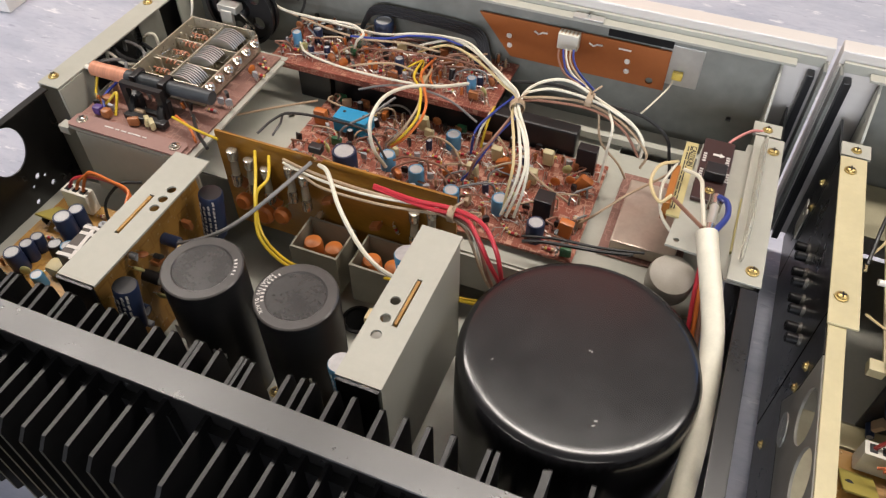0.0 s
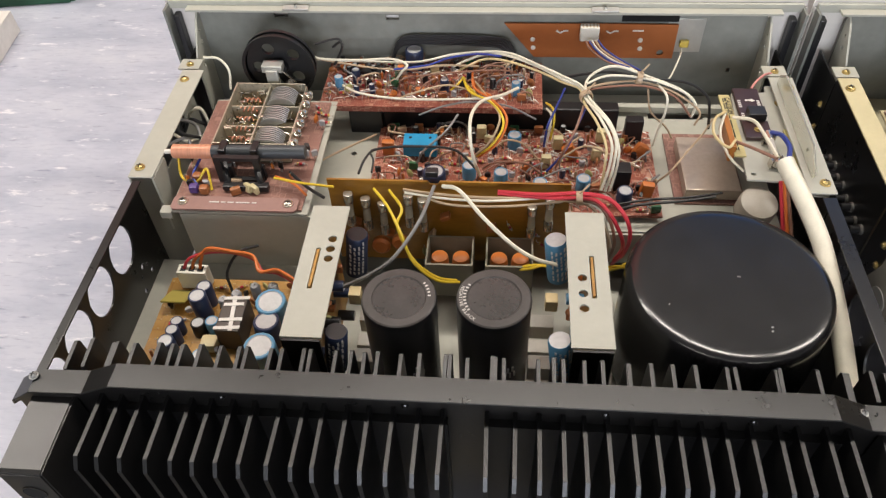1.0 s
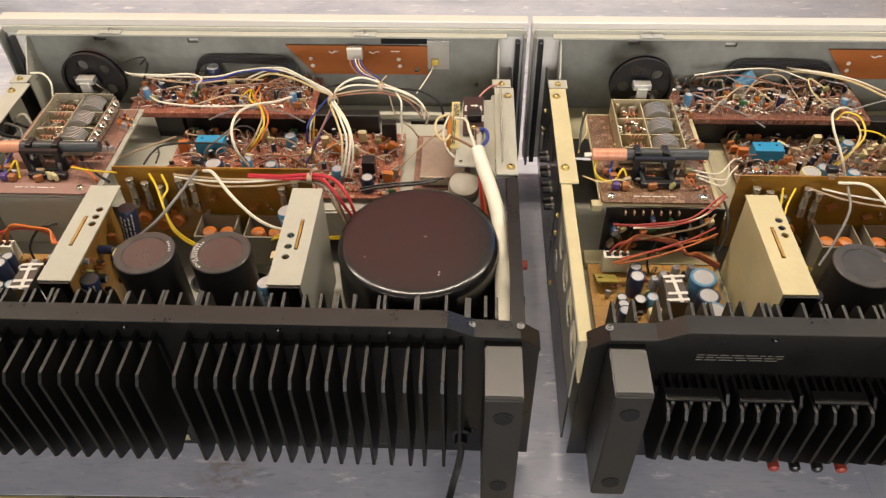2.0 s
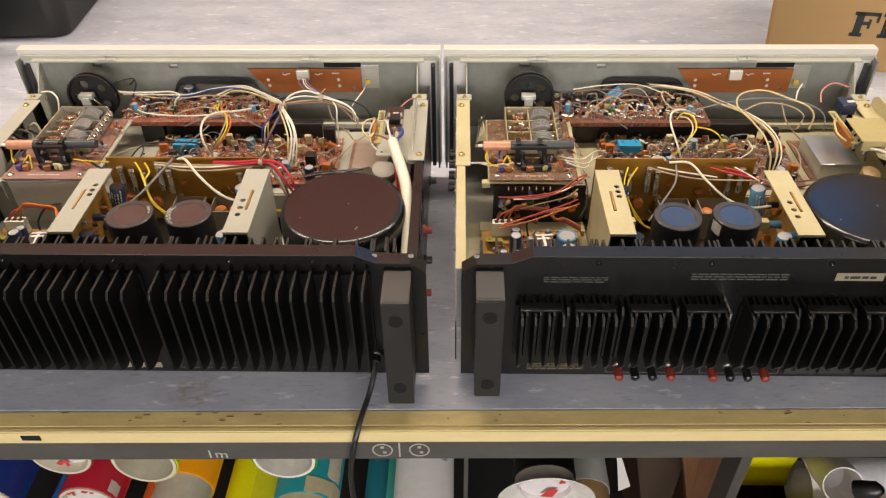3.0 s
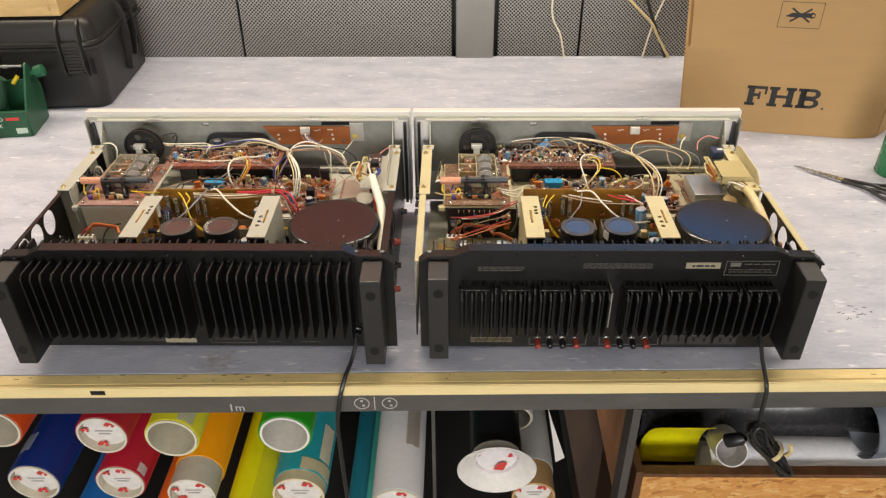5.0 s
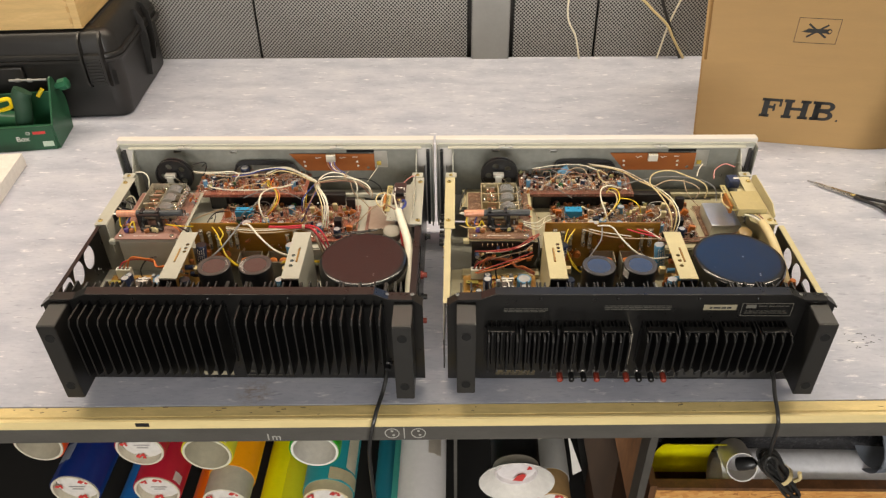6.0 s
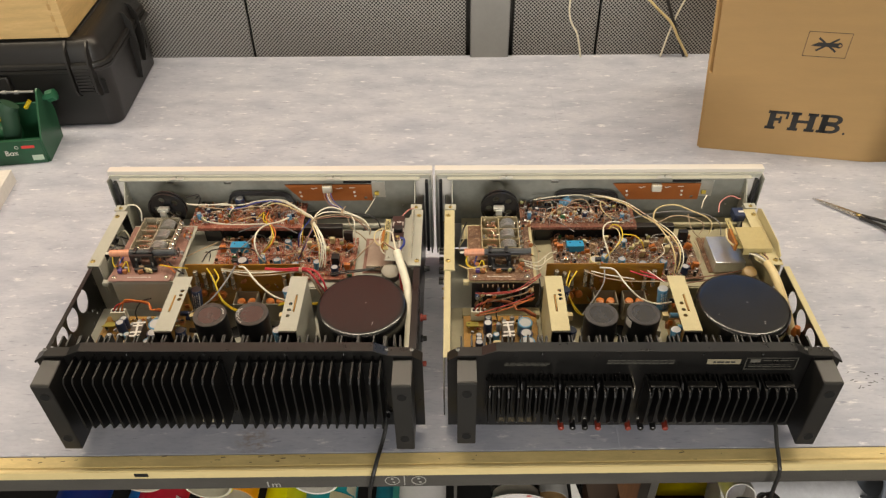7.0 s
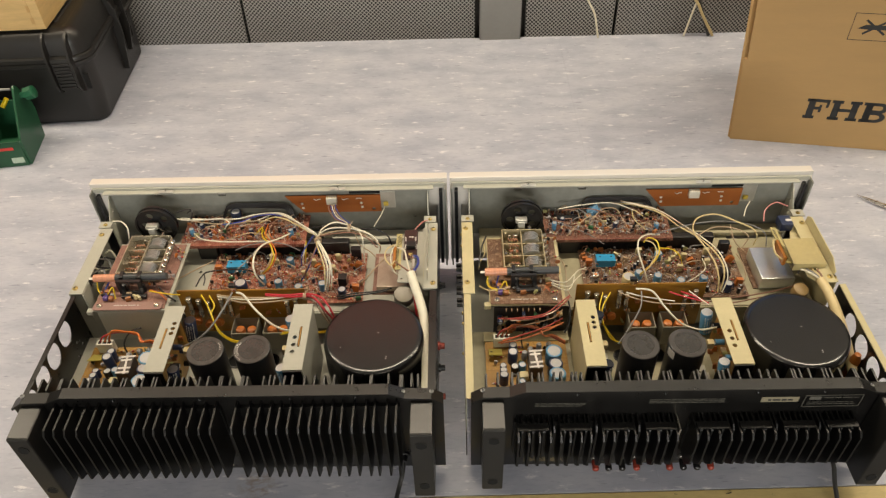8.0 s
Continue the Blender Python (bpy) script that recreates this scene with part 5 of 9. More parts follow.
def main_board(unit, dark, rnd):
    bm = bmesh.new()
    span(bm, -0.078, 0.146, 0.373, 0.472, 0.1068, 0.1084)
    board = part("main_board", bm, PCB_MAIN if dark else PCB_AGED, unit, "brown circuit board crowded with components")
    z = 0.1084
    special = [(-0.052, 0.447, 0.013), (-0.04, 0.398, 0.009), (0.117, 0.4, 0.009), (0.142, 0.455, 0.008), (0.142, 0.42, 0.009), (0.118, 0.425, 0.008)]
    bm = bmesh.new()
    box(bm, (0, 0, 0.0078), (0.027, 0.0145, 0.0125), 0.0006)
    for dx in (-0.008, 0.008):
        lathe(bm, (dx, 0.002, 0.0141), (0, 0, 1), [(0.0014, 0), (0.0012, -0.0001 + 0.0003), (0, 0.0001)], 8, mi=1)
    part("relay", bm, [C["relay"], BLACK_PLASTIC], board, "bright blue relay", at=Matrix.Translation((-0.041 if dark else -0.043, 0.440, z)))
    share("capacitor", m_ecap(0.0088, 0.019, "navy" if dark else "cream"), board, Matrix.Translation((-0.026 if dark else -0.018, 0.397, z)))
    for x, y, w, d, h in ((0.117, 0.405, 0.012, 0.012, 0.02), (0.131, 0.462, 0.014, 0.008, 0.021)):
        share("regulator", m_box(w, d, h, [BLACK_PLASTIC]), board, Matrix.Translation((x, y, z)))
    share("capacitor", m_ecap(0.006, 0.015, "navy"), board, Matrix.Translation((0.1175, 0.385, z)))
    for x, y, a in ((0.131, 0.44, 0.5), (0.134, 0.394, 0.15), (0.083, 0.437, -0.5), (-0.067, 0.437, 0.0)):
        share("film_capacitor", m_film(0.010, 0.006, 0.013, "orange"), board, Matrix.Translation((x, y, z)) @ Matrix.Rotation(a, 4, "Y"))
    for x, y in ((0.025, 0.405), (0.055, 0.395), (0.035, 0.45), (0.088, 0.4), (0.0, 0.412)):
        share("capacitor", m_ecap(0.0056, 0.0125, "blue"), board, Matrix.Translation((x, y, z)))
        special.append((x, y, 0.0065))
    for x, y in ((0.06, 0.425), (0.07, 0.448), (0.1, 0.435), (0.008, 0.46), (0.105, 0.458)):
        share("film_capacitor", m_film(0.008, 0.005, 0.014, "cream"), board, Matrix.Translation((x, y, z)) @ Matrix.Rotation(0.2, 4, "X"))
        special.append((x, y, 0.005))
    for k in range(9):  # the row along the far edge
        me = (LIB["film"][3], C and LIB["film"][5], LIB["ecap_s"][2], LIB["tr"][0], LIB["disc"][0])[k % 5]
        share("component", me, board, Matrix.Translation((-0.065 + 0.02 * k, 0.467, z)))
    scatter(board, -0.074, 0.142, 0.377, 0.468, z, 150, ["res", "res", "up", "tr", "tr", "disc", "film", "ecap_s", "res", "up", "can"], rnd, 0.0044, special)
    link_wires(board, -0.072, 0.14, 0.377, 0.466, z, 46, rnd)
    solder_field(board, -0.075, 0.143, 0.375, 0.47, z, 420, rnd)
    bm = bmesh.new()
    span(bm, -0.076, 0.12, 0.474, 0.486, 0.1035, 0.128, 0.002)
    part("switch_bank", bm, BLACK_PLASTIC, unit, "black switch bank under the upper board")


RIBBON = plain("dark_grey_ribbon", (0.028, 0.028, 0.030), 0.45)


def upper_board(unit, dark, rnd):
    bm = bmesh.new()
    span(bm, -0.127, 0.057, 0.4665, 0.531, 0.1325, 0.1341)
    span(bm, -0.127, 0.057, 0.466, 0.4675, 0.129, 0.1345, 0.0004, mi=1)
    board = part("upper_board", bm, [PCB_UPPER if dark else PCB_AGED_RED, PCB_EDGE], unit, "red-brown tone control board on black pillars")
    z = 0.1341
    bm = bmesh.new()
    span(bm, -0.104, -0.076, 0.47, 0.492, 0.1032, 0.1322, 0.001)
    span(bm, -0.06, 0.05, 0.488, 0.527, 0.108, 0.1322, 0.002)
    part("potentiometer_block", bm, BLACK_PLASTIC, unit, "black control block under the upper board")
    keep = [(-0.05, 0.518, 0.012)] if dark else [(-0.052, 0.52, 0.013), (-0.098, 0.512, 0.008), (-0.088, 0.512, 0.008), (-0.078, 0.512, 0.008)]
    for x, y, sl in ((-0.113, 0.49, "blue"), (0.035, 0.485, "blue"), (-0.1, 0.5, "navy"), (-0.024, 0.488, "navy")):
        share("capacitor", m_ecap(0.0036, 0.0125, sl), board, Matrix.Translation((x, y, z)))
        keep.append((x, y, 0.005))
    share("capacitor", m_ecap(0.0078, 0.019, "navy" if dark else "blue"), board, Matrix.Translation((-0.052 if dark else -0.058, 0.521, z if dark else z + 0.004)) @ Matrix.Rotation(0.0 if dark else 0.9, 4, "Y"))
    share("chip", m_ic(0.026 if dark else 0.036, 0.009, 11), board, Matrix.Translation((-0.092 if dark else -0.088, 0.512, z)))
    share("tuning_coil", m_can(0.0105, 0.013), board, Matrix.Translation((-0.062, 0.505, z)))
    scatter(board, -0.123, 0.050, 0.4755, 0.527, z, 105, ["res", "up", "up", "tr", "tr", "disc", "ecap_s", "res", "res", "film"], rnd, 0.0044, keep)
    link_wires(board, -0.12, 0.05, 0.476, 0.526, z, 36, rnd)
    solder_field(board, -0.124, 0.05, 0.475, 0.528, z, 300, rnd)
    # flat cable loom along the faceplate
    ribbon = new("ribbon_cable")
    ribbon.parent = unit
    tagged(ribbon, "black ribbon cable behind the faceplate")
    for k in range(5):
        bm = bmesh.new()
        tube(bm, [(-0.072, 0.520, 0.140 + 0.001 * k), (-0.062, 0.5265, 0.1535 + 0.0017 * k), (-0.03, 0.5275, 0.1545 + 0.0019 * k), (0.012, 0.527, 0.1530 + 0.0021 * k), (0.024 + 0.0012 * k, 0.5255, 0.150 + 0.0018 * k), (0.032 + 0.0014 * k, 0.519, 0.138 + 0.0006 * k)], 0.00098, 6, 5)
        part("strand", bm, RIBBON, ribbon)


def tuner(unit, dark, rnd):
    bm = bmesh.new()
    span(bm, -0.2125, -0.1165, 0.3425, 0.468, 0.1348, 0.1362)
    board = part("tuner_board", bm, PCB_PINK if dark else PCB_AGED, unit, "dusty pink tuner board" if dark else "dull brown tuner board")
    gold = mat("tarnished_plate", (0.56, 0.51, 0.40) if dark else (0.50, 0.42, 0.26), 0.28 if dark else 0.4, metal=0.6 if dark else 0.35, var=0.3, scale=50)
    bm = bmesh.new()
    plate(bm, [(-0.2125, 0.341), (-0.2105, 0.339), (-0.1215, 0.339), (-0.1195, 0.341), (-0.1195, 0.3505), (-0.1215, 0.3525), (-0.2105, 0.3525), (-0.2125, 0.3505)], [], 0.0014, Matrix.Translation((0, 0, 0.1366)))
    part("front_strip", bm, STRIP_PINK if dark else PCB_AGED, board, "smooth board strip with a screw at each end")
    for x in (-0.2045, -0.1268):
        screw(board, x, 0.3465, 0.1381, 0.003, m=TIN)
    bars(board, -0.185, -0.15, 0, 1, 0, PAPER, rnd).matrix_basis = Matrix.Translation((0, 0.3465, 0.1383)) @ Matrix.Rotation(radians(-90), 4, "X")
    # tuning gang: an open frame with rotor and stator plates
    z0, z1 = 0.1366, 0.155
    x0, x1, y0, y1 = -0.192, -0.134, 0.392, 0.468
    bm = bmesh.new()
    span(bm, x0, x1, y0, y1, z0, z0 + 0.001)
    gang = part("tuning_gang", bm, mat("dark_olive_floor", (0.17, 0.14, 0.085), 0.5, metal=0.3, var=0.3, scale=60), unit, "open tarnished metal tuning capacitor")
    for x in (x0, (x0 + x1) / 2 - 0.002, x1 - 0.0012):
        bm = bmesh.new()
        span(bm, x, x + 0.0012, y0, y1, z0 + 0.0011, z1 - (0.003 if x > x0 else 0), 0.0003)
        part("frame_plate", bm, gold, gang)
    for y in (y0, y0 + 0.025, y0 + 0.05, y1 - 0.0012):
        bm = bmesh.new()
        span(bm, x0 + 0.0013, x1 - 0.0013, y, y + 0.0012, z0 + 0.0011, z1 - (0.0042 if y0 < y < y1 - 0.002 else 0.0002), 0.0003)
        part("frame_plate", bm, gold, gang)
    alu = mat("rotor_aluminium", (0.55, 0.55, 0.53), 0.35, metal=0.7, var=0.15, scale=80)
    xm = (x0 + x1) / 2 + 0.012
    for b, turn in ((0.003, 0.1), (0.0285, 0.22), (0.0535, 0.14)):
        for k in range(8):
            bm = bmesh.new()
            y = y0 + b + 0.0021 * k
            pts = [(0.0125 * math.cos(a), 0.0115 * math.sin(a)) for a in (math.pi * (turn + 0.85 * q / 10) for q in range(11))]
            plate(bm, pts, [], 0.0009, Matrix.Translation((xm, y, 0.1462)) @ XZ)
            part("rotor_plate", bm, alu, gang)
        for q in range(5):
            bm = bmesh.new()
            bx, by, h = rnd.uniform(x0 + 0.004, x1 - 0.008), y0 + b + rnd.uniform(0.004, 0.019), rnd.uniform(0.006, 0.016)
            box(bm, (bx, by, z0 + 0.001 + h / 2), (rnd.uniform(0.0015, 0.007), rnd.uniform(0.001, 0.004), h), 0.0004)
            part("stator_bracket", bm, gold if q % 2 else TIN, gang)
    bm = bmesh.new()
    cyl(bm, (xm, y0 - 0.004, 0.1475), (xm, y1 + 0.012, 0.1475), 0.003, 12)
    part("shaft", bm, TIN, gang)
    for k in range(6):
        bm = bmesh.new()
        lathe(bm, (x1 + 0.001, y0 + 0.008 + 0.0118 * k, 0.1475), (0.6, 0, 0.8), [(0, 0), (0.0036, 0), (0.0036, 0.003), (0.002, 0.0035), (0.002, 0.006), (0, 0.0065)], 12)
        part("trimmer", bm, TIN, gang)
    for k in range(5):
        bm = bmesh.new()
        pts = [(-0.183 + 0.0009 * j, 0.405 + 0.012 * k + 0.002 * math.sin(j * 1.6), 0.1485 + 0.002 * math.cos(j * 1.6)) for j in range(16)]
        tube(bm, pts, 0.0006, 5, 2)
        part("coil", bm, COPPER, gang)
    solder_field(gang, -0.19, -0.168, 0.395, 0.465, 0.138, 60, rnd, BRASS)
    solder_field(gang, -0.19, -0.137, 0.394, 0.466, 0.1465, 50, rnd, TIN)
    # the dial drum
    bm = bmesh.new()
    holes = [circle(0.0175 * math.cos(a), 0.0175 * math.sin(a), 0.0052, 14) for a in (0.7, 1.95, 3.2, 4.45, 5.7)]
    plate(bm, circle(0, 0, 0.0283, 48), holes, 0.003, Matrix())
    for r0, r1, h0, h1 in ((0.0275, 0.0302, -0.004, -0.001), (0.0275, 0.0302, 0.003, 0.006), (0.0268, 0.0285, -0.001, 0.003)):
        lathe(bm, (0, 0, 0), (0, 0, 1), [(r0, h0), (r1, h0), (r1, h1), (r0, h1), (r0, h0)], 48)
    lathe(bm, (0, 0, 0.003), (0, 0, 1), [(0.008, 0), (0.007, 0.004), (0.003, 0.005), (0, 0.005)], 16)
    drum = part("dial_drum", bm, BLACK_PLASTIC, unit, "black spoked dial drum", at=Matrix.Translation((-0.161, 0.492, 0.1565)) @ XZ)
    bm = bmesh.new()
    tube(bm, [(-0.002, 0.004, 0.008), (0.006, -0.004, 0.008), (0.013, -0.012, 0.0075)], 0.0011, 6, 6)
    lathe(bm, (-0.002, 0.004, 0.006), (0, 0, 1), [(0.0022, 0), (0.0022, 0.003), (0, 0.003)], 10)
    part("spring", bm, TIN, drum)
    bm = bmesh.new()
    box(bm, (-0.163, 0.479, 0.163), (0.017, 0.010, 0.006), 0.001)
    box(bm, (-0.163, 0.474, 0.156), (0.010, 0.004, 0.014), 0.001)
    part("coupling", bm, ZINC, gang)
    # ferrite aerial on its black clips
    bm = bmesh.new()
    cyl(bm, (-0.190, 0.384, 0.1535), (-0.119, 0.3855, 0.1535), 0.005, 18)
    aerial = part("ferrite_rod", bm, plain("ferrite_grey", (0.045, 0.05, 0.055), 0.4), unit, "dark grey ferrite rod aerial with copper coil")
    bm = bmesh.new()
    lathe(bm, (-0.219, 0.3835, 0.1535), (1, 0.02, 0), [(0, 0), (0.0048, 0), (0.0054, 0.0005), (0.0054, 0.0295), (0.005, 0.030), (0, 0.030)], 20)
    part("coil", bm, COPPER, aerial, "copper wire coil")
    bm = bmesh.new()
    cyl(bm, (-0.225, 0.383, 0.1535), (-0.2185, 0.3835, 0.1535), 0.0018, 8)
    part("rod_tip", bm, WHITE_PLASTIC, aerial)
    bm = bmesh.new()
    for x in (-0.180, -0.156):
        box(bm, (x, 0.3845, 0.1535), (0.0055, 0.0125, 0.0125), 0.0012)
        tube(bm, [(x, 0.38, 0.149), (x + 0.004, 0.368, 0.145), (x + 0.007, 0.362, 0.1365)], 0.0026, 6, 5)
        box(bm, (x + 0.004, 0.375, 0.1425), (0.006, 0.004, 0.013))
    box(bm, (-0.161, 0.362, 0.1395), (0.034, 0.006, 0.005), 0.001)
    plate(bm, slot(-0.167, 0.1475, 0.034, 0.024), [slot(-0.167, 0.1475, 0.024, 0.018)], 0.004, Matrix.Translation((0, 0.374, 0)) @ XZ)
    part("clip", bm, BLACK_PLASTIC, aerial, "black rod clips")
    for x, y, c in ((-0.199, 0.358, "purple"), (-0.191, 0.357, "brown"), (-0.2, 0.37, "brown")):
        share("coil_former", m_film(0.0065, 0.006, 0.0065, c), board, Matrix.Translation((x, y, 0.1362)))
    scatter(board, -0.208, -0.116, 0.356, 0.39, 0.1362, 18, ["res", "disc", "tr", "up", "film"], rnd)
    for y in (0.405, 0.43, 0.452):
        scatter(board, -0.129, -0.115, y - 0.01, y + 0.01, 0.1362, 3, ["disc", "tr", "res"], rnd)
    wire(unit, "yellow", [(-0.216, 0.382, 0.149), (-0.213, 0.372, 0.138), (-0.2, 0.366, 0.139), (-0.192, 0.372, 0.147), (-0.187, 0.360, 0.137)], 0.0012)
    wire(unit, "blue", [(-0.2, 0.383, 0.147), (-0.203, 0.37, 0.142), (-0.196, 0.36, 0.138)], 0.0012)


def supply_board(unit, dark, rnd):
    bm = bmesh.new()
    span(bm, -0.2205, -0.112, 0.215, 0.3195, 0.0815, 0.083)
    board = part("supply_board", bm, PCB_OCHRE, unit, "ochre power supply board")
    z = 0.083
    for x, y in ((-0.218, 0.22), (-0.13, 0.318)):
        bm = bmesh.new()
        cyl(bm, (x, y, 0.074), (x, y, 0.0815), 0.003, 10)
        part("pillar", bm, TIN, board)
    bm = bmesh.new()
    box(bm, (-0.1985, 0.3135, z + 0.0095), (0.022, 0.009, 0.018), 0.0008)
    for k in range(3):
        box(bm, (-0.205 + 0.0065 * k, 0.3135, z + 0.0186), (0.004, 0.005, 0.0006), mi=1)
    part("plug", bm, [WHITE_PLASTIC, BLACK_PLASTIC], board, "white three-way plug")
    bm = bmesh.new()
    box(bm, (-0.2075, 0.297, z + 0.006), (0.018, 0.021, 0.0015), 0.0005, rot=Matrix.Rotation(-0.5, 4, "X"))
    part("heat_tab", bm, plain("yellow_oxide", (0.33, 0.27, 0.06), 0.45), board, "yellowed metal heat tab")
    caps = ((-0.1855, 0.286, 0.0065, 0.023, "navy"), (-0.1845, 0.297, 0.0055, 0.020, "navy"), (-0.1985, 0.270, 0.0045, 0.013, "navy"), (-0.1985, 0.2615, 0.0048, 0.015, "navy"), (-0.1985, 0.251, 0.0058, 0.018, "navy"),
            (-0.1835, 0.270, 0.0052, 0.012, "black"), (-0.1735, 0.271, 0.0048, 0.013, "blue"), (-0.1755, 0.245, 0.0042, 0.012, "blue"),
            (-0.1320, 0.285, 0.0108, 0.023, "blue"), (-0.1315, 0.2655, 0.0092, 0.022, "navy"), (-0.1310, 0.2465, 0.0108, 0.023, "blue"))
    for x, y, r, h, s in caps:
        share("capacitor", m_ecap(r, h, s), board, Matrix.Translation((x, y, z)) @ Matrix.Rotation(rnd.gauss(0, 0.05), 4, "X"))
    bm = bmesh.new()
    box(bm, (-0.157, 0.272, z + 0.011), (0.017, 0.03, 0.022), 0.0012)
    part("regulator", bm, plain("dark_brown_case", (0.07, 0.055, 0.045), 0.4), board, "dark regulator block with white printed mark")
    bm = bmesh.new()
    zt = z + 0.0224
    box(bm, (-0.156, 0.272, zt), (0.0028, 0.03, 0.0005), rot=Matrix.Rotation(0.12, 4, "Z"))
    for dx, dy, w in ((0, 0.013, 0.018), (-0.001, 0.0075, 0.014), (0.0, -0.0055, 0.016), (-0.001, -0.0125, 0.018)):
        box(bm, (-0.156 + dx, 0.272 + dy, zt + 0.0001), (w, 0.0026, 0.0005), rot=Matrix.Rotation(0.08, 4, "Z"))
    part("mark", bm, PAPER, board, "white printed mark")
    for x, y in ((-0.1695, 0.289), (-0.1615, 0.295), (-0.1495, 0.302), (-0.1365, 0.303)):
        share("resistor", m_upright(0.015, 0.0036, "grey"), board, Matrix.Translation((x, y, z)))
    share("disc_capacitor", m_film(0.012, 0.011, 0.009, "cream"), board, Matrix.Translation((-0.1725, 0.2575, z)))
    scatter(board, -0.213, -0.116, 0.225, 0.312, z, 30, ["res", "up", "tr", "disc", "res"], rnd, 0.005, [(c[0], c[1], c[2]) for c in caps] + [(-0.157, 0.265, 0.012), (-0.157, 0.28, 0.012), (-0.2, 0.312, 0.014)])
    for q, c in enumerate(("red", "orange", "orange") if dark else ("brick", "rust", "rust")):
        dx, dz = 0.0062 * q - 0.0065, 0.0022 * q
        wire(unit, c, [(-0.1985 + dx, 0.3135, 0.1005), (-0.194 + 0.7 * dx, 0.316, 0.110), (-0.1835, 0.3185, 0.1145 + dz), (-0.1660, 0.3205 - dz / 2, 0.1125 + dz), (-0.1500, 0.3155, 0.1115 + dz), (-0.1430, 0.3080 - dz, 0.1085 + dz), (-0.1320, 0.3090, 0.1045 + dz), (-0.1150, 0.3020, 0.0985 + dz)], 0.0014)
    wire(unit, "black", [(-0.17, 0.306, 0.086), (-0.172, 0.312, 0.1), (-0.163, 0.322, 0.112), (-0.15, 0.329, 0.112)], 0.0013)


def shield_and_fuse(unit, dark, rnd):
    bm = bmesh.new()
    span(bm, 0.158, 0.211, 0.392, 0.474, 0.1033, 0.105)
    board = part("input_board", bm, PCB_PINK if dark else PCB_AGED, unit, "brown board under a shield can")
    bm = bmesh.new()
    zt = 0.116 if dark else 0.126
    span(bm, *((0.1645, 0.206, 0.395, 0.457) if dark else (0.1635, 0.2095, 0.389, 0.452)), 0.106, zt, 0.0012)
    part("shield_box", bm, mat("tarnished_copper_tin", (0.46, 0.38, 0.31), 0.34, metal=0.35, var=0.2, scale=30) if dark else mat("bright_tin", (0.64, 0.65, 0.66), 0.3, metal=0.85, var=0.1, scale=40), board, "flat tin shield box")
    bm = bmesh.new()
    k = 1.0 if dark else 0.76
    lathe(bm, (0.205, 0.365, 0.121), (0.05, -0.25, 1), [(r * k, h * k) for r, h in ((0, 0), (0.0115, 0), (0.0135, 0.003), (0.0138, 0.014), (0.0128, 0.0172), (0.0095, 0.0182), (0, 0.0184))], 22)
    part("mains_filter", bm, plain("grey_resin", (0.30, 0.27, 0.22) if dark else (0.30, 0.20, 0.085), 0.4), unit, "grey resin mains filter capacitor")
    # right hand bracket with fuse holder
    m = STEEL if dark else CREAM_STEEL
    bm = bmesh.new()
    plate(bm, [(0.197, 0.373), (0.228, 0.371), (0.2325, 0.358), (0.2485, 0.358), (0.2505, 0.361), (0.2505, 0.480), (0.2475, 0.484), (0.2305, 0.482), (0.2295, 0.474), (0.203, 0.472)] if dark else [(0.2125, 0.372), (0.222, 0.361), (0.25, 0.361), (0.25, 0.48), (0.226, 0.484), (0.2125, 0.44)], [circle(0.2025, 0.3785, 0.0017, 10)] if dark else [], 0.0016, Matrix.Translation((0, 0, 0.1465)))
    br = part("mains_bracket", bm, m, unit, "pale steel bracket carrying mains parts")
    bm = bmesh.new()
    plate(bm, [(0.372, 0.148), (0.366, 0.16), (0.385, 0.170), (0.466, 0.170), (0.476, 0.163), (0.476, 0.148)], [circle(0.39, 0.162, 0.0014, 8)], 0.0014, Matrix.Translation((0.2375 if dark else 0.244, 0, 0)) @ YZ)
    part("upright_flange", bm, CLEAR if dark else m, br, "clear plastic guard sheet" if dark else "")
    for x, y in ((0.2465, 0.369), (0.2455, 0.473), (0.2375, 0.385), (0.2375, 0.46)):
        screw(br, x, y, 0.1482, 0.0028)
    bm = bmesh.new()
    span(bm, 0.1925, 0.2005, 0.396, 0.468, 0.1482, 0.1497)
    strip_ = part("terminal_strip", bm, plain("aged_yellow_plate", (0.52, 0.44, 0.2), 0.4), br, "yellowed strip with printed letters")
    if dark:
        ob = share("caution_print", text_mesh("CAUTION", 0.0046, 0.0001), strip_, Matrix(((0, 1, 0, 0.1982), (-1, 0, 0, 0.454), (0, 0, 1, 0.1499), (0, 0, 0, 1))))
        ob.data.materials.append(INK)
    bars(br, 0.402, 0.464, 0.0, 2, 0.0, INK, rnd, 0.001, 0.0015).matrix_basis = Matrix(((0, 0, -1, 0.1948), (1, 0, 0, 0), (0, -1, 0, 0.1499), (0, 0, 0, 1)))
    bm = bmesh.new()
    span(bm, 0.1893, 0.1937, 0.40, 0.437, 0.1405, 0.1545, 0.001)
    part("brown_block", bm, plain("amber_resin", (0.36, 0.13, 0.02), 0.35), br, "orange-brown resin terminal")
    if dark:
        bm = bmesh.new()
        span(bm, 0.2035, 0.2228, 0.4145, 0.4745, 0.1484, 0.1515, 0.0008)
        blk = part("voltage_selector", bm, mat("dark_maroon_plastic", (0.045, 0.02, 0.018), 0.35), br, "dark maroon voltage selector plate")
        bm = bmesh.new()
        span(bm, 0.2078, 0.2205, 0.4325, 0.4435, 0.1517, 0.1585, 0.0008)
        part("selector_plug", bm, BLACK_PLASTIC, blk, "black selector plug")
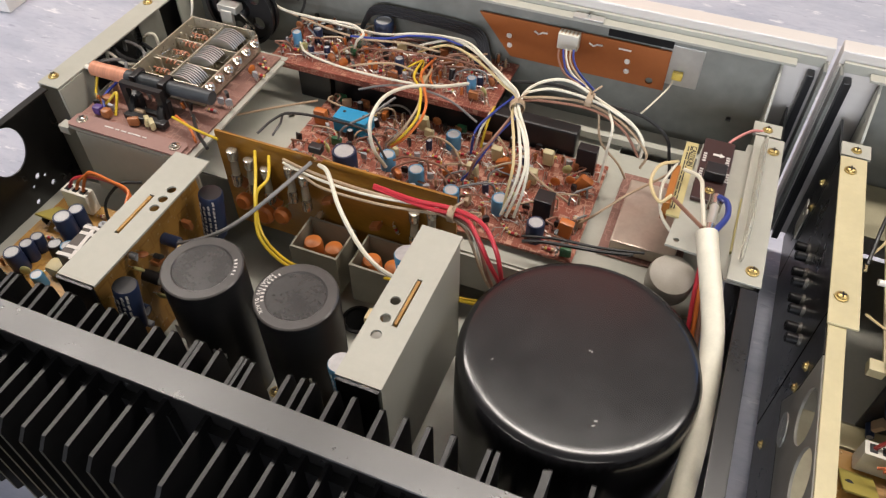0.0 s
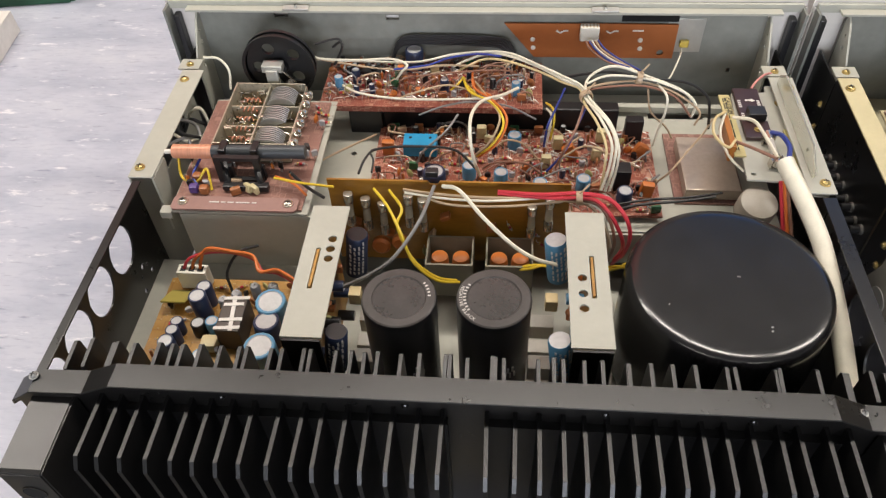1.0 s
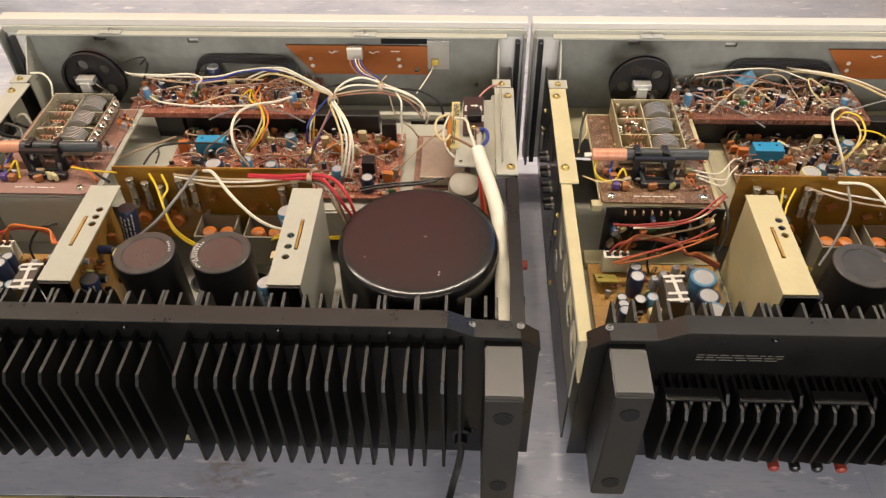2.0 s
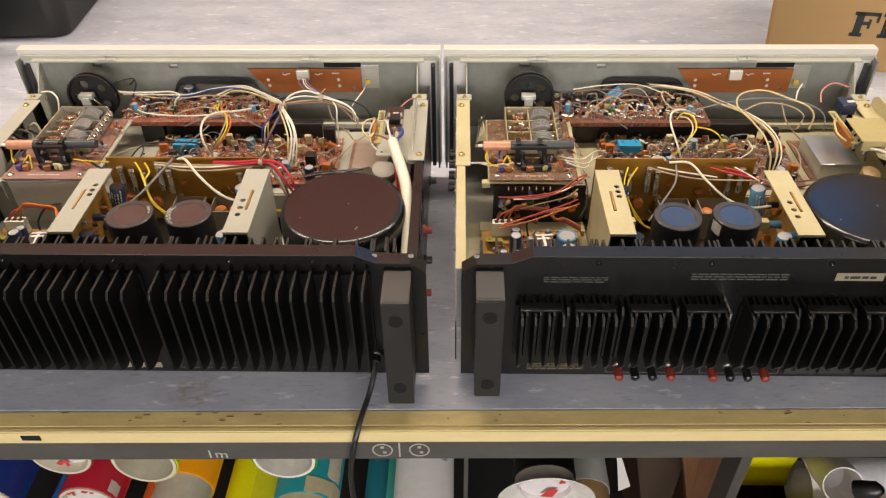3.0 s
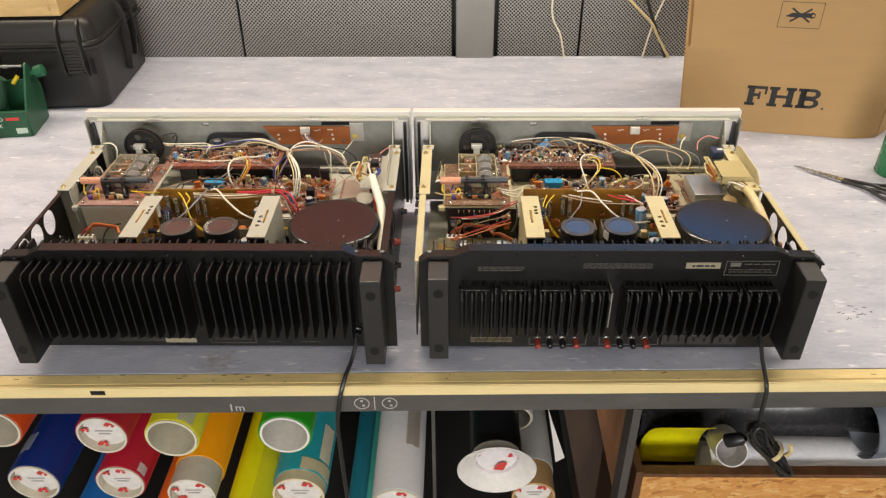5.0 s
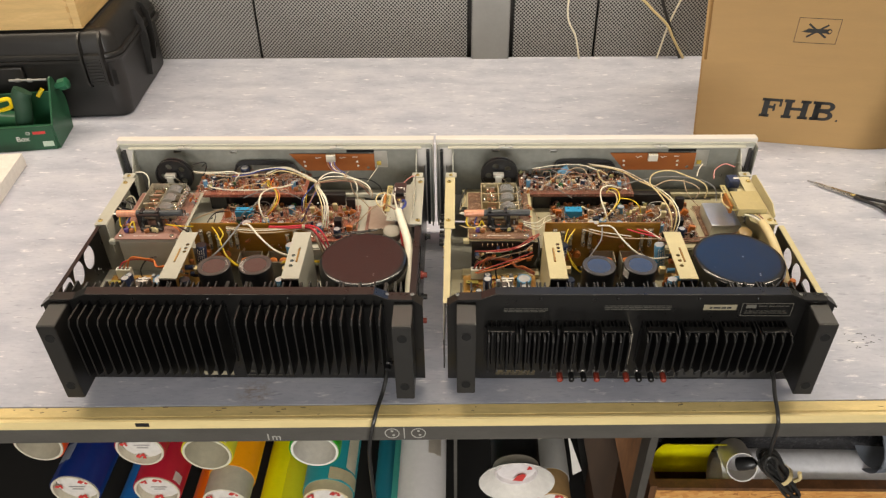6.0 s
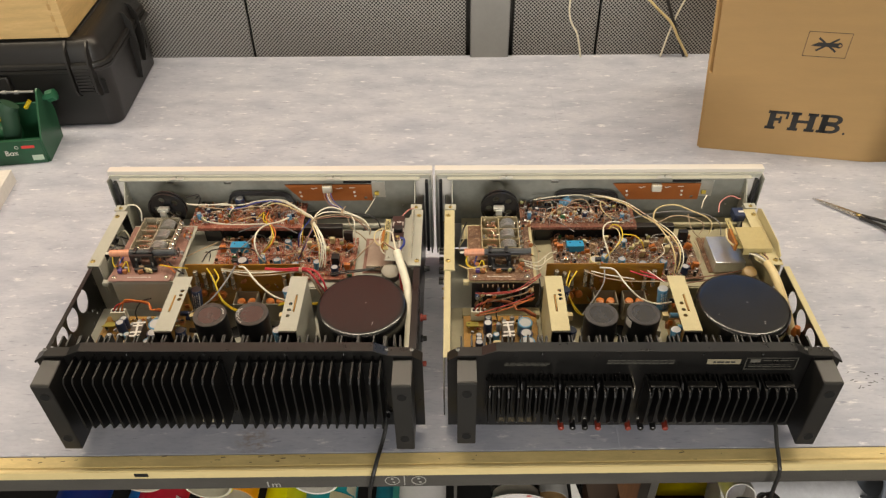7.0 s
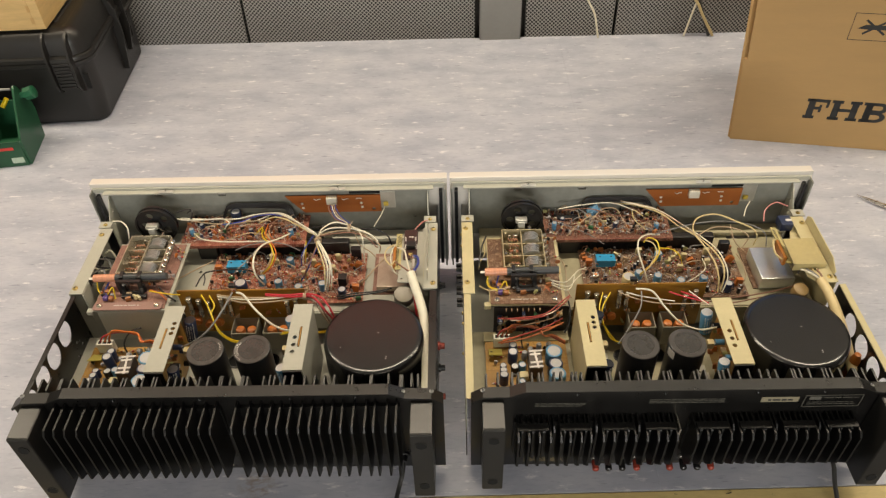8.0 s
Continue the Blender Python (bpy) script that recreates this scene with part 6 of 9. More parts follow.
        screw(blk, 0.2135, 0.4235, 0.1516, 0.0022)
        bm = bmesh.new()  # white arrow
        plate(bm, [(0.2105, 0.4575), (0.2148, 0.4575), (0.2148, 0.4562), (0.2180, 0.4585), (0.2148, 0.4608), (0.2148, 0.4595), (0.2105, 0.4595)], [], 0.0002, Matrix.Translation((0, 0, 0.1518)))
        part("arrow_print", bm, PAPER, blk)
        bm = bmesh.new()
        for x, y in ((0.2062, 0.4545), (0.2062, 0.4385), (0.2205, 0.4545), (0.2222, 0.4385)):
            for k in range(4):  # figures too small to read
                box(bm, (x - 0.0004, y - 0.0036 + 0.0024 * k, 0.1517), (0.0022, 0.0014, 0.0003))
        part("figures_print", bm, PAPER, blk)
        for y0_ in (0.3865, 0.4125):
            bm = bmesh.new()
            for k in (-1, 1):
                span(bm, 0.2182 + k * 0.0038 - 0.0004, 0.2182 + k * 0.0038 + 0.0004, y0_ - 0.003, y0_ + 0.003, 0.1484, 0.1565)
            span(bm, 0.2146, 0.2218, y0_ - 0.003, y0_ + 0.003, 0.1484, 0.1492)
            part("fuse_clip", bm, TIN, br)
        bm = bmesh.new()
        lathe(bm, (0.2185, 0.383, 0.1535), (0.0, 1, 0.0), [(0, 0), (0.0034, 0), (0.0034, 0.008), (0.0028, 0.0085), (0.0028, 0.0255), (0.0034, 0.026), (0.0034, 0.034), (0, 0.034)], 14, mis=[1, 1, 1, 0, 1, 1, 1])
        part("fuse", bm, [plain("fuse_glass", (0.5, 0.47, 0.42), 0.08, coat=0.5), TIN], br, "glass mains fuse")
        bm = bmesh.new()
        span(bm, 0.2325, 0.2372, 0.379, 0.426, 0.1482, 0.1502)
        part("paper_sleeve", bm, plain("yellowed_paper", (0.48, 0.42, 0.16), 0.5), br, "yellowed paper insulator")
        bm = bmesh.new()
        tube(bm, [(0.2165, 0.371, 0.167), (0.2205, 0.357, 0.163), (0.2265, 0.340, 0.156), (0.2330, 0.318, 0.147), (0.2365, 0.293, 0.137), (0.2375, 0.266, 0.128), (0.2375, 0.24, 0.119), (0.2365, 0.207, 0.107)], 0.0060, 14, 8)
        part("cable_sleeve", bm, W["white"], unit, "thick white cable sleeve")
        wire(br, "blue", [(0.2195, 0.414, 0.157), (0.2245, 0.407, 0.160), (0.2255, 0.392, 0.163), (0.2215, 0.378, 0.166), (0.2185, 0.368, 0.167)], 0.0021)
        wire(br, "white", [(0.196, 0.432, 0.156), (0.206, 0.418, 0.164), (0.2095, 0.4, 0.166), (0.2145, 0.378, 0.164)], 0.0015)
        wire(br, "brown", [(0.194, 0.405, 0.155), (0.203, 0.39, 0.161), (0.2135, 0.377, 0.164)], 0.0014)
        wire(br, "pink", [(0.2185, 0.475, 0.1505), (0.2225, 0.481, 0.152), (0.2305, 0.489, 0.154), (0.2385, 0.494, 0.152)], 0.0012)
        for k, c in enumerate(("red", "orange", "brown")):
            wire(unit, c, [(0.2185 + 0.002 * k, 0.37, 0.15), (0.2205 + 0.0026 * k, 0.352, 0.133), (0.224 + 0.003 * k, 0.335, 0.11), (0.226 + 0.003 * k, 0.32, 0.075)], 0.0016)
        wire(br, "cream", [(0.191, 0.437, 0.157), (0.181, 0.425, 0.160), (0.179, 0.412, 0.156), (0.187, 0.4, 0.154), (0.193, 0.405, 0.157)], 0.0013)
        wire(br, "white", [(0.191, 0.437, 0.157), (0.186, 0.42, 0.150), (0.19, 0.399, 0.146), (0.2, 0.39, 0.14)], 0.0012)
    else:
        bm = bmesh.new()
        plate(bm, [(0.1945, 0.382), (0.2375, 0.3825), (0.2365, 0.432), (0.1955, 0.431)], [], 0.0014, Matrix.Translation((0, 0, 0.160)))
        span(bm, 0.1955, 0.2375, 0.381, 0.3824, 0.1495, 0.1614)
        part("cover_plate", bm, mat("tan_cover_paint", (0.44, 0.36, 0.17), 0.4, var=0.15, scale=20), br, "aged cream cover plate")
        bm = bmesh.new()
        box(bm, (0.213, 0.472, 0.154), (0.017, 0.02, 0.013), 0.001)
        box(bm, (0.2165, 0.471, 0.1608), (0.008, 0.004, 0.0008), mi=1)
        part("voltage_selector", bm, [C["navy"], PAPER], br, "dark blue selector block")
        bm = bmesh.new()
        tube(bm, [(0.2245, 0.360, 0.1525), (0.2280, 0.340, 0.150), (0.2320, 0.312, 0.141), (0.2360, 0.282, 0.126), (0.2365, 0.252, 0.112), (0.2355, 0.226, 0.100), (0.2345, 0.207, 0.090)], 0.0062, 14, 7)
        part("cable_sleeve", bm, W["cream"], unit, "thick cream cable sleeve")
        for k in range(4):
            wire(br, ("white", "grey", "cream", "brown")[k], [(0.205 + 0.008 * k, 0.3805, 0.1525), (0.21 + 0.005 * k, 0.374, 0.155), (0.218 + 0.003 * k, 0.366, 0.155), (0.2245, 0.357, 0.153)], 0.0015)
        wire(br, "cream", [(0.19, 0.44, 0.152), (0.183, 0.43, 0.157), (0.182, 0.412, 0.152), (0.192, 0.402, 0.147)], 0.0014)
        bm = bmesh.new()
        lathe(bm, (0.239, 0.252, 0.07), (0, 0, 1), [(0, 0), (0.006, 0), (0.0065, 0.05), (0.004, 0.06), (0, 0.061)], 12)
        part("orange_coil", bm, C["orange"], unit)


def tuner_front_board(unit, rnd):
    """The upright board below the tuner shelf of the cream receiver."""
    bm = bmesh.new()
    span(bm, -0.208, -0.108, 0.3385, 0.340, 0.082, 0.131)
    board = part("front_board", bm, BLACK_PLASTIC, unit, "brown upright board crowded with parts")
    for k in range(34):
        me = rnd.choice(LIB["ecap_m"] + LIB["film"] + LIB["disc"] + LIB["ecap_s"] + LIB["tr"])
        share("component", me, board, Matrix.Translation((rnd.uniform(-0.203, -0.114), 0.3383, rnd.uniform(0.086, 0.124))) @ Matrix.Rotation(radians(90), 4, "X") @ Matrix.Rotation(rnd.uniform(0, 3), 4, "Z"))
    for k in range(7):
        bm = bmesh.new()
        box(bm, (-0.192 + 0.0075 * k, 0.3365, 0.1285), (0.0012, 0.004, 0.0032))
        part("pin", bm, C["beige"], board)
    bm = bmesh.new()
    span(bm, -0.222, -0.106, 0.322, 0.338, 0.0745, 0.082, 0.001)
    part("lower_channel", bm, CREAM_STEEL, unit)


def wiring_dark(unit):
    wire(unit, "yellow", [(-0.0635, 0.35, 0.152), (-0.0515, 0.332, 0.153), (-0.0405, 0.312, 0.148), (-0.0315, 0.298, 0.135), (-0.0165, 0.297, 0.118), (-0.0015, 0.304, 0.108)], 0.00123)
    wire(unit, "yellow", [(-0.0525, 0.349, 0.152), (-0.0415, 0.33, 0.153), (-0.0435, 0.318, 0.148), (-0.0325, 0.302, 0.134), (-0.0175, 0.3, 0.118), (-0.0035, 0.307, 0.106)], 0.00123)
    wire(unit, "yellow", [(0.0335, 0.321, 0.1), (0.0475, 0.318, 0.112), (0.0645, 0.312, 0.118), (0.0785, 0.312, 0.116), (0.1045, 0.32, 0.108), (0.1165, 0.333, 0.1)], 0.00123)
    wire(unit, "yellow", [(0.0335, 0.324, 0.1), (0.0475, 0.315, 0.112), (0.0645, 0.317, 0.118), (0.0815, 0.313, 0.116), (0.1065, 0.323, 0.108), (0.1165, 0.329, 0.1)], 0.00123)
    wire(unit, "white", [(-0.0145, 0.348, 0.158), (-0.0025, 0.338, 0.164), (0.0145, 0.319, 0.158), (0.0345, 0.304, 0.148), (0.0495, 0.298, 0.142), (0.0635, 0.297, 0.138)], 0.00167)
    wire(unit, "grey", [(-0.0205, 0.348, 0.158), (-0.0265, 0.318, 0.158), (-0.0355, 0.299, 0.153), (-0.0455, 0.286, 0.148), (-0.0605, 0.28, 0.14), (-0.0795, 0.275, 0.132)], 0.00150)
    wire(unit, "tan", [(-0.0425, 0.35, 0.152), (-0.0245, 0.345, 0.154), (0.0105, 0.342, 0.154), (0.0525, 0.342, 0.155), (0.0695, 0.344, 0.157)], 0.00114)
    wire(unit, "tan", [(-0.0315, 0.347, 0.15), (-0.0085, 0.337, 0.151), (0.0295, 0.337, 0.151), (0.0675, 0.34, 0.154)], 0.00106)
    wire(unit, "white", [(-0.0415, 0.348, 0.151), (-0.0125, 0.341, 0.153), (0.0215, 0.34, 0.153), (0.0675, 0.343, 0.156)], 0.00106)
    wire(unit, "red", [(0.0235, 0.347, 0.155), (0.0525, 0.341, 0.159), (0.0785, 0.34, 0.162), (0.0975, 0.336, 0.161), (0.1085, 0.328, 0.153), (0.1135, 0.325, 0.138), (0.1135, 0.331, 0.114), (0.1085, 0.341, 0.09)], 0.00167)
    wire(unit, "red", [(0.0235, 0.346, 0.154), (0.0595, 0.339, 0.158), (0.0855, 0.337, 0.16), (0.0965, 0.33, 0.156), (0.1055, 0.326, 0.142), (0.1115, 0.331, 0.12), (0.1105, 0.345, 0.09)], 0.00167)
    wire(unit, "brown", [(0.0675, 0.34, 0.157), (0.0885, 0.336, 0.157), (0.0985, 0.33, 0.148), (0.1045, 0.328, 0.128), (0.1065, 0.345, 0.09)], 0.00141)
    wire(unit, "tan", [(0.0675, 0.339, 0.156), (0.0845, 0.337, 0.154), (0.0935, 0.331, 0.146), (0.1005, 0.33, 0.126), (0.1035, 0.346, 0.09)], 0.00114)
    wire(unit, "white", [(0.0715, 0.34, 0.158), (0.0905, 0.335, 0.154), (0.0975, 0.331, 0.142), (0.1035, 0.332, 0.118)], 0.00106)
    wire(unit, "white", [(0.0975, 0.372, 0.135), (0.1015, 0.379, 0.15), (0.1025, 0.388, 0.165), (0.0955, 0.406, 0.172), (0.0875, 0.427, 0.173), (0.0865, 0.446, 0.175), (0.0965, 0.458, 0.178), (0.1115, 0.463, 0.178), (0.1335, 0.456, 0.174), (0.1565, 0.446, 0.17), (0.1675, 0.437, 0.164), (0.1675, 0.439, 0.15)], 0.00123)
    wire(unit, "white", [(0.1005, 0.373, 0.133), (0.1045, 0.379, 0.15), (0.1055, 0.39, 0.165), (0.0985, 0.405, 0.173), (0.0865, 0.425, 0.174), (0.0825, 0.441, 0.174), (0.0695, 0.453, 0.173), (0.0535, 0.47, 0.171), (0.0325, 0.49, 0.167), (0.0145, 0.503, 0.162), (-0.0005, 0.507, 0.155), (-0.0175, 0.504, 0.148)], 0.00123)
    wire(unit, "cream", [(0.0975, 0.375, 0.133), (0.0985, 0.379, 0.15), (0.0985, 0.387, 0.164), (0.0925, 0.404, 0.171), (0.0845, 0.425, 0.172), (0.0815, 0.441, 0.173), (0.0695, 0.452, 0.171), (0.0525, 0.468, 0.169), (0.0295, 0.488, 0.164), (0.0085, 0.5, 0.158), (-0.0135, 0.498, 0.148)], 0.00114)
    wire(unit, "white", [(0.1045, 0.377, 0.13), (0.1075, 0.381, 0.149), (0.1075, 0.388, 0.163), (0.1015, 0.403, 0.172), (0.0885, 0.426, 0.175), (0.0825, 0.441, 0.176), (0.0695, 0.454, 0.175), (0.0515, 0.471, 0.173), (0.0295, 0.494, 0.168), (0.0085, 0.505, 0.162), (-0.0195, 0.509, 0.156), (-0.0485, 0.507, 0.15), (-0.0975, 0.51, 0.148), (-0.1355, 0.515, 0.146)], 0.00114)
    wire(unit, "tan", [(0.0855, 0.44, 0.174), (0.1035, 0.45, 0.172), (0.1255, 0.454, 0.171), (0.1505, 0.447, 0.168), (0.1705, 0.434, 0.16), (0.1695, 0.432, 0.148)], 0.00106)
    wire(unit, "white", [(0.0865, 0.443, 0.176), (0.1015, 0.452, 0.177), (0.1245, 0.454, 0.175), (0.1455, 0.45, 0.172), (0.1635, 0.443, 0.166), (0.1645, 0.447, 0.15)], 0.00106)
    wire(unit, "brown", [(0.0845, 0.439, 0.172), (0.0995, 0.446, 0.171), (0.1295, 0.45, 0.17), (0.1525, 0.443, 0.166), (0.1665, 0.437, 0.152)], 0.00106)
    wire(unit, "white", [(0.0365, 0.474, 0.149), (0.0245, 0.455, 0.156), (0.0095, 0.434, 0.166), (0.0025, 0.408, 0.173), (0.0025, 0.387, 0.169), (0.0055, 0.382, 0.152), (0.0095, 0.39, 0.13)], 0.00150)
    wire(unit, "yellow", [(-0.0095, 0.497, 0.142), (-0.0015, 0.464, 0.152), (0.0145, 0.439, 0.162), (0.0235, 0.418, 0.167), (0.0255, 0.407, 0.163), (0.0185, 0.401, 0.152), (0.0065, 0.405, 0.136)], 0.00114)
    wire(unit, "orange", [(-0.0015, 0.504, 0.142), (0.0015, 0.471, 0.151), (0.0155, 0.443, 0.161), (0.0265, 0.421, 0.165), (0.0275, 0.409, 0.161), (0.0205, 0.401, 0.151), (0.0075, 0.404, 0.136)], 0.00114)
    wire(unit, "tan", [(0.0025, 0.487, 0.144), (0.0135, 0.445, 0.16), (0.0225, 0.418, 0.166), (0.0215, 0.407, 0.162), (0.0155, 0.402, 0.152), (0.0045, 0.405, 0.136)], 0.00106)
    wire(unit, "yellow", [(-0.0185, 0.482, 0.14), (-0.0115, 0.482, 0.147), (-0.0085, 0.496, 0.143), (-0.0065, 0.49, 0.141), (0.0035, 0.463, 0.15)], 0.00097)
    wire(unit, "orange", [(-0.0015, 0.497, 0.145), (0.0005, 0.492, 0.141), (0.0085, 0.47, 0.148), (0.0155, 0.459, 0.152)], 0.00097)
    wire(unit, "blue", [(0.0735, 0.47, 0.152), (0.0655, 0.443, 0.153), (0.0595, 0.428, 0.148), (0.0575, 0.425, 0.13)], 0.00106)
    wire(unit, "blue", [(0.0865, 0.427, 0.168), (0.0795, 0.41, 0.163), (0.0725, 0.4, 0.15), (0.0655, 0.401, 0.135), (0.0595, 0.402, 0.125)], 0.00106)
    wire(unit, "brown", [(0.0845, 0.425, 0.17), (0.0785, 0.407, 0.163), (0.0705, 0.397, 0.15), (0.0655, 0.398, 0.132)], 0.00114)
    wire(unit, "yellow", [(0.0595, 0.467, 0.14), (0.0635, 0.447, 0.15), (0.0645, 0.435, 0.148), (0.0625, 0.431, 0.132)], 0.00106)
    wire(unit, "white", [(0.0595, 0.457, 0.142), (0.0625, 0.442, 0.148), (0.0615, 0.431, 0.146), (0.0595, 0.427, 0.132)], 0.00106)
    wire(unit, "brown", [(0.0905, 0.512, 0.168), (0.0935, 0.499, 0.169), (0.1035, 0.479, 0.172), (0.1175, 0.466, 0.175)], 0.00088)
    wire(unit, "blue", [(0.0935, 0.512, 0.168), (0.0975, 0.499, 0.169), (0.1055, 0.479, 0.173), (0.1205, 0.466, 0.175)], 0.00088)
    wire(unit, "white", [(0.0955, 0.513, 0.168), (0.0995, 0.499, 0.169), (0.1085, 0.479, 0.173), (0.1235, 0.465, 0.174)], 0.00088)
    wire(unit, "tan", [(0.0985, 0.513, 0.168), (0.1025, 0.497, 0.17), (0.1115, 0.48, 0.173), (0.1255, 0.463, 0.174)], 0.00088)
    wire(unit, "blue", [(0.1005, 0.514, 0.168), (0.1045, 0.499, 0.17), (0.1135, 0.481, 0.173), (0.1285, 0.464, 0.174)], 0.00088)
    wire(unit, "white", [(0.1715, 0.527, 0.153), (0.1695, 0.518, 0.151), (0.1615, 0.499, 0.147), (0.1565, 0.493, 0.142)], 0.0008)
    wire(unit, "black", [(0.0715, 0.467, 0.165), (0.1045, 0.463, 0.173), (0.1335, 0.456, 0.172), (0.1625, 0.458, 0.168), (0.1795, 0.456, 0.158), (0.1845, 0.454, 0.145), (0.1885, 0.457, 0.125)], 0.00132)
    wire(unit, "white", [(0.1405, 0.453, 0.17), (0.1465, 0.44, 0.168), (0.1465, 0.436, 0.155), (0.1455, 0.441, 0.135), (0.1445, 0.443, 0.118)], 0.00114)
    wire(unit, "tan", [(0.1925, 0.465, 0.128), (0.1805, 0.441, 0.133), (0.1665, 0.42, 0.134), (0.1525, 0.403, 0.128), (0.1425, 0.402, 0.115)], 0.00097)
    wire(unit, "tan", [(0.1345, 0.454, 0.165), (0.1395, 0.452, 0.145), (0.1535, 0.452, 0.13), (0.1605, 0.453, 0.118)], 0.00097)
    wire(unit, "black", [(0.1815, 0.378, 0.126), (0.1615, 0.375, 0.124), (0.1295, 0.372, 0.122), (0.1135, 0.369, 0.12)], 0.00141)
    wire(unit, "black", [(0.1875, 0.384, 0.124), (0.1605, 0.378, 0.124), (0.1335, 0.377, 0.122), (0.1115, 0.375, 0.118)], 0.00114)
    wire(unit, "tan", [(-0.1215, 0.408, 0.122), (-0.1025, 0.428, 0.12), (-0.0795, 0.454, 0.115)], 0.00106)
    wire(unit, "black", [(-0.0795, 0.376, 0.142), (-0.0765, 0.392, 0.143), (-0.0685, 0.403, 0.143), (-0.0395, 0.408, 0.142), (-0.0105, 0.407, 0.14), (0.0065, 0.397, 0.13)], 0.00114)
    wire(unit, "black", [(-0.0705, 0.38, 0.14), (-0.0705, 0.391, 0.142), (-0.0735, 0.402, 0.142), (-0.0605, 0.406, 0.142)], 0.00097)
    wire(unit, "yellow", [(-0.1395, 0.365, 0.146), (-0.1155, 0.357, 0.149), (-0.0925, 0.351, 0.152)], 0.00106)
    wire(unit, "black", [(-0.1305, 0.375, 0.143), (-0.1145, 0.358, 0.145), (-0.0995, 0.347, 0.145)], 0.00150)
    wire(unit, "orange", [(-0.1395, 0.368, 0.145), (-0.1255, 0.363, 0.143), (-0.1145, 0.354, 0.14)], 0.00114)
    wire(unit, "white", [(-0.1425, 0.505, 0.158), (-0.1255, 0.498, 0.158), (-0.0945, 0.497, 0.158), (-0.0685, 0.499, 0.158), (-0.0545, 0.491, 0.158), (-0.0595, 0.489, 0.152), (-0.0655, 0.494, 0.14)], 0.00114)
    wire(unit, "tan", [(-0.1395, 0.506, 0.154), (-0.1145, 0.502, 0.152), (-0.0855, 0.498, 0.15), (-0.0565, 0.493, 0.152), (-0.0245, 0.498, 0.153), (0.0045, 0.499, 0.152)], 0.00106)
    wire(unit, "blue", [(-0.0655, 0.49, 0.154), (-0.0375, 0.491, 0.158), (-0.0195, 0.499, 0.16), (0.0035, 0.503, 0.161), (0.0225, 0.497, 0.163)], 0.00097)
    wire(unit, "brown", [(-0.0595, 0.495, 0.142), (-0.0375, 0.49, 0.149), (-0.0005, 0.492, 0.152), (0.0275, 0.496, 0.15), (0.0375, 0.501, 0.14)], 0.00097)
    wire(unit, "white", [(-0.1125, 0.491, 0.138), (-0.0915, 0.468, 0.146), (-0.0625, 0.462, 0.146), (-0.0355, 0.461, 0.146), (-0.0075, 0.457, 0.15), (0.0135, 0.451, 0.156)], 0.00106)
    wire(unit, "tan", [(-0.0635, 0.468, 0.14), (-0.0445, 0.468, 0.148), (-0.0225, 0.475, 0.15), (-0.0045, 0.477, 0.145)], 0.00097)
    wire(unit, "grey", [(-0.0425, 0.455, 0.135), (-0.0215, 0.457, 0.143), (0.0015, 0.459, 0.146), (0.0285, 0.458, 0.143), (0.0515, 0.452, 0.135)], 0.00097)
    wire(unit, "white", [(-0.2265, 0.495, 0.16), (-0.2125, 0.492, 0.161), (-0.2025, 0.483, 0.156), (-0.2025, 0.476, 0.142)], 0.00123)
    wire(unit, "black", [(-0.1175, 0.505, 0.165), (-0.1095, 0.502, 0.172), (-0.1095, 0.501, 0.165), (-0.1175, 0.502, 0.15)], 0.00141)
    wire(unit, "black", [(-0.1305, 0.498, 0.172), (-0.1125, 0.503, 0.174), (-0.1075, 0.5, 0.17)], 0.00114)
    wire(unit, "tan", [(0.0205, 0.426, 0.128), (0.0295, 0.427, 0.134), (0.0425, 0.427, 0.13), (0.0535, 0.421, 0.12)], 0.00097)
    wire(unit, "brown", [(0.0105, 0.4, 0.128), (0.0205, 0.403, 0.132), (0.0425, 0.405, 0.13), (0.0555, 0.405, 0.12)], 0.00097)
    wire(unit, "tan", [(0.0725, 0.416, 0.128), (0.0905, 0.424, 0.132), (0.1155, 0.414, 0.128), (0.1305, 0.416, 0.118)], 0.00097)
    wire(unit, "grey", [(-0.0415, 0.416, 0.118), (-0.0355, 0.417, 0.13), (-0.0195, 0.432, 0.137), (-0.0105, 0.45, 0.14)], 0.00114)

def loom_tie(unit, at, axis, r):
    bm = bmesh.new()
    lathe(bm, at, axis, [(r, -0.0022), (r + 0.0009, -0.002), (r + 0.0009, 0.002), (r, 0.0022), (r, -0.0022)], 14)
    tube(bm, [(at[0], at[1], at[2] + r), (at[0] + 0.002, at[1] - 0.001, at[2] + r + 0.004), (at[0] + 0.006, at[1] + 0.002, at[2] + r + 0.007)], 0.0007, 5, 4)
    part("loom_tie", bm, W["tan"], unit, "twisted tan wire tie")


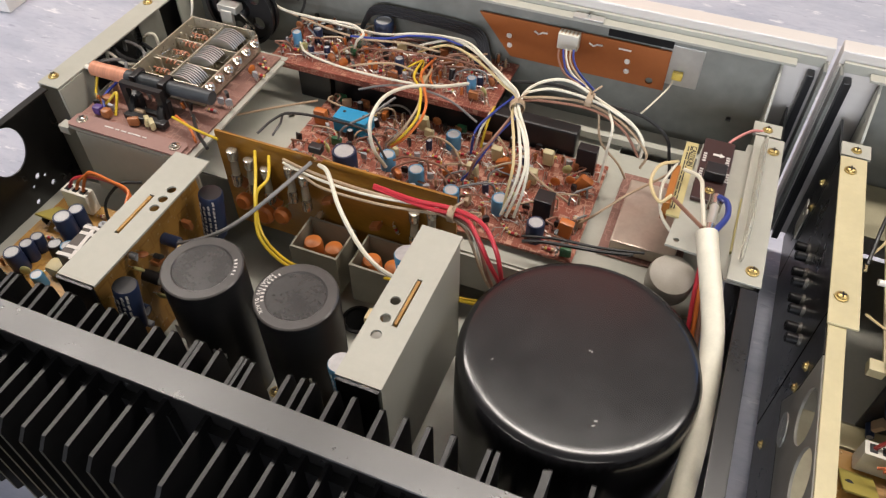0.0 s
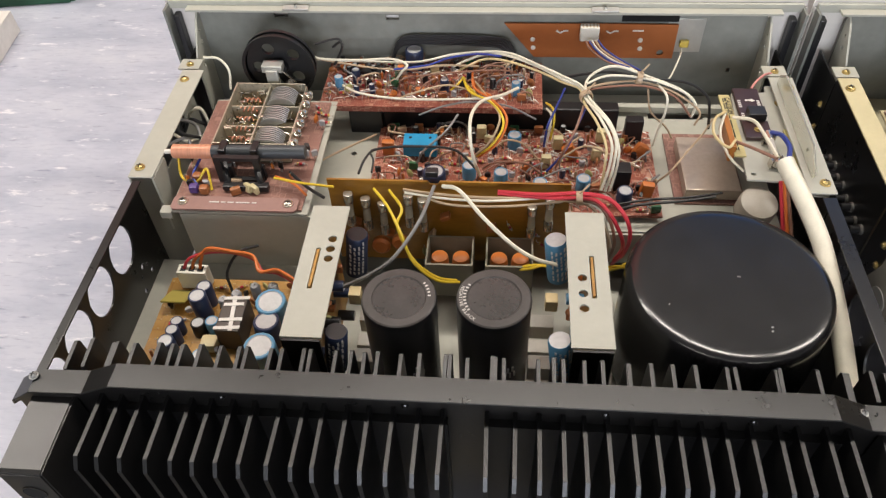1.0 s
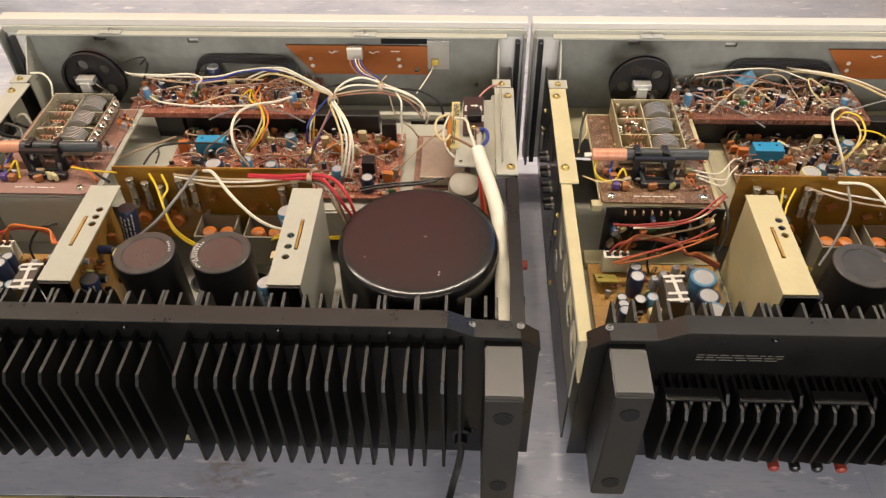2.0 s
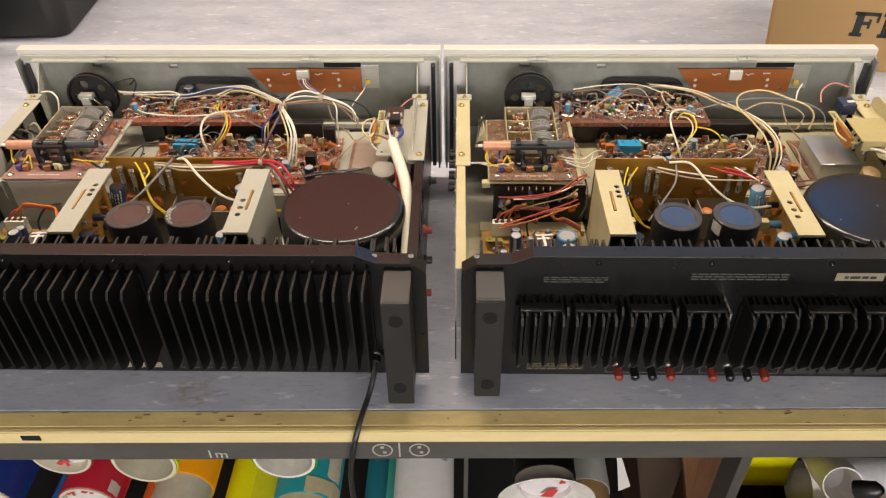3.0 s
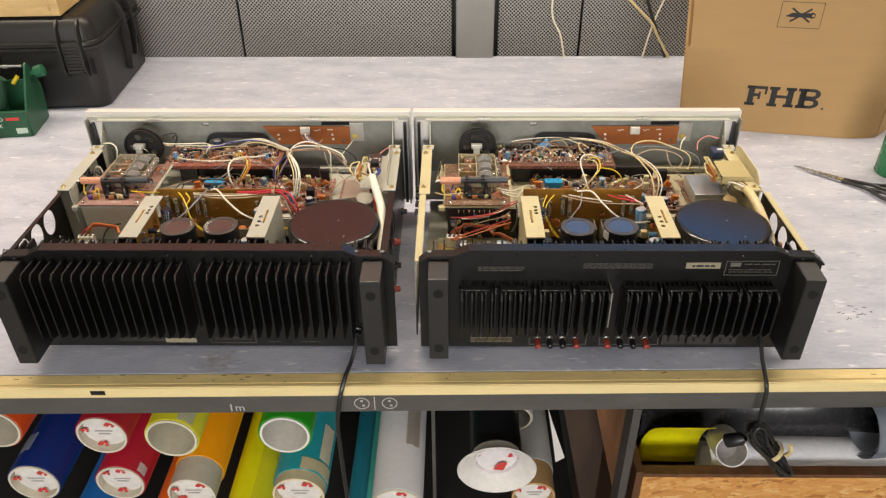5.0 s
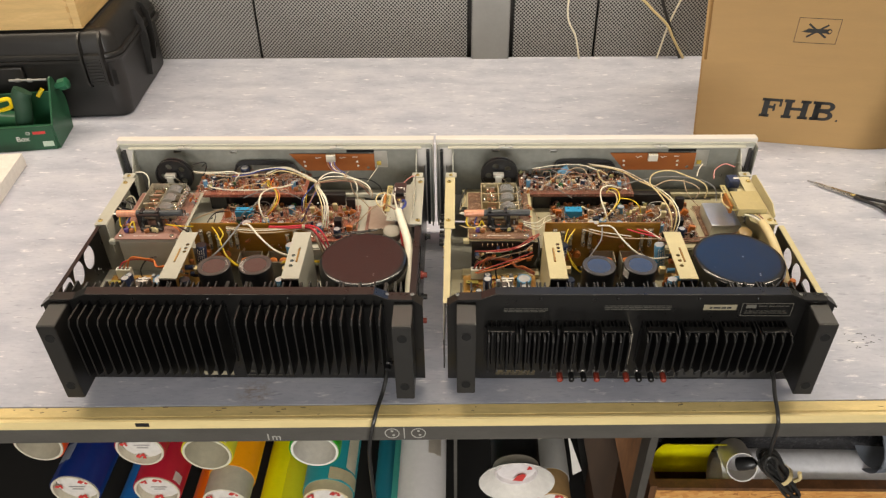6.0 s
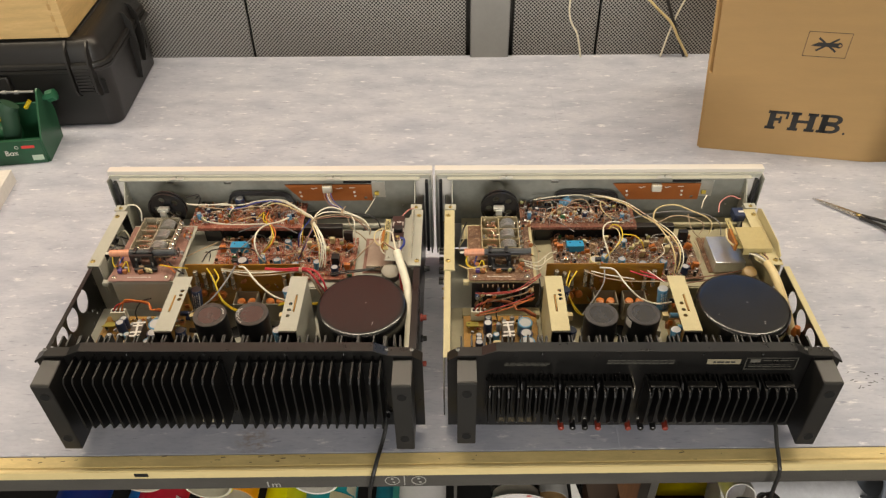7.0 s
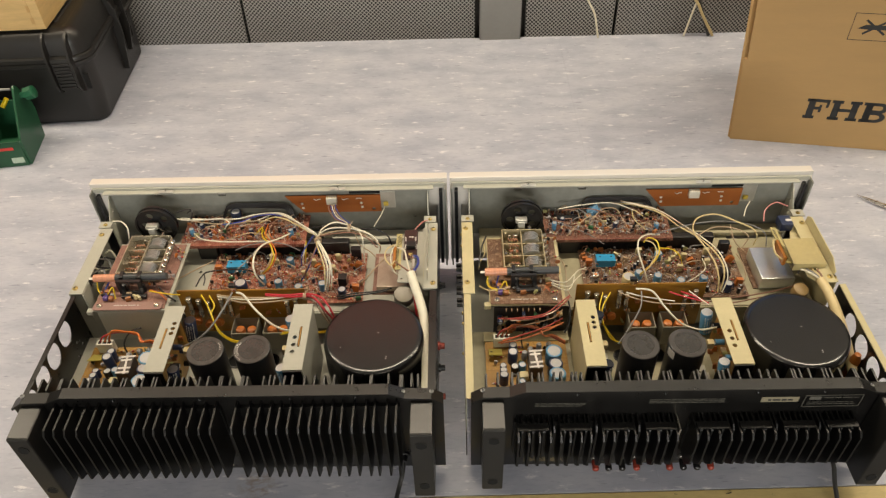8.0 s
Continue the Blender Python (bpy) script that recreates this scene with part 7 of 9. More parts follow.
def wiring_cream(unit):
    wire(unit, "white", [(0.0045, 0.376, 0.13), (-0.0035, 0.386, 0.152), (-0.0095, 0.404, 0.167), (-0.0065, 0.422, 0.172), (0.0075, 0.435, 0.17), (0.0305, 0.451, 0.155)], 0.00129)
    wire(unit, "yellow", [(-0.0045, 0.393, 0.135), (0.0095, 0.396, 0.152), (0.0195, 0.406, 0.162), (0.0195, 0.424, 0.167), (0.0095, 0.432, 0.167), (0.0035, 0.43, 0.16)], 0.00106)
    wire(unit, "cream", [(-0.0055, 0.389, 0.135), (0.0065, 0.393, 0.15), (0.0165, 0.407, 0.16), (0.0145, 0.422, 0.165), (0.0045, 0.429, 0.165)], 0.00098)
    wire(unit, "yellow", [(0.0255, 0.427, 0.152), (0.0445, 0.429, 0.147), (0.0545, 0.421, 0.142), (0.0595, 0.417, 0.13)], 0.00098)
    wire(unit, "cream", [(0.0955, 0.358, 0.135), (0.0995, 0.367, 0.152), (0.0995, 0.38, 0.163), (0.0915, 0.404, 0.168), (0.0745, 0.43, 0.17), (0.0555, 0.456, 0.167), (0.0375, 0.49, 0.162), (0.0075, 0.516, 0.156), (-0.0235, 0.528, 0.15)], 0.00121)
    wire(unit, "cream", [(0.0925, 0.358, 0.135), (0.0925, 0.367, 0.152), (0.0895, 0.386, 0.163), (0.0805, 0.41, 0.17), (0.0715, 0.433, 0.173), (0.0755, 0.453, 0.175), (0.0885, 0.464, 0.177), (0.1115, 0.467, 0.177), (0.1355, 0.456, 0.173), (0.1565, 0.448, 0.167), (0.1645, 0.443, 0.157), (0.1635, 0.442, 0.14)], 0.00121)
    wire(unit, "white", [(0.0985, 0.358, 0.133), (0.1045, 0.367, 0.151), (0.1035, 0.383, 0.162), (0.0965, 0.407, 0.167), (0.0805, 0.431, 0.169), (0.0595, 0.461, 0.167), (0.0355, 0.497, 0.162), (-0.0085, 0.525, 0.155)], 0.00106)
    wire(unit, "tan", [(0.1005, 0.367, 0.152), (0.0995, 0.391, 0.161), (0.0885, 0.413, 0.166), (0.0715, 0.441, 0.168), (0.0535, 0.47, 0.166), (0.0285, 0.505, 0.16), (-0.0115, 0.527, 0.155)], 0.00098)
    wire(unit, "tan", [(0.0755, 0.431, 0.17), (0.1025, 0.445, 0.173), (0.1325, 0.444, 0.17), (0.1505, 0.439, 0.16), (0.1455, 0.434, 0.145)], 0.00098)
    wire(unit, "grey", [(0.0175, 0.444, 0.16), (0.0565, 0.452, 0.168), (0.1045, 0.458, 0.172), (0.1525, 0.457, 0.167), (0.1765, 0.448, 0.158), (0.1835, 0.444, 0.135)], 0.00098)
    wire(unit, "white", [(-0.0225, 0.344, 0.158), (-0.0045, 0.333, 0.164), (0.0085, 0.31, 0.158), (0.0265, 0.292, 0.148), (0.0495, 0.286, 0.142), (0.0725, 0.291, 0.14)], 0.00144)
    wire(unit, "grey", [(-0.0165, 0.339, 0.158), (-0.0215, 0.315, 0.153), (-0.0405, 0.286, 0.146), (-0.0555, 0.268, 0.138)], 0.00121)
    wire(unit, "red", [(0.0215, 0.343, 0.152), (0.0385, 0.334, 0.152), (0.0615, 0.327, 0.15)], 0.00121)
    wire(unit, "red", [(0.0365, 0.343, 0.152), (0.0525, 0.334, 0.152), (0.0685, 0.323, 0.15)], 0.00121)
    wire(unit, "white", [(0.0475, 0.344, 0.152), (0.0565, 0.332, 0.152), (0.0675, 0.321, 0.15)], 0.00106)
    wire(unit, "tan", [(-0.0435, 0.343, 0.152), (-0.0205, 0.33, 0.152), (0.0125, 0.324, 0.15), (0.0675, 0.325, 0.148)], 0.00098)
    wire(unit, "white", [(-0.0345, 0.342, 0.153), (-0.0135, 0.334, 0.153), (0.0255, 0.328, 0.15)], 0.00098)
    wire(unit, "brown", [(0.0785, 0.346, 0.128), (0.1195, 0.356, 0.125), (0.1695, 0.368, 0.122), (0.2055, 0.382, 0.118)], 0.00114)
    wire(unit, "brown", [(0.0815, 0.34, 0.126), (0.1265, 0.351, 0.123), (0.1765, 0.366, 0.12)], 0.00098)
    wire(unit, "white", [(0.1615, 0.491, 0.152), (0.1655, 0.501, 0.158), (0.1735, 0.512, 0.162)], 0.00098)
    wire(unit, "pink", [(0.1815, 0.47, 0.16), (0.1865, 0.486, 0.167), (0.2045, 0.499, 0.17), (0.2205, 0.493, 0.168)], 0.00106)
    wire(unit, "tan", [(0.1285, 0.456, 0.168), (0.1345, 0.44, 0.15), (0.1545, 0.436, 0.13)], 0.00091)
    wire(unit, "tan", [(0.1445, 0.444, 0.122), (0.1445, 0.417, 0.128), (0.1445, 0.399, 0.122), (0.1395, 0.388, 0.115)], 0.00091)
    wire(unit, "white", [(0.0485, 0.378, 0.125), (0.0655, 0.379, 0.14), (0.0835, 0.395, 0.142), (0.0855, 0.417, 0.14)], 0.00091)
    wire(unit, "brown", [(0.0335, 0.411, 0.12), (0.0465, 0.408, 0.132), (0.0725, 0.403, 0.132), (0.0935, 0.402, 0.12)], 0.00083)
    wire(unit, "brown", [(-0.1015, 0.511, 0.152), (-0.0605, 0.509, 0.156), (-0.0215, 0.493, 0.155), (0.0135, 0.504, 0.15)], 0.00083)
    wire(unit, "white", [(-0.1055, 0.511, 0.155), (-0.0685, 0.516, 0.158), (-0.0255, 0.52, 0.157), (0.0065, 0.511, 0.15)], 0.00083)
    wire(unit, "tan", [(-0.0615, 0.49, 0.142), (-0.0445, 0.505, 0.156), (-0.0235, 0.506, 0.158), (-0.0135, 0.49, 0.15), (-0.0065, 0.476, 0.142)], 0.00083)
    wire(unit, "tan", [(-0.0965, 0.47, 0.138), (-0.0795, 0.483, 0.148), (-0.0575, 0.496, 0.153), (-0.0345, 0.478, 0.146)], 0.00083)
    wire(unit, "cream", [(0.0185, 0.476, 0.142), (0.0025, 0.487, 0.152), (0.0025, 0.503, 0.157), (0.0165, 0.495, 0.152)], 0.00091)
    wire(unit, "grey", [(-0.0435, 0.46, 0.13), (-0.0625, 0.474, 0.136), (-0.0865, 0.486, 0.14), (-0.1065, 0.497, 0.142)], 0.00091)
    wire(unit, "grey", [(-0.0765, 0.509, 0.156), (-0.0615, 0.497, 0.152), (-0.0615, 0.49, 0.142)], 0.00083)
    wire(unit, "yellow", [(-0.0655, 0.343, 0.152), (-0.0725, 0.32, 0.147), (-0.0685, 0.303, 0.135), (-0.0505, 0.294, 0.11)], 0.00106)
    wire(unit, "yellow", [(-0.0555, 0.343, 0.152), (-0.0675, 0.323, 0.148), (-0.0695, 0.309, 0.138), (-0.0595, 0.293, 0.12), (-0.0415, 0.296, 0.105)], 0.00106)
    wire(unit, "brick", [(-0.2035, 0.324, 0.126), (-0.1805, 0.322, 0.128), (-0.1435, 0.323, 0.134), (-0.1195, 0.339, 0.14), (-0.1065, 0.354, 0.136)], 0.00106)
    wire(unit, "brick", [(-0.1955, 0.323, 0.126), (-0.1715, 0.32, 0.128), (-0.1405, 0.321, 0.134), (-0.1185, 0.334, 0.14), (-0.1065, 0.351, 0.136)], 0.00106)
    wire(unit, "white", [(-0.1875, 0.32, 0.126), (-0.1595, 0.32, 0.128), (-0.1345, 0.323, 0.136), (-0.1205, 0.333, 0.138), (-0.1095, 0.347, 0.136)], 0.00098)
    wire(unit, "rust", [(-0.2035, 0.302, 0.102), (-0.1775, 0.304, 0.112), (-0.1435, 0.31, 0.12), (-0.1185, 0.319, 0.118)], 0.00106)
    wire(unit, "rust", [(-0.2005, 0.301, 0.102), (-0.1715, 0.3, 0.112), (-0.1405, 0.307, 0.12), (-0.1165, 0.321, 0.12)], 0.00106)
    wire(unit, "brick", [(-0.1975, 0.305, 0.104), (-0.1675, 0.305, 0.116), (-0.1385, 0.313, 0.122), (-0.1175, 0.326, 0.122)], 0.00106)
    wire(unit, "tan", [(-0.1795, 0.318, 0.115), (-0.1555, 0.317, 0.124), (-0.1305, 0.322, 0.128), (-0.1175, 0.334, 0.13)], 0.00098)
    wire(unit, "black", [(-0.1155, 0.311, 0.11), (-0.1095, 0.319, 0.12), (-0.1075, 0.332, 0.13), (-0.1085, 0.346, 0.134)], 0.00136)
    wire(unit, "white", [(-0.1335, 0.379, 0.142), (-0.1115, 0.371, 0.144), (-0.0965, 0.389, 0.14), (-0.0855, 0.405, 0.134), (-0.0745, 0.413, 0.125)], 0.00091)
    wire(unit, "white", [(-0.1315, 0.373, 0.142), (-0.1075, 0.365, 0.142), (-0.0945, 0.382, 0.138), (-0.0835, 0.4, 0.13)], 0.00091)
    wire(unit, "white", [(-0.1275, 0.368, 0.142), (-0.1105, 0.36, 0.14), (-0.1005, 0.372, 0.138), (-0.0925, 0.397, 0.136), (-0.0755, 0.416, 0.127)], 0.00091)
    wire(unit, "yellow", [(-0.2125, 0.385, 0.15), (-0.2165, 0.369, 0.146), (-0.2075, 0.361, 0.142), (-0.1915, 0.358, 0.14)], 0.00091)
    wire(unit, "cream", [(-0.2265, 0.368, 0.142), (-0.2125, 0.358, 0.144), (-0.1955, 0.361, 0.144), (-0.1855, 0.355, 0.14)], 0.00091)
    wire(unit, "rust", [(-0.1385, 0.368, 0.142), (-0.1325, 0.358, 0.14), (-0.1355, 0.361, 0.146), (-0.1415, 0.358, 0.142)], 0.00091)
    wire(unit, "tan", [(-0.1135, 0.447, 0.125), (-0.1035, 0.423, 0.122), (-0.1065, 0.377, 0.128), (-0.1035, 0.354, 0.132)], 0.00091)
    wire(unit, "cream", [(-0.2195, 0.452, 0.15), (-0.2175, 0.429, 0.146), (-0.2245, 0.416, 0.14), (-0.2265, 0.405, 0.138)], 0.00098)
    wire(unit, "black", [(-0.2145, 0.459, 0.15), (-0.2215, 0.435, 0.15), (-0.2265, 0.407, 0.142)], 0.00136)


def receiver(cx, dark):
    lab = ("open stereo receiver with black side sheets and tall cooling fins" if dark
           else "open stereo receiver with cream side sheets and lettered black back")
    unit = thing("stereo_receiver", lab, "receiver", "pair of receivers on the bench", at=(cx, 0, 0))
    rnd = random.Random(40 + dark)
    rear_panel(unit, dark)
    front_panel(unit)
    sides(unit, dark)
    decks(unit, dark)
    transformer(unit)
    big_caps(unit, dark)
    amplifier_bracket(unit, -0.0985 if dark else -0.1055, dark, False)
    amplifier_bracket(unit, 0.0675, dark, True)
    driver_board(unit, dark)
    main_board(unit, dark, rnd)
    upper_board(unit, dark, rnd)
    tuner(unit, dark, rnd)
    supply_board(unit, dark, rnd)
    shield_and_fuse(unit, dark, rnd)
    if not dark:
        tuner_front_board(unit, rnd)
    (wiring_dark if dark else wiring_cream)(unit)
    if dark:
        loom_tie(unit, (0.0858, 0.431, 0.1735), (0.3, -1, 0.0), 0.0042)
        loom_tie(unit, (0.127, 0.4555, 0.173), (1, -0.1, -0.1), 0.0042)
        loom_tie(unit, (0.078, 0.3385, 0.159), (1, 0, 0.05), 0.0040)
    return unit


receiver(-0.2685, True)
receiver(0.2665, False)

# ---------------------------------------------------------------- things on the bench
# cardboard box
BOX_TURN = math.atan2(0.837 - 0.900, 0.915 - 0.556)
carton = thing("cardboard_box", "brown cardboard carton with black printing, standing on the bench", "box", at=(0.554, 0.898, 0.0))
carton.rotation_euler = (0, 0, BOX_TURN)


def card(bm, rows, n=1):
    """A sheet of board from rows of (x, y, z), thickened to the back by a modifier."""
    vs = [[bm.verts.new(p) for p in r] for r in rows]
    for a, b in zip(vs, vs[1:]):
        for k in range(len(a) - 1):
            bm.faces.new((a[k], a[k + 1], b[k + 1], b[k]))


def card_part(name, rows, m=CARD, label=""):
    bm = bmesh.new()
    card(bm, rows)
    ob = part(name, bm, m, carton, label)
    for face in ob.data.polygons:
        face.use_smooth = False
    so = ob.modifiers.new("board", "SOLIDIFY")
    so.thickness, so.offset = 0.0045, -1
    return ob


def card_back(x):
    """How far the front sheet bows back towards its far edge."""
    return 0.0 if x < 0.315 else (x - 0.315) ** 2 * 2.4


xs_ = [0.0, 0.1, 0.2, 0.3] + [0.315 + 0.01 * k for k in range(9)]
flare = lambda z: -0.085 * z
card_part("front_panel", [[(x + flare(z) * (1 - x / 0.395), card_back(x), z) for x in xs_] for z in (0.0005, 0.09, 0.1755)])
card_part("upper_front_panel", [[(x + (flare(z) + 0.0065) * (1 - x / 0.395), card_back(x), z) for x in xs_] for z in (0.1756, 0.3, 0.40)] + [[(x + (flare(z) + 0.0065) * (1 - x / 0.395), card_back(x), z) for x in xs_ for z in (0.48 + 0.25 * x,)]])
card_part("side_panel", [[(flare(z) + 0.0006 + 0.15 * k, 0.0052 + 0.24 * k, z) for k in (0, 0.5, 1)] for z in (0.0005, 0.2, 0.45)])
card_part("side_panel", [[(0.4 + 0.15 * k, 0.0215 + 0.2 * k, z) for k in (0, 0.5, 1)] for z in (0.0005, 0.2, 0.45)])
card_part("back_panel", [[(0.155 + x, 0.25 - 0.03 * x / 0.4, z) for x in (0, 0.2, 0.395)] for z in (0.0005, 0.45)])
def slab_letter(bm, kind, x, z, w, h, st=0.0118, sf=0.0062):
    """A bold slab-serif capital drawn with its lower left corner at x, z."""
    def bar(x0, x1, z0, z1):
        box(bm, (x + (x0 + x1) / 2, -0.0004, z + (z0 + z1) / 2), (x1 - x0, 0.0006, z1 - z0))
    bar(0.004, 0.004 + st, 0, h)
    bar(0, 0.008 + st, 0, sf)
    if kind == "F":
        bar(0, w, h - sf, h)
        bar(w - 0.0045, w, h - 0.017, h)
        bar(0.004 + st, w * 0.66, h * 0.47, h * 0.47 + sf)
        bar(w * 0.6, w * 0.71, h * 0.34, h * 0.72)
    if kind == "H":
        bar(0, 0.008 + st, h - sf, h)
        bar(w - 0.004 - st, w - 0.004, 0, h)
        for z0 in (0, h - sf):
            bar(w - 0.008 - st, w, z0, z0 + sf)
        bar(0.004, w - 0.004, h * 0.44, h * 0.44 + sf)
    if kind == "B":
        bar(0, 0.008 + st, h - sf, h)
        for zc, rz, rx in ((h * 0.74, h * 0.26, 0.0145), (h * 0.27, h * 0.27, 0.0175)):
            n = 14
            outer = [(0.0, -rz), *[(w - 0.006 - rx - 0.006 + rx * math.cos(a) + 0.0, rz * math.sin(a)) for a in (-math.pi / 2 + math.pi * k / n for k in range(n + 1))], (0.0, rz)]
            inner = [(st - 0.002, -rz + sf), *[(w - 0.012 - rx + (rx - 0.0095) * math.cos(a), (rz - sf) * math.sin(a)) for a in (-math.pi / 2 + math.pi * k / n for k in range(n + 1))], (st - 0.002, rz - sf)]
            plate(bm, outer, [inner], 0.0006, Matrix.Translation((x + 0.0065, -0.0001, z + zc)) @ XZ)


bm = bmesh.new()
for kind, x, w in (("F", 0.118, 0.040), ("H", 0.162, 0.052), ("B", 0.218, 0.049)):
    slab_letter(bm, kind, x, 0.0605, w, 0.042)
plate(bm, circle(0.2715, 0.062, 0.0024, 12), [], 0.0005, XZ)
part("lettering", bm, INK, carton, "bold black slab-serif letters")
bm = bmesh.new()
bx, bz = 0.185, 0.249
plate(bm, slot(bx, bz, 0.078, 0.05), [slot(bx, bz, 0.0762, 0.0482)], 0.0004, Matrix.Translation((0, 0, 0)) @ XZ)
for a in (0.62, -0.62):
    box(bm, (bx, -0.0003, bz), (0.044, 0.0006, 0.0036), rot=Matrix.Rotation(a, 4, "Y"))
box(bm, (bx, -0.0004, bz), (0.036, 0.0006, 0.0082))
plate(bm, circle(bx + 0.021, bz, 0.0055, 16), [circle(bx + 0.0225, bz, 0.0028, 12)], 0.0007, XZ)
plate(bm, [(bx - 0.018, bz - 0.004), (bx - 0.018, bz + 0.003), (bx - 0.0285, bz - 0.003)], [], 0.0006, XZ)
part("knife_sign", bm, INK, carton, "crossed-out knife sign in a frame")
# black tool case with a pine box on top
def shell(bm, x0, x1, y0, y1, r, profile, n=8):
    """A moulded tray shape: one rounded outline drawn in or out along a profile of (height, inset)."""
    rings = []
    for z, g in profile:
        q, ring = max(0.004, r - g), []
        for cx_, cy_, a0 in ((x1 - g - q, y1 - g - q, 0), (x0 + g + q, y1 - g - q, 1), (x0 + g + q, y0 + g + q, 2), (x1 - g - q, y0 + g + q, 3)):
            ring += [bm.verts.new((cx_ + q * math.cos((a0 + k / n) * math.pi / 2), cy_ + q * math.sin((a0 + k / n) * math.pi / 2), z)) for k in range(n + 1)]
        rings.append(ring)
    for a, b in zip(rings, rings[1:]):
        for k in range(len(a)):
            bm.faces.new((a[k], a[(k + 1) % len(a)], b[(k + 1) % len(a)], b[k]))
    bm.faces.new(rings[0][::-1]), bm.faces.new(rings[-1])


case = thing("tool_case", "large black moulded plastic tool case with latches", "case", at=(-0.7145, 1.000, 0.0))
case.rotation_euler = (0, 0, radians(3.0))
bm = bmesh.new()
shell(bm, -0.60, 0.0, 0.0, 0.325, 0.034, [(0.0005, 0.010), (0.002, 0.007), (0.006, 0.005), (0.06, 0.003), (0.125, 0.0015), (0.134, 0.0)])
part("lower_shell", bm, CASE, case)
bm = bmesh.new()
shell(bm, -0.60, 0.0, 0.0, 0.325, 0.036, [(0.157, 0.0), (0.180, 0.002), (0.190, 0.005), (0.1975, 0.010), (0.2025, 0.017), (0.2050, 0.026), (0.2052, 0.034), (0.2025, 0.037), (0.2025, 0.055), (0.2045, 0.058)])
part("lid", bm, CASE, case)
bm = bmesh.new()
shell(bm, -0.60, 0.0, 0.0, 0.325, 0.038, [(0.1342, 0.0), (0.136, -0.005), (0.138, -0.0065), (0.1440, -0.0065), (0.1452, -0.004), (0.1462, -0.004), (0.1474, -0.0065), (0.1535, -0.0065), (0.1555, -0.005), (0.1568, 0.001)])
part("rim", bm, CASE, case, "raised double rim where lid and shell meet")
for k in range(4):
    bm = bmesh.new()
    box(bm, (-0.075 - 0.12 * k, 0.16, 0.2052), (0.028, 0.20, 0.006), 0.0025)
    part("lid_rib", bm, CASE, case)
for x in (-0.0485, -0.46):
    bm = bmesh.new()
    plate(bm, [(-0.004, 0.084), (-0.0125, 0.088), (-0.0135, 0.15), (-0.011, 0.156), (-0.002, 0.158)], [], 0.036, Matrix.Translation((x - 0.018, 0, 0)) @ YZ)
    latch = part("latch", bm, CASE, case, "ribbed black latch")
    for s_ in (-1, 1):
        bm = bmesh.new()
        plate(bm, [(0.004, 0.076), (-0.011, 0.084), (-0.0185, 0.10), (-0.0185, 0.165), (-0.012, 0.186), (0.002, 0.199), (0.012, 0.203), (0.012, 0.076)], [], 0.0042, Matrix.Translation((x + s_ * 0.0222 - 0.0021, 0, 0)) @ YZ)
        part("guard", bm, CASE, latch)
    for k in range(8):
        bm = bmesh.new()
        box(bm, (x, -0.0138, 0.094 + 0.0074 * k), (0.033, 0.0032, 0.0044), 0.001)
        part("rib", bm, CASE, latch)
    # flat black patch for the shade in the slot beside the latch
    bm = bmesh.new()
    box(bm, (x + 0.034, 0.0008, 0.10), (0.010, 0.003, 0.034), 0.001)
    part("side_slot", bm, RECESS_SHADE, latch)
# hinge guards and the folded grip on the end
for y, z0 in ((0.172, 0.03), (0.222, 0.05)):
    bm = bmesh.new()
    plate(bm, [(-0.022, 0.200), (0.004, 0.190), (0.015, 0.168), (0.016, 0.11), (0.006, z0), (-0.004, z0)], [], 0.0045, Matrix.Translation((0, y + 0.0045, 0)) @ XZ)
    part("end_guard", bm, CASE, case)
# black block on the end wall, painting the grip slot's shade
bm = bmesh.new()
box(bm, (0.0005, 0.252, 0.097), (0.004, 0.022, 0.062), 0.001)
part("grip_slot", bm, RECESS_SHADE, case, "black patch painted as the shade in the end grip slot")
bm = bmesh.new()
tube(bm, [(0.0, 0.233, 0.135), (0.012, 0.236, 0.14), (0.014, 0.262, 0.14), (0.012, 0.288, 0.14), (0.0, 0.292, 0.135)], 0.005, 10, 5)
part("handle", bm, CASE, case, "black carrying handle")
bm = bmesh.new()
box(bm, (-0.31, -0.004, 0.112), (0.20, 0.012, 0.04), 0.003)
part("front_grip", bm, CASE, case)
pine = thing("pine_box", "unpainted pine wood box standing on the tool case", "wooden box", at=(-0.7745, 1.010, 0.2085))
pine.rotation_euler = (0, 0, radians(3.0))
bm = bmesh.new()
span(bm, -0.34, -0.0185, 0, 0.016, 0, 0.17, 0.0012)
part("front_board", bm, PINE, pine)
bm = bmesh.new()
span(bm, -0.018, 0.0, -0.0005, 0.24, 0, 0.17, 0.0012)
part("side_board", bm, PINE, pine)
bm = bmesh.new()
span(bm, -0.34, -0.0185, 0.224, 0.24, 0, 0.17, 0.0012)
span(bm, -0.358, -0.3405, 0, 0.24, 0, 0.17, 0.0012)
part("back_boards", bm, PINE, pine)
bm = bmesh.new()
span(bm, -0.358, 0.0, 0.0, 0.24, 0.1705, 0.18, 0.001)
part("lid", bm, PINE, pine)
bm = bmesh.new()
for k in range(7):
    z = 0.012 + 0.024 * k
    box(bm, (-0.0195, -0.0004, z + 0.006), (0.006, 0.0008, 0.013))
part("joint", bm, mat("pine_end_grain", (0.52, 0.32, 0.12), 0.7), pine)

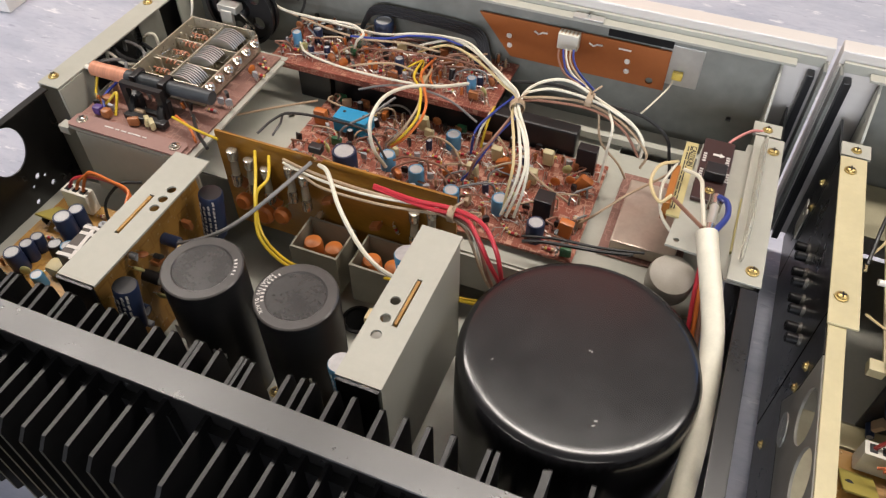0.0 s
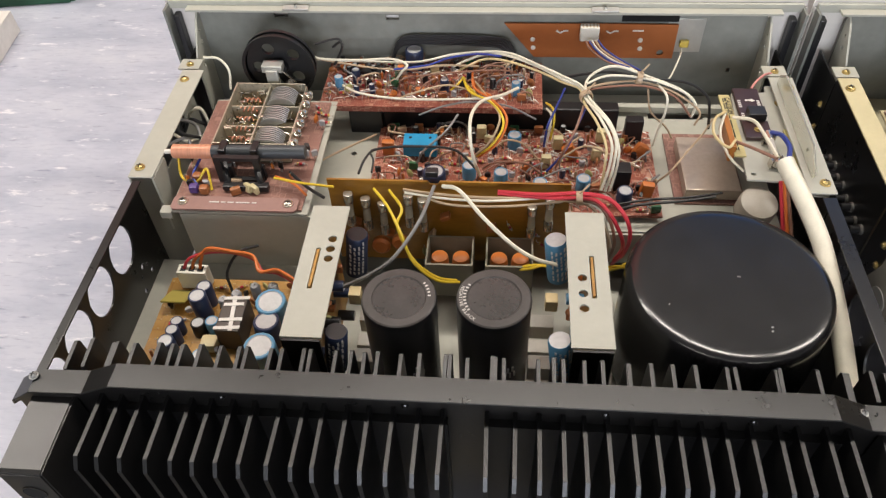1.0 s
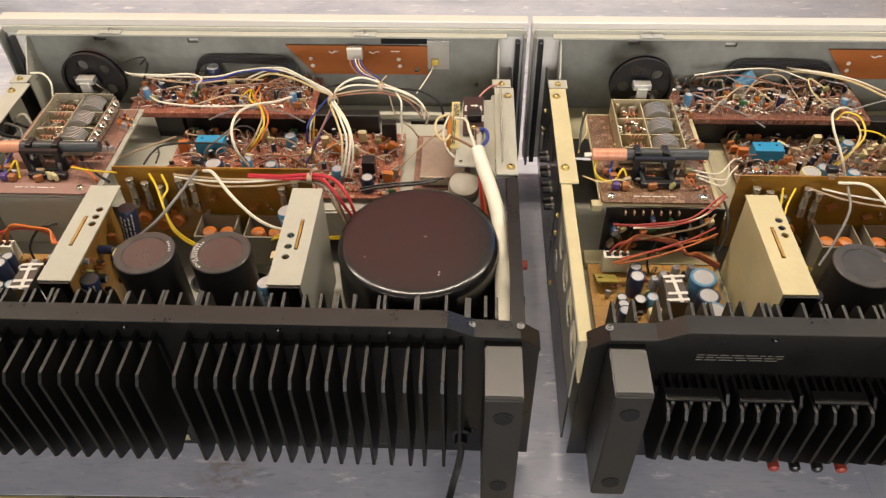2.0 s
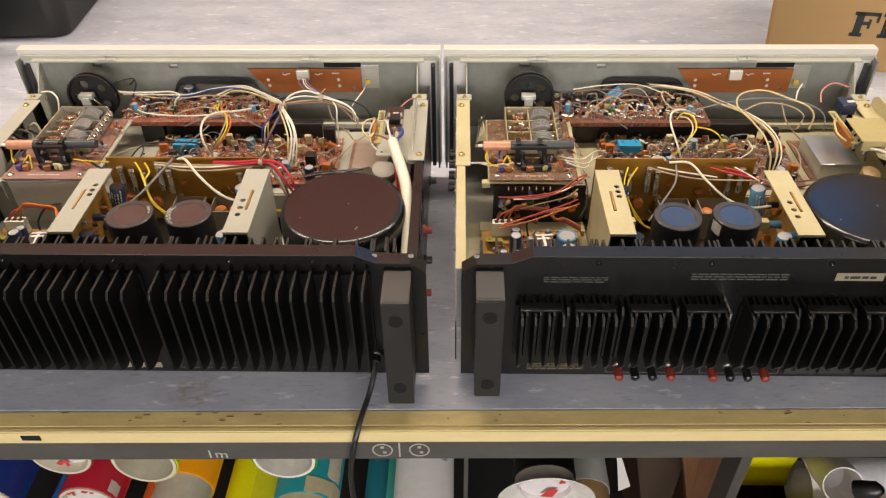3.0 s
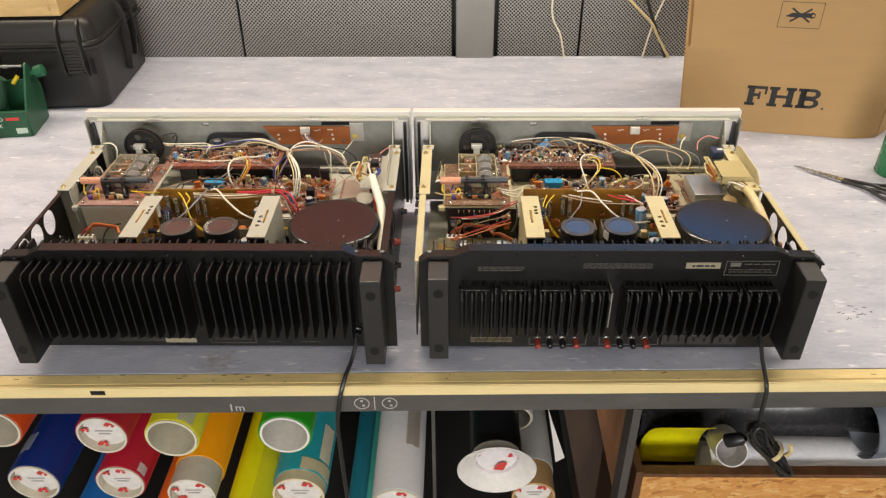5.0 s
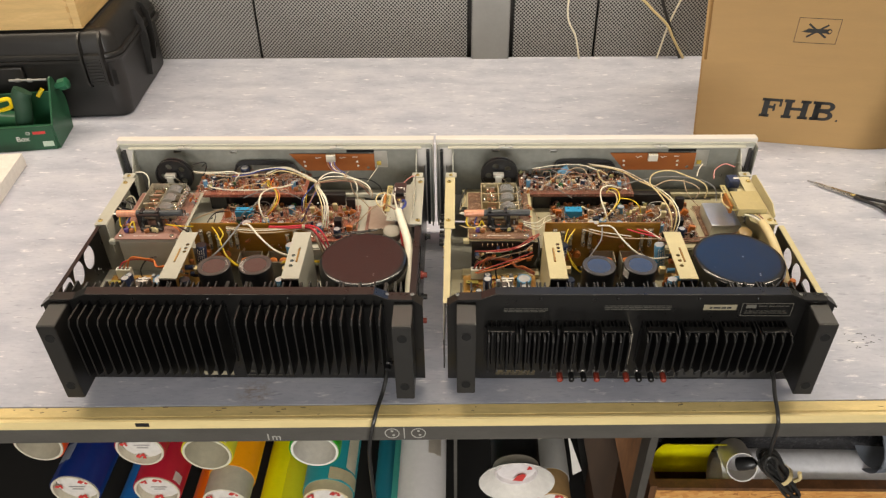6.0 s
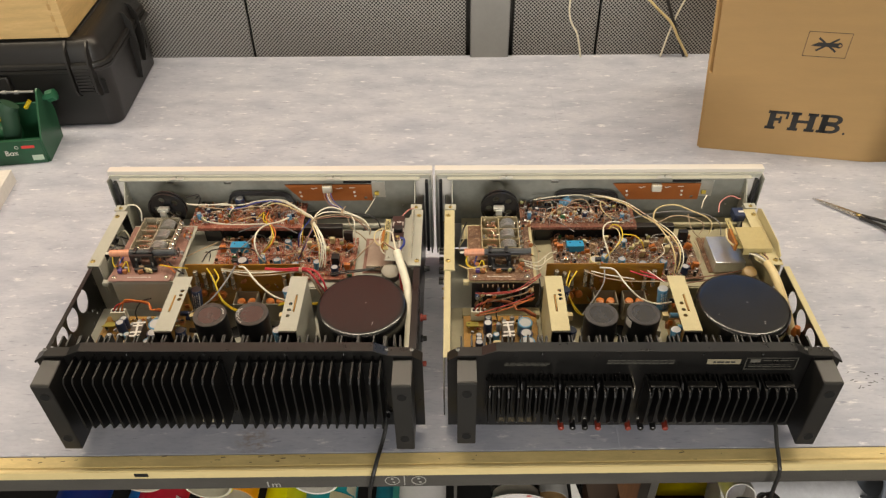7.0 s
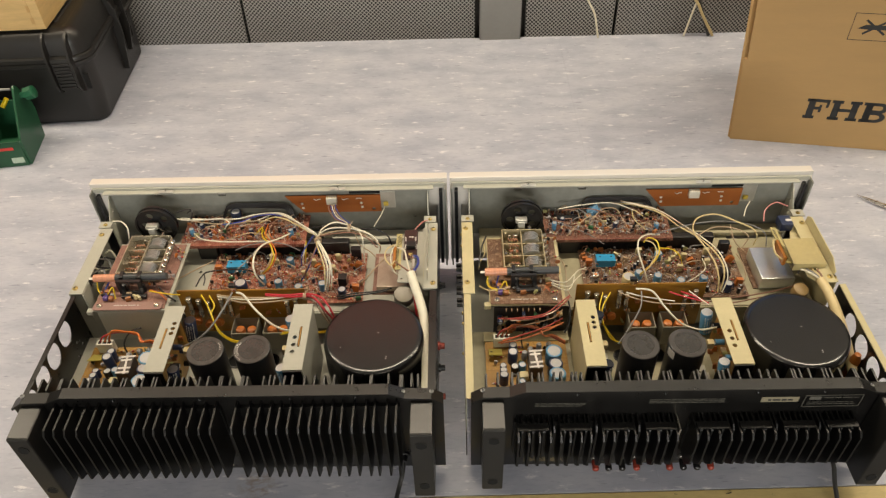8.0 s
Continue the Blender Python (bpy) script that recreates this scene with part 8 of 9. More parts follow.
# green drill box
tool = thing("drill_box", "dark green open plastic tool box holding a green drill", "tool box", at=(-0.8235, 0.855, 0.0))
tool.rotation_euler = (0, 0, radians(8.0))
bm = bmesh.new()
out = [(0.004, 0.0005), (0.0, 0.054), (0.064, 0.134), (0.070, 0.137), (0.078, 0.132), (0.112, 0.075), (0.114, 0.06), (0.103, 0.0005)]
plate(bm, out, [], 0.004, Matrix.Translation((-0.004, 0, 0)) @ YZ)
part("end_wall", bm, GREEN, tool)
bm = bmesh.new()
plate(bm, out, [], 0.004, Matrix.Translation((-0.26, 0, 0)) @ YZ)
part("end_wall", bm, GREEN, tool)
bm = bmesh.new()
span(bm, -0.2555, -0.0045, 0.0, 0.004, 0.0005, 0.056, 0.001)
span(bm, -0.2555, -0.0045, 0.0, 0.010, 0.0525, 0.0565, 0.001)
span(bm, -0.2555, -0.0045, 0.099, 0.103, 0.0005, 0.09, 0.001)
span(bm, -0.2555, -0.0045, 0.004, 0.099, 0.0005, 0.004)
part("tray", bm, GREEN, tool)
rnd = random.Random(9)
bm = bmesh.new()
box(bm, (-0.033, -0.0004, 0.0415), (0.026, 0.0008, 0.0062))
part("red_print", bm, RED_INK, tool, "red printed bar")
bm = bmesh.new()
plate(bm, circle(-0.056, 0.0415, 0.004, 16), [circle(-0.056, 0.0415, 0.0031, 16)], 0.0004, XZ)
part("ring_mark", bm, PAPER, tool)
bm = bmesh.new()
box(bm, (-0.021, -0.0004, 0.0145), (0.022, 0.0008, 0.012))
part("sticker", bm, plain("pale_green_sticker", (0.42, 0.52, 0.42)), tool, "pale green sticker")
ob = share("lettering", text_mesh("Box", 0.0165, 0.0003), tool, Matrix.Translation((-0.070, -0.0005, 0.0285)) @ XZ)
ob.data.materials.append(PAPER)
bm = bmesh.new()
lathe(bm, (-0.004, 0.080, 0.108), (0.94, -0.05, 0.25), [(0, 0), (0.006, 0), (0.006, 0.014), (0.013, 0.016), (0.013, 0.032), (0.010, 0.034), (0, 0.034)], 8)
part("clamp_knob", bm, plain("green_knob", (0.015, 0.10, 0.05), 0.3), tool, "green clamp knob")
drill = thing("cordless_drill", "dark green cordless drill with yellow trigger lying in the box", "drill", at=(-0.905, 0.885, 0.005))
bm = bmesh.new()
tube(bm, [(-0.1, 0.03, 0.03), (-0.05, 0.025, 0.034), (0.005, 0.015, 0.038)], 0.026, 14, 4, r_end=0.02)
part("housing", bm, GREEN, drill)
bm = bmesh.new()
tube(bm, [(-0.002, 0.005, 0.03), (0.012, 0.0, 0.07), (0.018, 0.0, 0.105), (0.024, 0.004, 0.116)], 0.017, 12, 6, r_end=0.019)
part("grip", bm, plain("dark_green_rubber", (0.015, 0.055, 0.03), 0.6), drill)
bm = bmesh.new()
tube(bm, [(-0.07, -0.005, 0.085), (-0.03, -0.01, 0.098), (-0.006, -0.008, 0.102), (-0.008, -0.006, 0.083), (-0.04, -0.008, 0.074)], 0.0045, 8, 6)
part("trigger_guard", bm, plain("bright_yellow_plastic", (0.72, 0.52, 0.01), 0.35), drill, "bright yellow plastic bow")
bm = bmesh.new()
tube(bm, [(0.03, 0.04, 0.085), (0.042, 0.045, 0.1)], 0.0045, 8, 2)
part("bit_clip", bm, plain("yellow_clip", (0.72, 0.52, 0.01), 0.35), drill)
bm = bmesh.new()
cyl(bm, (-0.02, 0.04, 0.122), (0.062, 0.04, 0.124), 0.0026, 10)
for k in range(2):
    lathe(bm, (-0.006 + 0.026 * k, 0.04, 0.1225), (1, 0, 0), [(0.0026, 0), (0.0042, 0.001), (0.0042, 0.009), (0.0026, 0.01)], 10)
part("bit_rail", bm, POST, drill, "steel rail of drill bits")

# scissors
sc = thing("scissors", "pair of steel scissors with black handles lying on the bench", "scissors", at=(0.727, 0.711, 0.0))
sc.rotation_euler = (0, 0, math.atan2(0.625 - 0.711, 0.832 - 0.727))
for s in (1, -1):
    bm = bmesh.new()
    out = [(0, s * 0.0003), (0.03, s * 0.0032), (0.075, s * 0.0056), (0.098, s * 0.0062), (0.098, -s * 0.001), (0.06, -s * 0.001)]
    plate(bm, out if s > 0 else out[::-1], [], 0.0018, Matrix.Translation((0, 0, 0.003 + 0.0019 * (s > 0))))
    part("blade", bm, mat("scissor_steel", (0.55, 0.54, 0.52), 0.25, metal=0.95, var=0.1), sc)
    bm = bmesh.new()
    tube(bm, [(0.09, -s * 0.004, 0.005), (0.115, -s * 0.007, 0.006), (0.14, -s * 0.012, 0.007), (0.165, -s * 0.028, 0.007), (0.195, -s * 0.032, 0.007), (0.213, -s * 0.018, 0.007), (0.2, -s * 0.007, 0.007), (0.165, -s * 0.007, 0.007), (0.138, -s * 0.011, 0.007)], 0.0034, 9, 7)
    part("handle", bm, BLACK_PLASTIC, sc)
screw(sc, 0.086, 0.0, 0.0066, 0.0034, m=BRASS)

# green bottle and a white carton corner at the rim of the view
bottle = thing("spray_bottle", "green plastic bottle standing on the bench", "bottle", at=(0.905, 0.69, 0.0))
bm = bmesh.new()
lathe(bm, (0, 0, 0.0005), (0, 0, 1), [(0, 0), (0.028, 0), (0.031, 0.004), (0.031, 0.09), (0.026, 0.115), (0.012, 0.13), (0.012, 0.145), (0, 0.145)], 28)
part("body", bm, plain("green_bottle", (0.01, 0.16, 0.05), 0.25), bottle)
bm = bmesh.new()
lathe(bm, (0, 0, 0.1455), (0, 0, 1), [(0, 0), (0.014, 0), (0.014, 0.02), (0.011, 0.024), (0, 0.024)], 20)
part("cap", bm, BLACK_PLASTIC, bottle)
pc = thing("white_carton", "small plain white carton lying on the bench", "carton", at=(-0.866, 0.785, 0.0))
pc.rotation_euler = (0, 0, radians(6))
bm = bmesh.new()
span(bm, -0.20, 0, -0.19, 0, 0.0005, 0.03, 0.0015)
part("body", bm, PAPER, pc)

# thin cables hanging down the perforated wall
cab = thing("hanging_cable", "thin white cables hanging down the perforated wall", "cable", at=(0, 1.33, 0))
for col, pts, r in (
    ("white", [(0.322, -0.012, 0.5), (0.327, -0.012, 0.3), (0.315, -0.012, 0.129), (0.341, -0.012, 0.062), (0.355, -0.014, 0.003)], 0.0024),
    ("white", [(0.70, -0.015, 0.5), (0.625, -0.012, 0.24), (0.592, -0.012, 0.148), (0.573, -0.012, 0.085), (0.558, -0.014, 0.003)], 0.0024),
    ("cream", [(0.40, -0.015, 0.4), (0.47, -0.016, 0.2), (0.516, -0.018, 0.143), (0.566, -0.02, 0.097), (0.592, -0.018, 0.055), (0.626, -0.014, 0.003)], 0.0034),
    ("black", [(0.50, -0.012, 0.4), (0.535, -0.012, 0.2), (0.554, -0.012, 0.142), (0.583, -0.012, 0.079), (0.617, -0.012, 0.003)], 0.0042)):
    wire(cab, col, pts, r, name="cable")

# ---------------------------------------------------------------- under the bench
rack = thing("shelf_unit", "shelving under the bench, shade painted near-black, with brown plywood uprights", "shelf", kind="structure")
# shelves and back coloured near-black so the space behind the rolls reads as shade
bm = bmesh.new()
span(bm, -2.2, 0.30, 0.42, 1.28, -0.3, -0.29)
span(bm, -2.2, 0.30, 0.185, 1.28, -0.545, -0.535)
part("shelf_board", bm, UNDER_SHADE, rack)
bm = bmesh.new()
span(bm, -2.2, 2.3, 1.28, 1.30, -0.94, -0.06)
part("back_board", bm, UNDER_SHADE, rack)
for x0, w, y0, lean, wood in ((0.262, 0.078, 0.2, 0.25, WOOD_DARK), (0.216, 0.095, 0.24, 0.21, mat("dark_brown_board", (0.04, 0.022, 0.012), 0.6, var=0.4, scale=9, stretch=(4, 4, 0.5)))):
    board = thing("loose_board", "rough brown wooden board leaning under the bench", "board", "boards leaning under the bench", at=(x0, y0, -0.06))
    bm = bmesh.new()
    plate(bm, [(w - 0.008, -0.88), (w, -0.88), (w, 0), (0, 0), (w - 0.012, -(w - 0.012) / lean)], [], 0.018, Matrix.Translation((0, 0.018, 0)) @ XZ)
    part("plank", bm, wood, board)
bm = bmesh.new()
span(bm, 0.311, 0.3225, 0.126, 0.16, -0.95, -0.056, 0.001)
part("steel_leg", bm, mat("dark_leg_paint", (0.06, 0.055, 0.048), 0.5), rack, "dark grey steel leg")
bm = bmesh.new()
span(bm, 0.03, 0.036, 0.3, 0.32, -0.95, -0.056)
part("thin_post", bm, GREY_RAIL, rack)

# an open crate of strand board
crate = thing("offcut_crate", "strand board crate with scraps of vinyl film under the bench", "crate", at=(0.371, 0.2, -0.957))
bm = bmesh.new()
span(bm, 0.0, 1.3, 0.0, 0.016, 0.0, 0.672, 0.0008)
part("front_board", bm, OSB, crate, "orange-brown strand board front")
bm = bmesh.new()
span(bm, 0.0, 1.3, -0.0005, 0.018, 0.6725, 0.68, 0.0008)
part("rim", bm, WOOD_DARK, crate)
bm = bmesh.new()
span(bm, 0.0, 1.3, 0.4, 0.416, 0.0, 0.63)
span(bm, 0.0, 1.3, 0.017, 0.4, 0.5, 0.51)
part("inner_board", bm, WOOD_DARK, crate)
bm = bmesh.new()
span(bm, -0.012, -0.0005, 0.0, 0.4, 0.0, 0.684, 0.001)
part("end_board", bm, WOOD_DARK, crate)


def curl(name, label, col, x0, x1, y, z, r, turns, sx=1.0, at=(0, 0, 0), rz=0.0, rough=0.35):
    """A loose curl of vinyl film, lying lengthwise."""
    th = thing(name, label, "film roll", at=at)
    th.rotation_euler = (0, 0, rz)
    bm = bmesh.new()
    n = int(40 * turns)
    rows = []
    for x in (x0, x1):
        rows.append([bm.verts.new((x, y + (r + 0.0012 * k / 20) * math.cos(2 * math.pi * k / 40 + 2.2), z + (r + 0.0012 * k / 20) * math.sin(2 * math.pi * k / 40 + 2.2))) for k in range(n)])
    for k in range(n - 1):
        bm.faces.new((rows[0][k], rows[0][k + 1], rows[1][k + 1], rows[1][k]))
    ob = part("film", bm, plain(name + "_film", col, rough), th)
    so = ob.modifiers.new("thickness", "SOLIDIFY")
    so.thickness = 0.0008
    bm = bmesh.new()  # the inner end of the spiral
    rows = [[bm.verts.new((x, y + r * (0.93 - 0.011 * k) * math.cos(2 * math.pi * k / 40 + 2.6), z + r * (0.93 - 0.011 * k) * math.sin(2 * math.pi * k / 40 + 2.6))) for k in range(28)] for x in (x0 + 0.004, x1 - 0.01)]
    for k in range(27):
        bm.faces.new((rows[0][k], rows[0][k + 1], rows[1][k + 1], rows[1][k]))
    part("inner_curl", bm, plain(name + "_film", col, rough), th).modifiers.new("thickness", "SOLIDIFY").thickness = 0.0008
    return th


curl("black_film_roll", "loose roll of shiny black film in the crate", (0.02, 0.02, 0.022), 0.0, 0.62, 0.0, 0.0, 0.085, 1.4, at=(0.384, 0.375, -0.262), rz=-0.02, rough=0.25)
curl("white_film_roll", "loose roll of white film in the crate", (0.78, 0.78, 0.82), 0.0, 0.5, 0.0, 0.0, 0.044, 1.3, at=(0.49, 0.262, -0.322), rz=0.0)
curl("grey_film_roll", "loose roll of grey film in the crate", (0.17, 0.19, 0.225), 0.0, 0.4, 0.0, 0.0, 0.052, 1.2, at=(0.725, 0.262, -0.232), rz=0.1)
yel = thing("yellow_sheet", "bent sheet of bright yellow film in the crate", "film sheet", at=(0.385, 0.278, -0.338))
bm = bmesh.new()
rows = []
for u in range(9):
    a = -0.5 + u / 8 * 1.9
    rows.append([bm.verts.new((0.0 + v * 0.098 + 0.01 * (1 - v) * math.sin(a), 0.055 * math.cos(a) - 0.05, 0.01 + 0.095 * u / 8 + 0.02 * math.sin(a))) for v in (0, 0.5, 1)])
for a, b in zip(rows, rows[1:]):
    for k in range(2):
        bm.faces.new((a[k], a[k + 1], b[k + 1], b[k]))
ob = part("sheet", bm, plain("yellow_film_sheet", (0.74, 0.68, 0.01), 0.4), yel)
ob.modifiers.new("thickness", "SOLIDIFY").thickness = 0.001
tb = thing("white_tube_end", "short white plastic tube lying in the crate", "tube", at=(0.508, 0.215, -0.242))
bm = bmesh.new()
lathe(bm, (0, 0, 0), (0.12, 0.85, -0.5), [(0.025, 0), (0.025, 0.07), (0.023, 0.07), (0.023, 0.001), (0.025, 0)], 28)
part("tube", bm, PAPER, tb)


def film_roll(x, y, z, r, colour, length=0.85, core=0.95, tone=(0.62, 0.57, 0.46), plug=True, bare=0.0, tilt=0.0, label="", scraps=()):
    """A roll of vinyl film lying end-on, on a cardboard core, with a printed paper plug."""
    th = thing("vinyl_roll", label, "film roll", "vinyl rolls under the bench", at=(x, y, z))
    th.rotation_euler = (tilt, 0, 0)
    film, cm = plain("vinyl", colour, 0.3, coat=0.25, var=0.06), plain("core_card", tone, 0.6)
    bm = bmesh.new()
    lathe(bm, (0, bare, 0), (0, 1, 0), [(r * core, 0), (r - 0.0006, 0), (r, 0.0008), (r, length - bare), (r * core, length - bare)], 40)
    part("film", bm, film, th)
    for a0, a1, ya, yb, tape in scraps:
        bm = bmesh.new()
        n = 6
        edge = [[bm.verts.new(((r + 0.0007) * math.cos(radians(a0 + (a1 - a0) * k / n)), y_ + RND.uniform(-0.0015, 0.0015), (r + 0.0007) * math.sin(radians(a0 + (a1 - a0) * k / n)))) for k in range(n + 1)] for y_ in (ya, yb)]
        for k in range(n):
            bm.faces.new((edge[0][k], edge[0][k + 1], edge[1][k + 1], edge[1][k]))
        bmesh.ops.reverse_faces(bm, faces=bm.faces[:])
        scrap = part("tape_scrap", bm, plain("tape_scrap", tape, 0.5), th, "torn scrap of pale tape")
        for face in scrap.data.polygons:
            face.use_smooth = False
        scrap.modifiers.new("thickness", "SOLIDIFY").thickness = 0.0003
    bm = bmesh.new()
    rc = r * core - 0.0004
    lathe(bm, (0, -0.002, 0), (0, 1, 0), [(rc - 0.0045, 0.06), (rc - 0.004, 0), (rc, 0), (rc, length), (rc - 0.004, length), (rc - 0.0045, 0.06)], 40)
    part("core", bm, cm, th, "cardboard core")
    bm = bmesh.new()
    lathe(bm, (0, 0, 0), (0, 1, 0), [(rc - 0.0048, 0.012 if plug else 0.09), (rc * 0.5, 0.007 if plug else 0.09), (0, 0.006 if plug else 0.09)], 32)
    p = part("end_plug", bm, PAPER if plug else plain("dim_card", (0.36, 0.32, 0.26), 0.7), th, "white paper end plug" if plug else "")
    if plug:
        bm = bmesh.new()
        for a, d, q in ((RND.uniform(3.6, 5.2), 0.6, 0.27), (RND.uniform(0.3, 1.6), 0.62, 0.26), (RND.uniform(2.2, 3.2), 0.72, 0.2)):
            bm = bmesh.new()
            px, pz, w = rc * d * math.cos(a), rc * d * math.sin(a), rc * q
            for qx, qz, k in ((-0.5, -0.1, 0.5), (0.25, 0.2, 0.42), (0.4, -0.4, 0.34)):
                cx_, cz_ = px + w * qx, pz + w * qz
                plate(bm, [(cx_ - w * k, cz_ - w * k * 0.5), (cx_ + w * k * 0.2, cz_ - w * k), (cx_ + w * k, cz_ - w * k * 0.2), (cx_ + w * k * 0.4, cz_ + w * k * 0.9), (cx_ - w * k * 0.5, cz_ + w * k * 0.4)], [], 0.0004, Matrix.Translation((0, 0.0052, 0)) @ XZ)
            part("red_print", bm, RED_INK, p)
        bm = bmesh.new()
        for k in range(2):
            box(bm, (rc * 0.05, 0.005, rc * (0.1 - 0.16 * k)), (rc * (0.7 - 0.2 * k), 0.0004, rc * 0.05))
        part("grey_print", bm, plain("grey_print", (0.4, 0.37, 0.37), 0.6), p)
    return th


R = 0.044
for x, y, z, r, col, kw in (
    (-0.517, 0.26, -0.26, R, (0.34, 0.012, 0.025), dict(label="dark red vinyl roll with white end plug")),
    (-0.388, 0.235, -0.238, R, (0.62, 0.56, 0.03), dict(plug=False, tone=(0.62, 0.58, 0.45), scraps=((35, 70, 0.003, 0.13, (0.78, 0.74, 0.5)), (80, 110, 0.05, 0.09, (0.62, 0.58, 0.3))), label="pale yellow vinyl roll with open core")),
    (-0.206, 0.243, -0.238, R, (0.015, 0.26, 0.015), dict(plug=False, tone=(0.74, 0.72, 0.66), core=0.93, label="green vinyl roll with open white core")),
    (-0.683, 0.25, -0.235, R, (0.60, 0.07, 0.012), dict(plug=False, label="orange-red vinyl roll with open core")),
    (-0.517, 0.262, -0.383, R, (0.38, 0.012, 0.03), dict(scraps=((15, 40, 0.004, 0.022, (0.66, 0.58, 0.56)),), label="red vinyl roll with white end plug")),
    (-0.67, 0.262, -0.384, R * 1.05, (0.004, 0.02, 0.13), dict(scraps=((105, 140, 0.035, 0.075, (0.3, 0.36, 0.46)),), label="navy blue vinyl roll with white end plug")),
    (-0.388, 0.245, -0.392, R, (0.80, 0.30, 0.008), dict(bare=0.05, label="orange vinyl roll on a long grey core")),
    (-0.2, 0.24, -0.385, R * 1.08, (0.01, 0.24, 0.27), dict(tone=(0.66, 0.57, 0.36), bare=0.018, scraps=((5, 85, 0.019, 0.045, (0.66, 0.57, 0.36)), (15, 48, 0.05, 0.13, (0.74, 0.68, 0.52))), label="teal vinyl roll wrapped in cream tape")),
    (-0.03, 0.235, -0.405, R * 1.02, (0.60, 0.58, 0.57), dict(scraps=((40, 75, 0.1, 0.2, (0.5, 0.44, 0.37)),), label="white vinyl roll with paper plug")),
    (0.205, 0.24, -0.385, R * 0.9, (0.33, 0.32, 0.30), dict(bare=0.05, tone=(0.46, 0.28, 0.12), label="grey film roll on a long kraft core")),
    (-0.585, 0.2, -0.475, R * 0.9, (0.008, 0.11, 0.33), dict(plug=False, label="mid blue vinyl roll behind the others")),
    (-0.60, 0.36, -0.24, R * 0.95, (0.006, 0.015, 0.11), dict(plug=False, label="dark blue vinyl roll behind others")),
    (-0.45, 0.2, -0.485, R * 0.8, (0.70, 0.12, 0.008), dict(plug=False, label="bright orange vinyl roll behind others")),
    (-0.318, 0.38, -0.215, R * 0.9, (0.66, 0.24, 0.01), dict(plug=False, label="amber vinyl roll under the bench")),
    (-0.322, 0.2, -0.47, R * 0.6, (0.66, 0.60, 0.01), dict(plug=False, label="lemon yellow vinyl roll")),
    (-0.15, 0.4, -0.21, R * 0.8, (0.01, 0.26, 0.26), dict(plug=False, label="turquoise vinyl roll under the bench")),
    (-0.108, 0.2, -0.46, R * 0.4, (0.008, 0.13, 0.17), dict(plug=False, label="thin petrol blue vinyl roll")),
    (-0.082, 0.21, -0.47, R * 0.42, (0.05, 0.30, 0.25), dict(plug=False, label="thin sea green vinyl roll")),
    (-0.288, 0.2, -0.47, R * 0.55, (0.5, 0.5, 0.02), dict(plug=False, label="olive yellow vinyl roll under bench")),
    (0.178, 0.34, -0.3, R * 0.7, (0.46, 0.48, 0.48), dict(plug=False, label="pale grey vinyl roll")),
):
    film_roll(x, y, z, r, col, **kw)
# a loose tongue of white film on the grey roll
tongue = thing("film_offcut", "curled tongue of white film hanging from a grey roll", "film sheet", at=(0, 0.238, 0))
bm = bmesh.new()
plate(bm, [(0.228, -0.245), (0.236, -0.295), (0.25, -0.283), (0.224, -0.201), (0.214, -0.165)], [], 0.0008, XZ)
part("sheet", bm, plain("white_offcut_film", (0.62, 0.6, 0.56), 0.45), tongue)
# a white flared roll end
fl = thing("white_core_disc", "black film roll with a wide white flanged end and printed plug", "film roll", at=(0.139, 0.225, -0.303))
bm = bmesh.new()
lathe(bm, (0, 0, 0), (0.0, 1, 0.12), [(0.0372, 0.024), (0.046, 0.012), (0.0625, 0.001), (0.0645, 0.0), (0.0655, 0.0015), (0.048, 0.0145), (0.0402, 0.026), (0.040, 0.03), (0.040, 0.8)], 48)
part("flange", bm, PAPER, fl)
bm = bmesh.new()
lathe(bm, (0, 0.032, 0.0038), (0.0, 1, 0.12), [(0.0405, 0.0), (0.043, 0.0), (0.043, 0.77), (0.0405, 0.77)], 40)
part("film", bm, plain("black_vinyl", (0.012, 0.012, 0.013), 0.3), fl, "black film wound behind the flange")
bm = bmesh.new()
lathe(bm, (0, 0, 0), (0.0, 1, 0.12), [(0, 0.026), (0.0335, 0.025), (0.0345, 0.0175), (0.0362, 0.0165), (0.0371, 0.018), (0.0371, 0.0255)], 40)
pl = part("end_plug", bm, plain("plug_paper", (0.7, 0.66, 0.66), 0.5), fl)
bm = bmesh.new()
plate(bm, [(-0.005, -0.024), (0.012, -0.026), (0.019, -0.008), (0.012, -0.006), (0.003, -0.01), (0.0, -0.016)], [], 0.0004, Matrix.Translation((0, 0.0215, 0.003)) @ XZ)
plate(bm, [(0.018, 0.006), (0.028, 0.008), (0.024, 0.02), (0.02, 0.012)], [], 0.0004, Matrix.Translation((0, 0.0215, 0.003)) @ XZ)
plate(bm, [(-0.03, 0.006), (-0.02, 0.022), (-0.026, 0.018)], [], 0.0004, Matrix.Translation((0, 0.0215, 0.003)) @ XZ)
part("red_print", bm, RED_INK, pl)

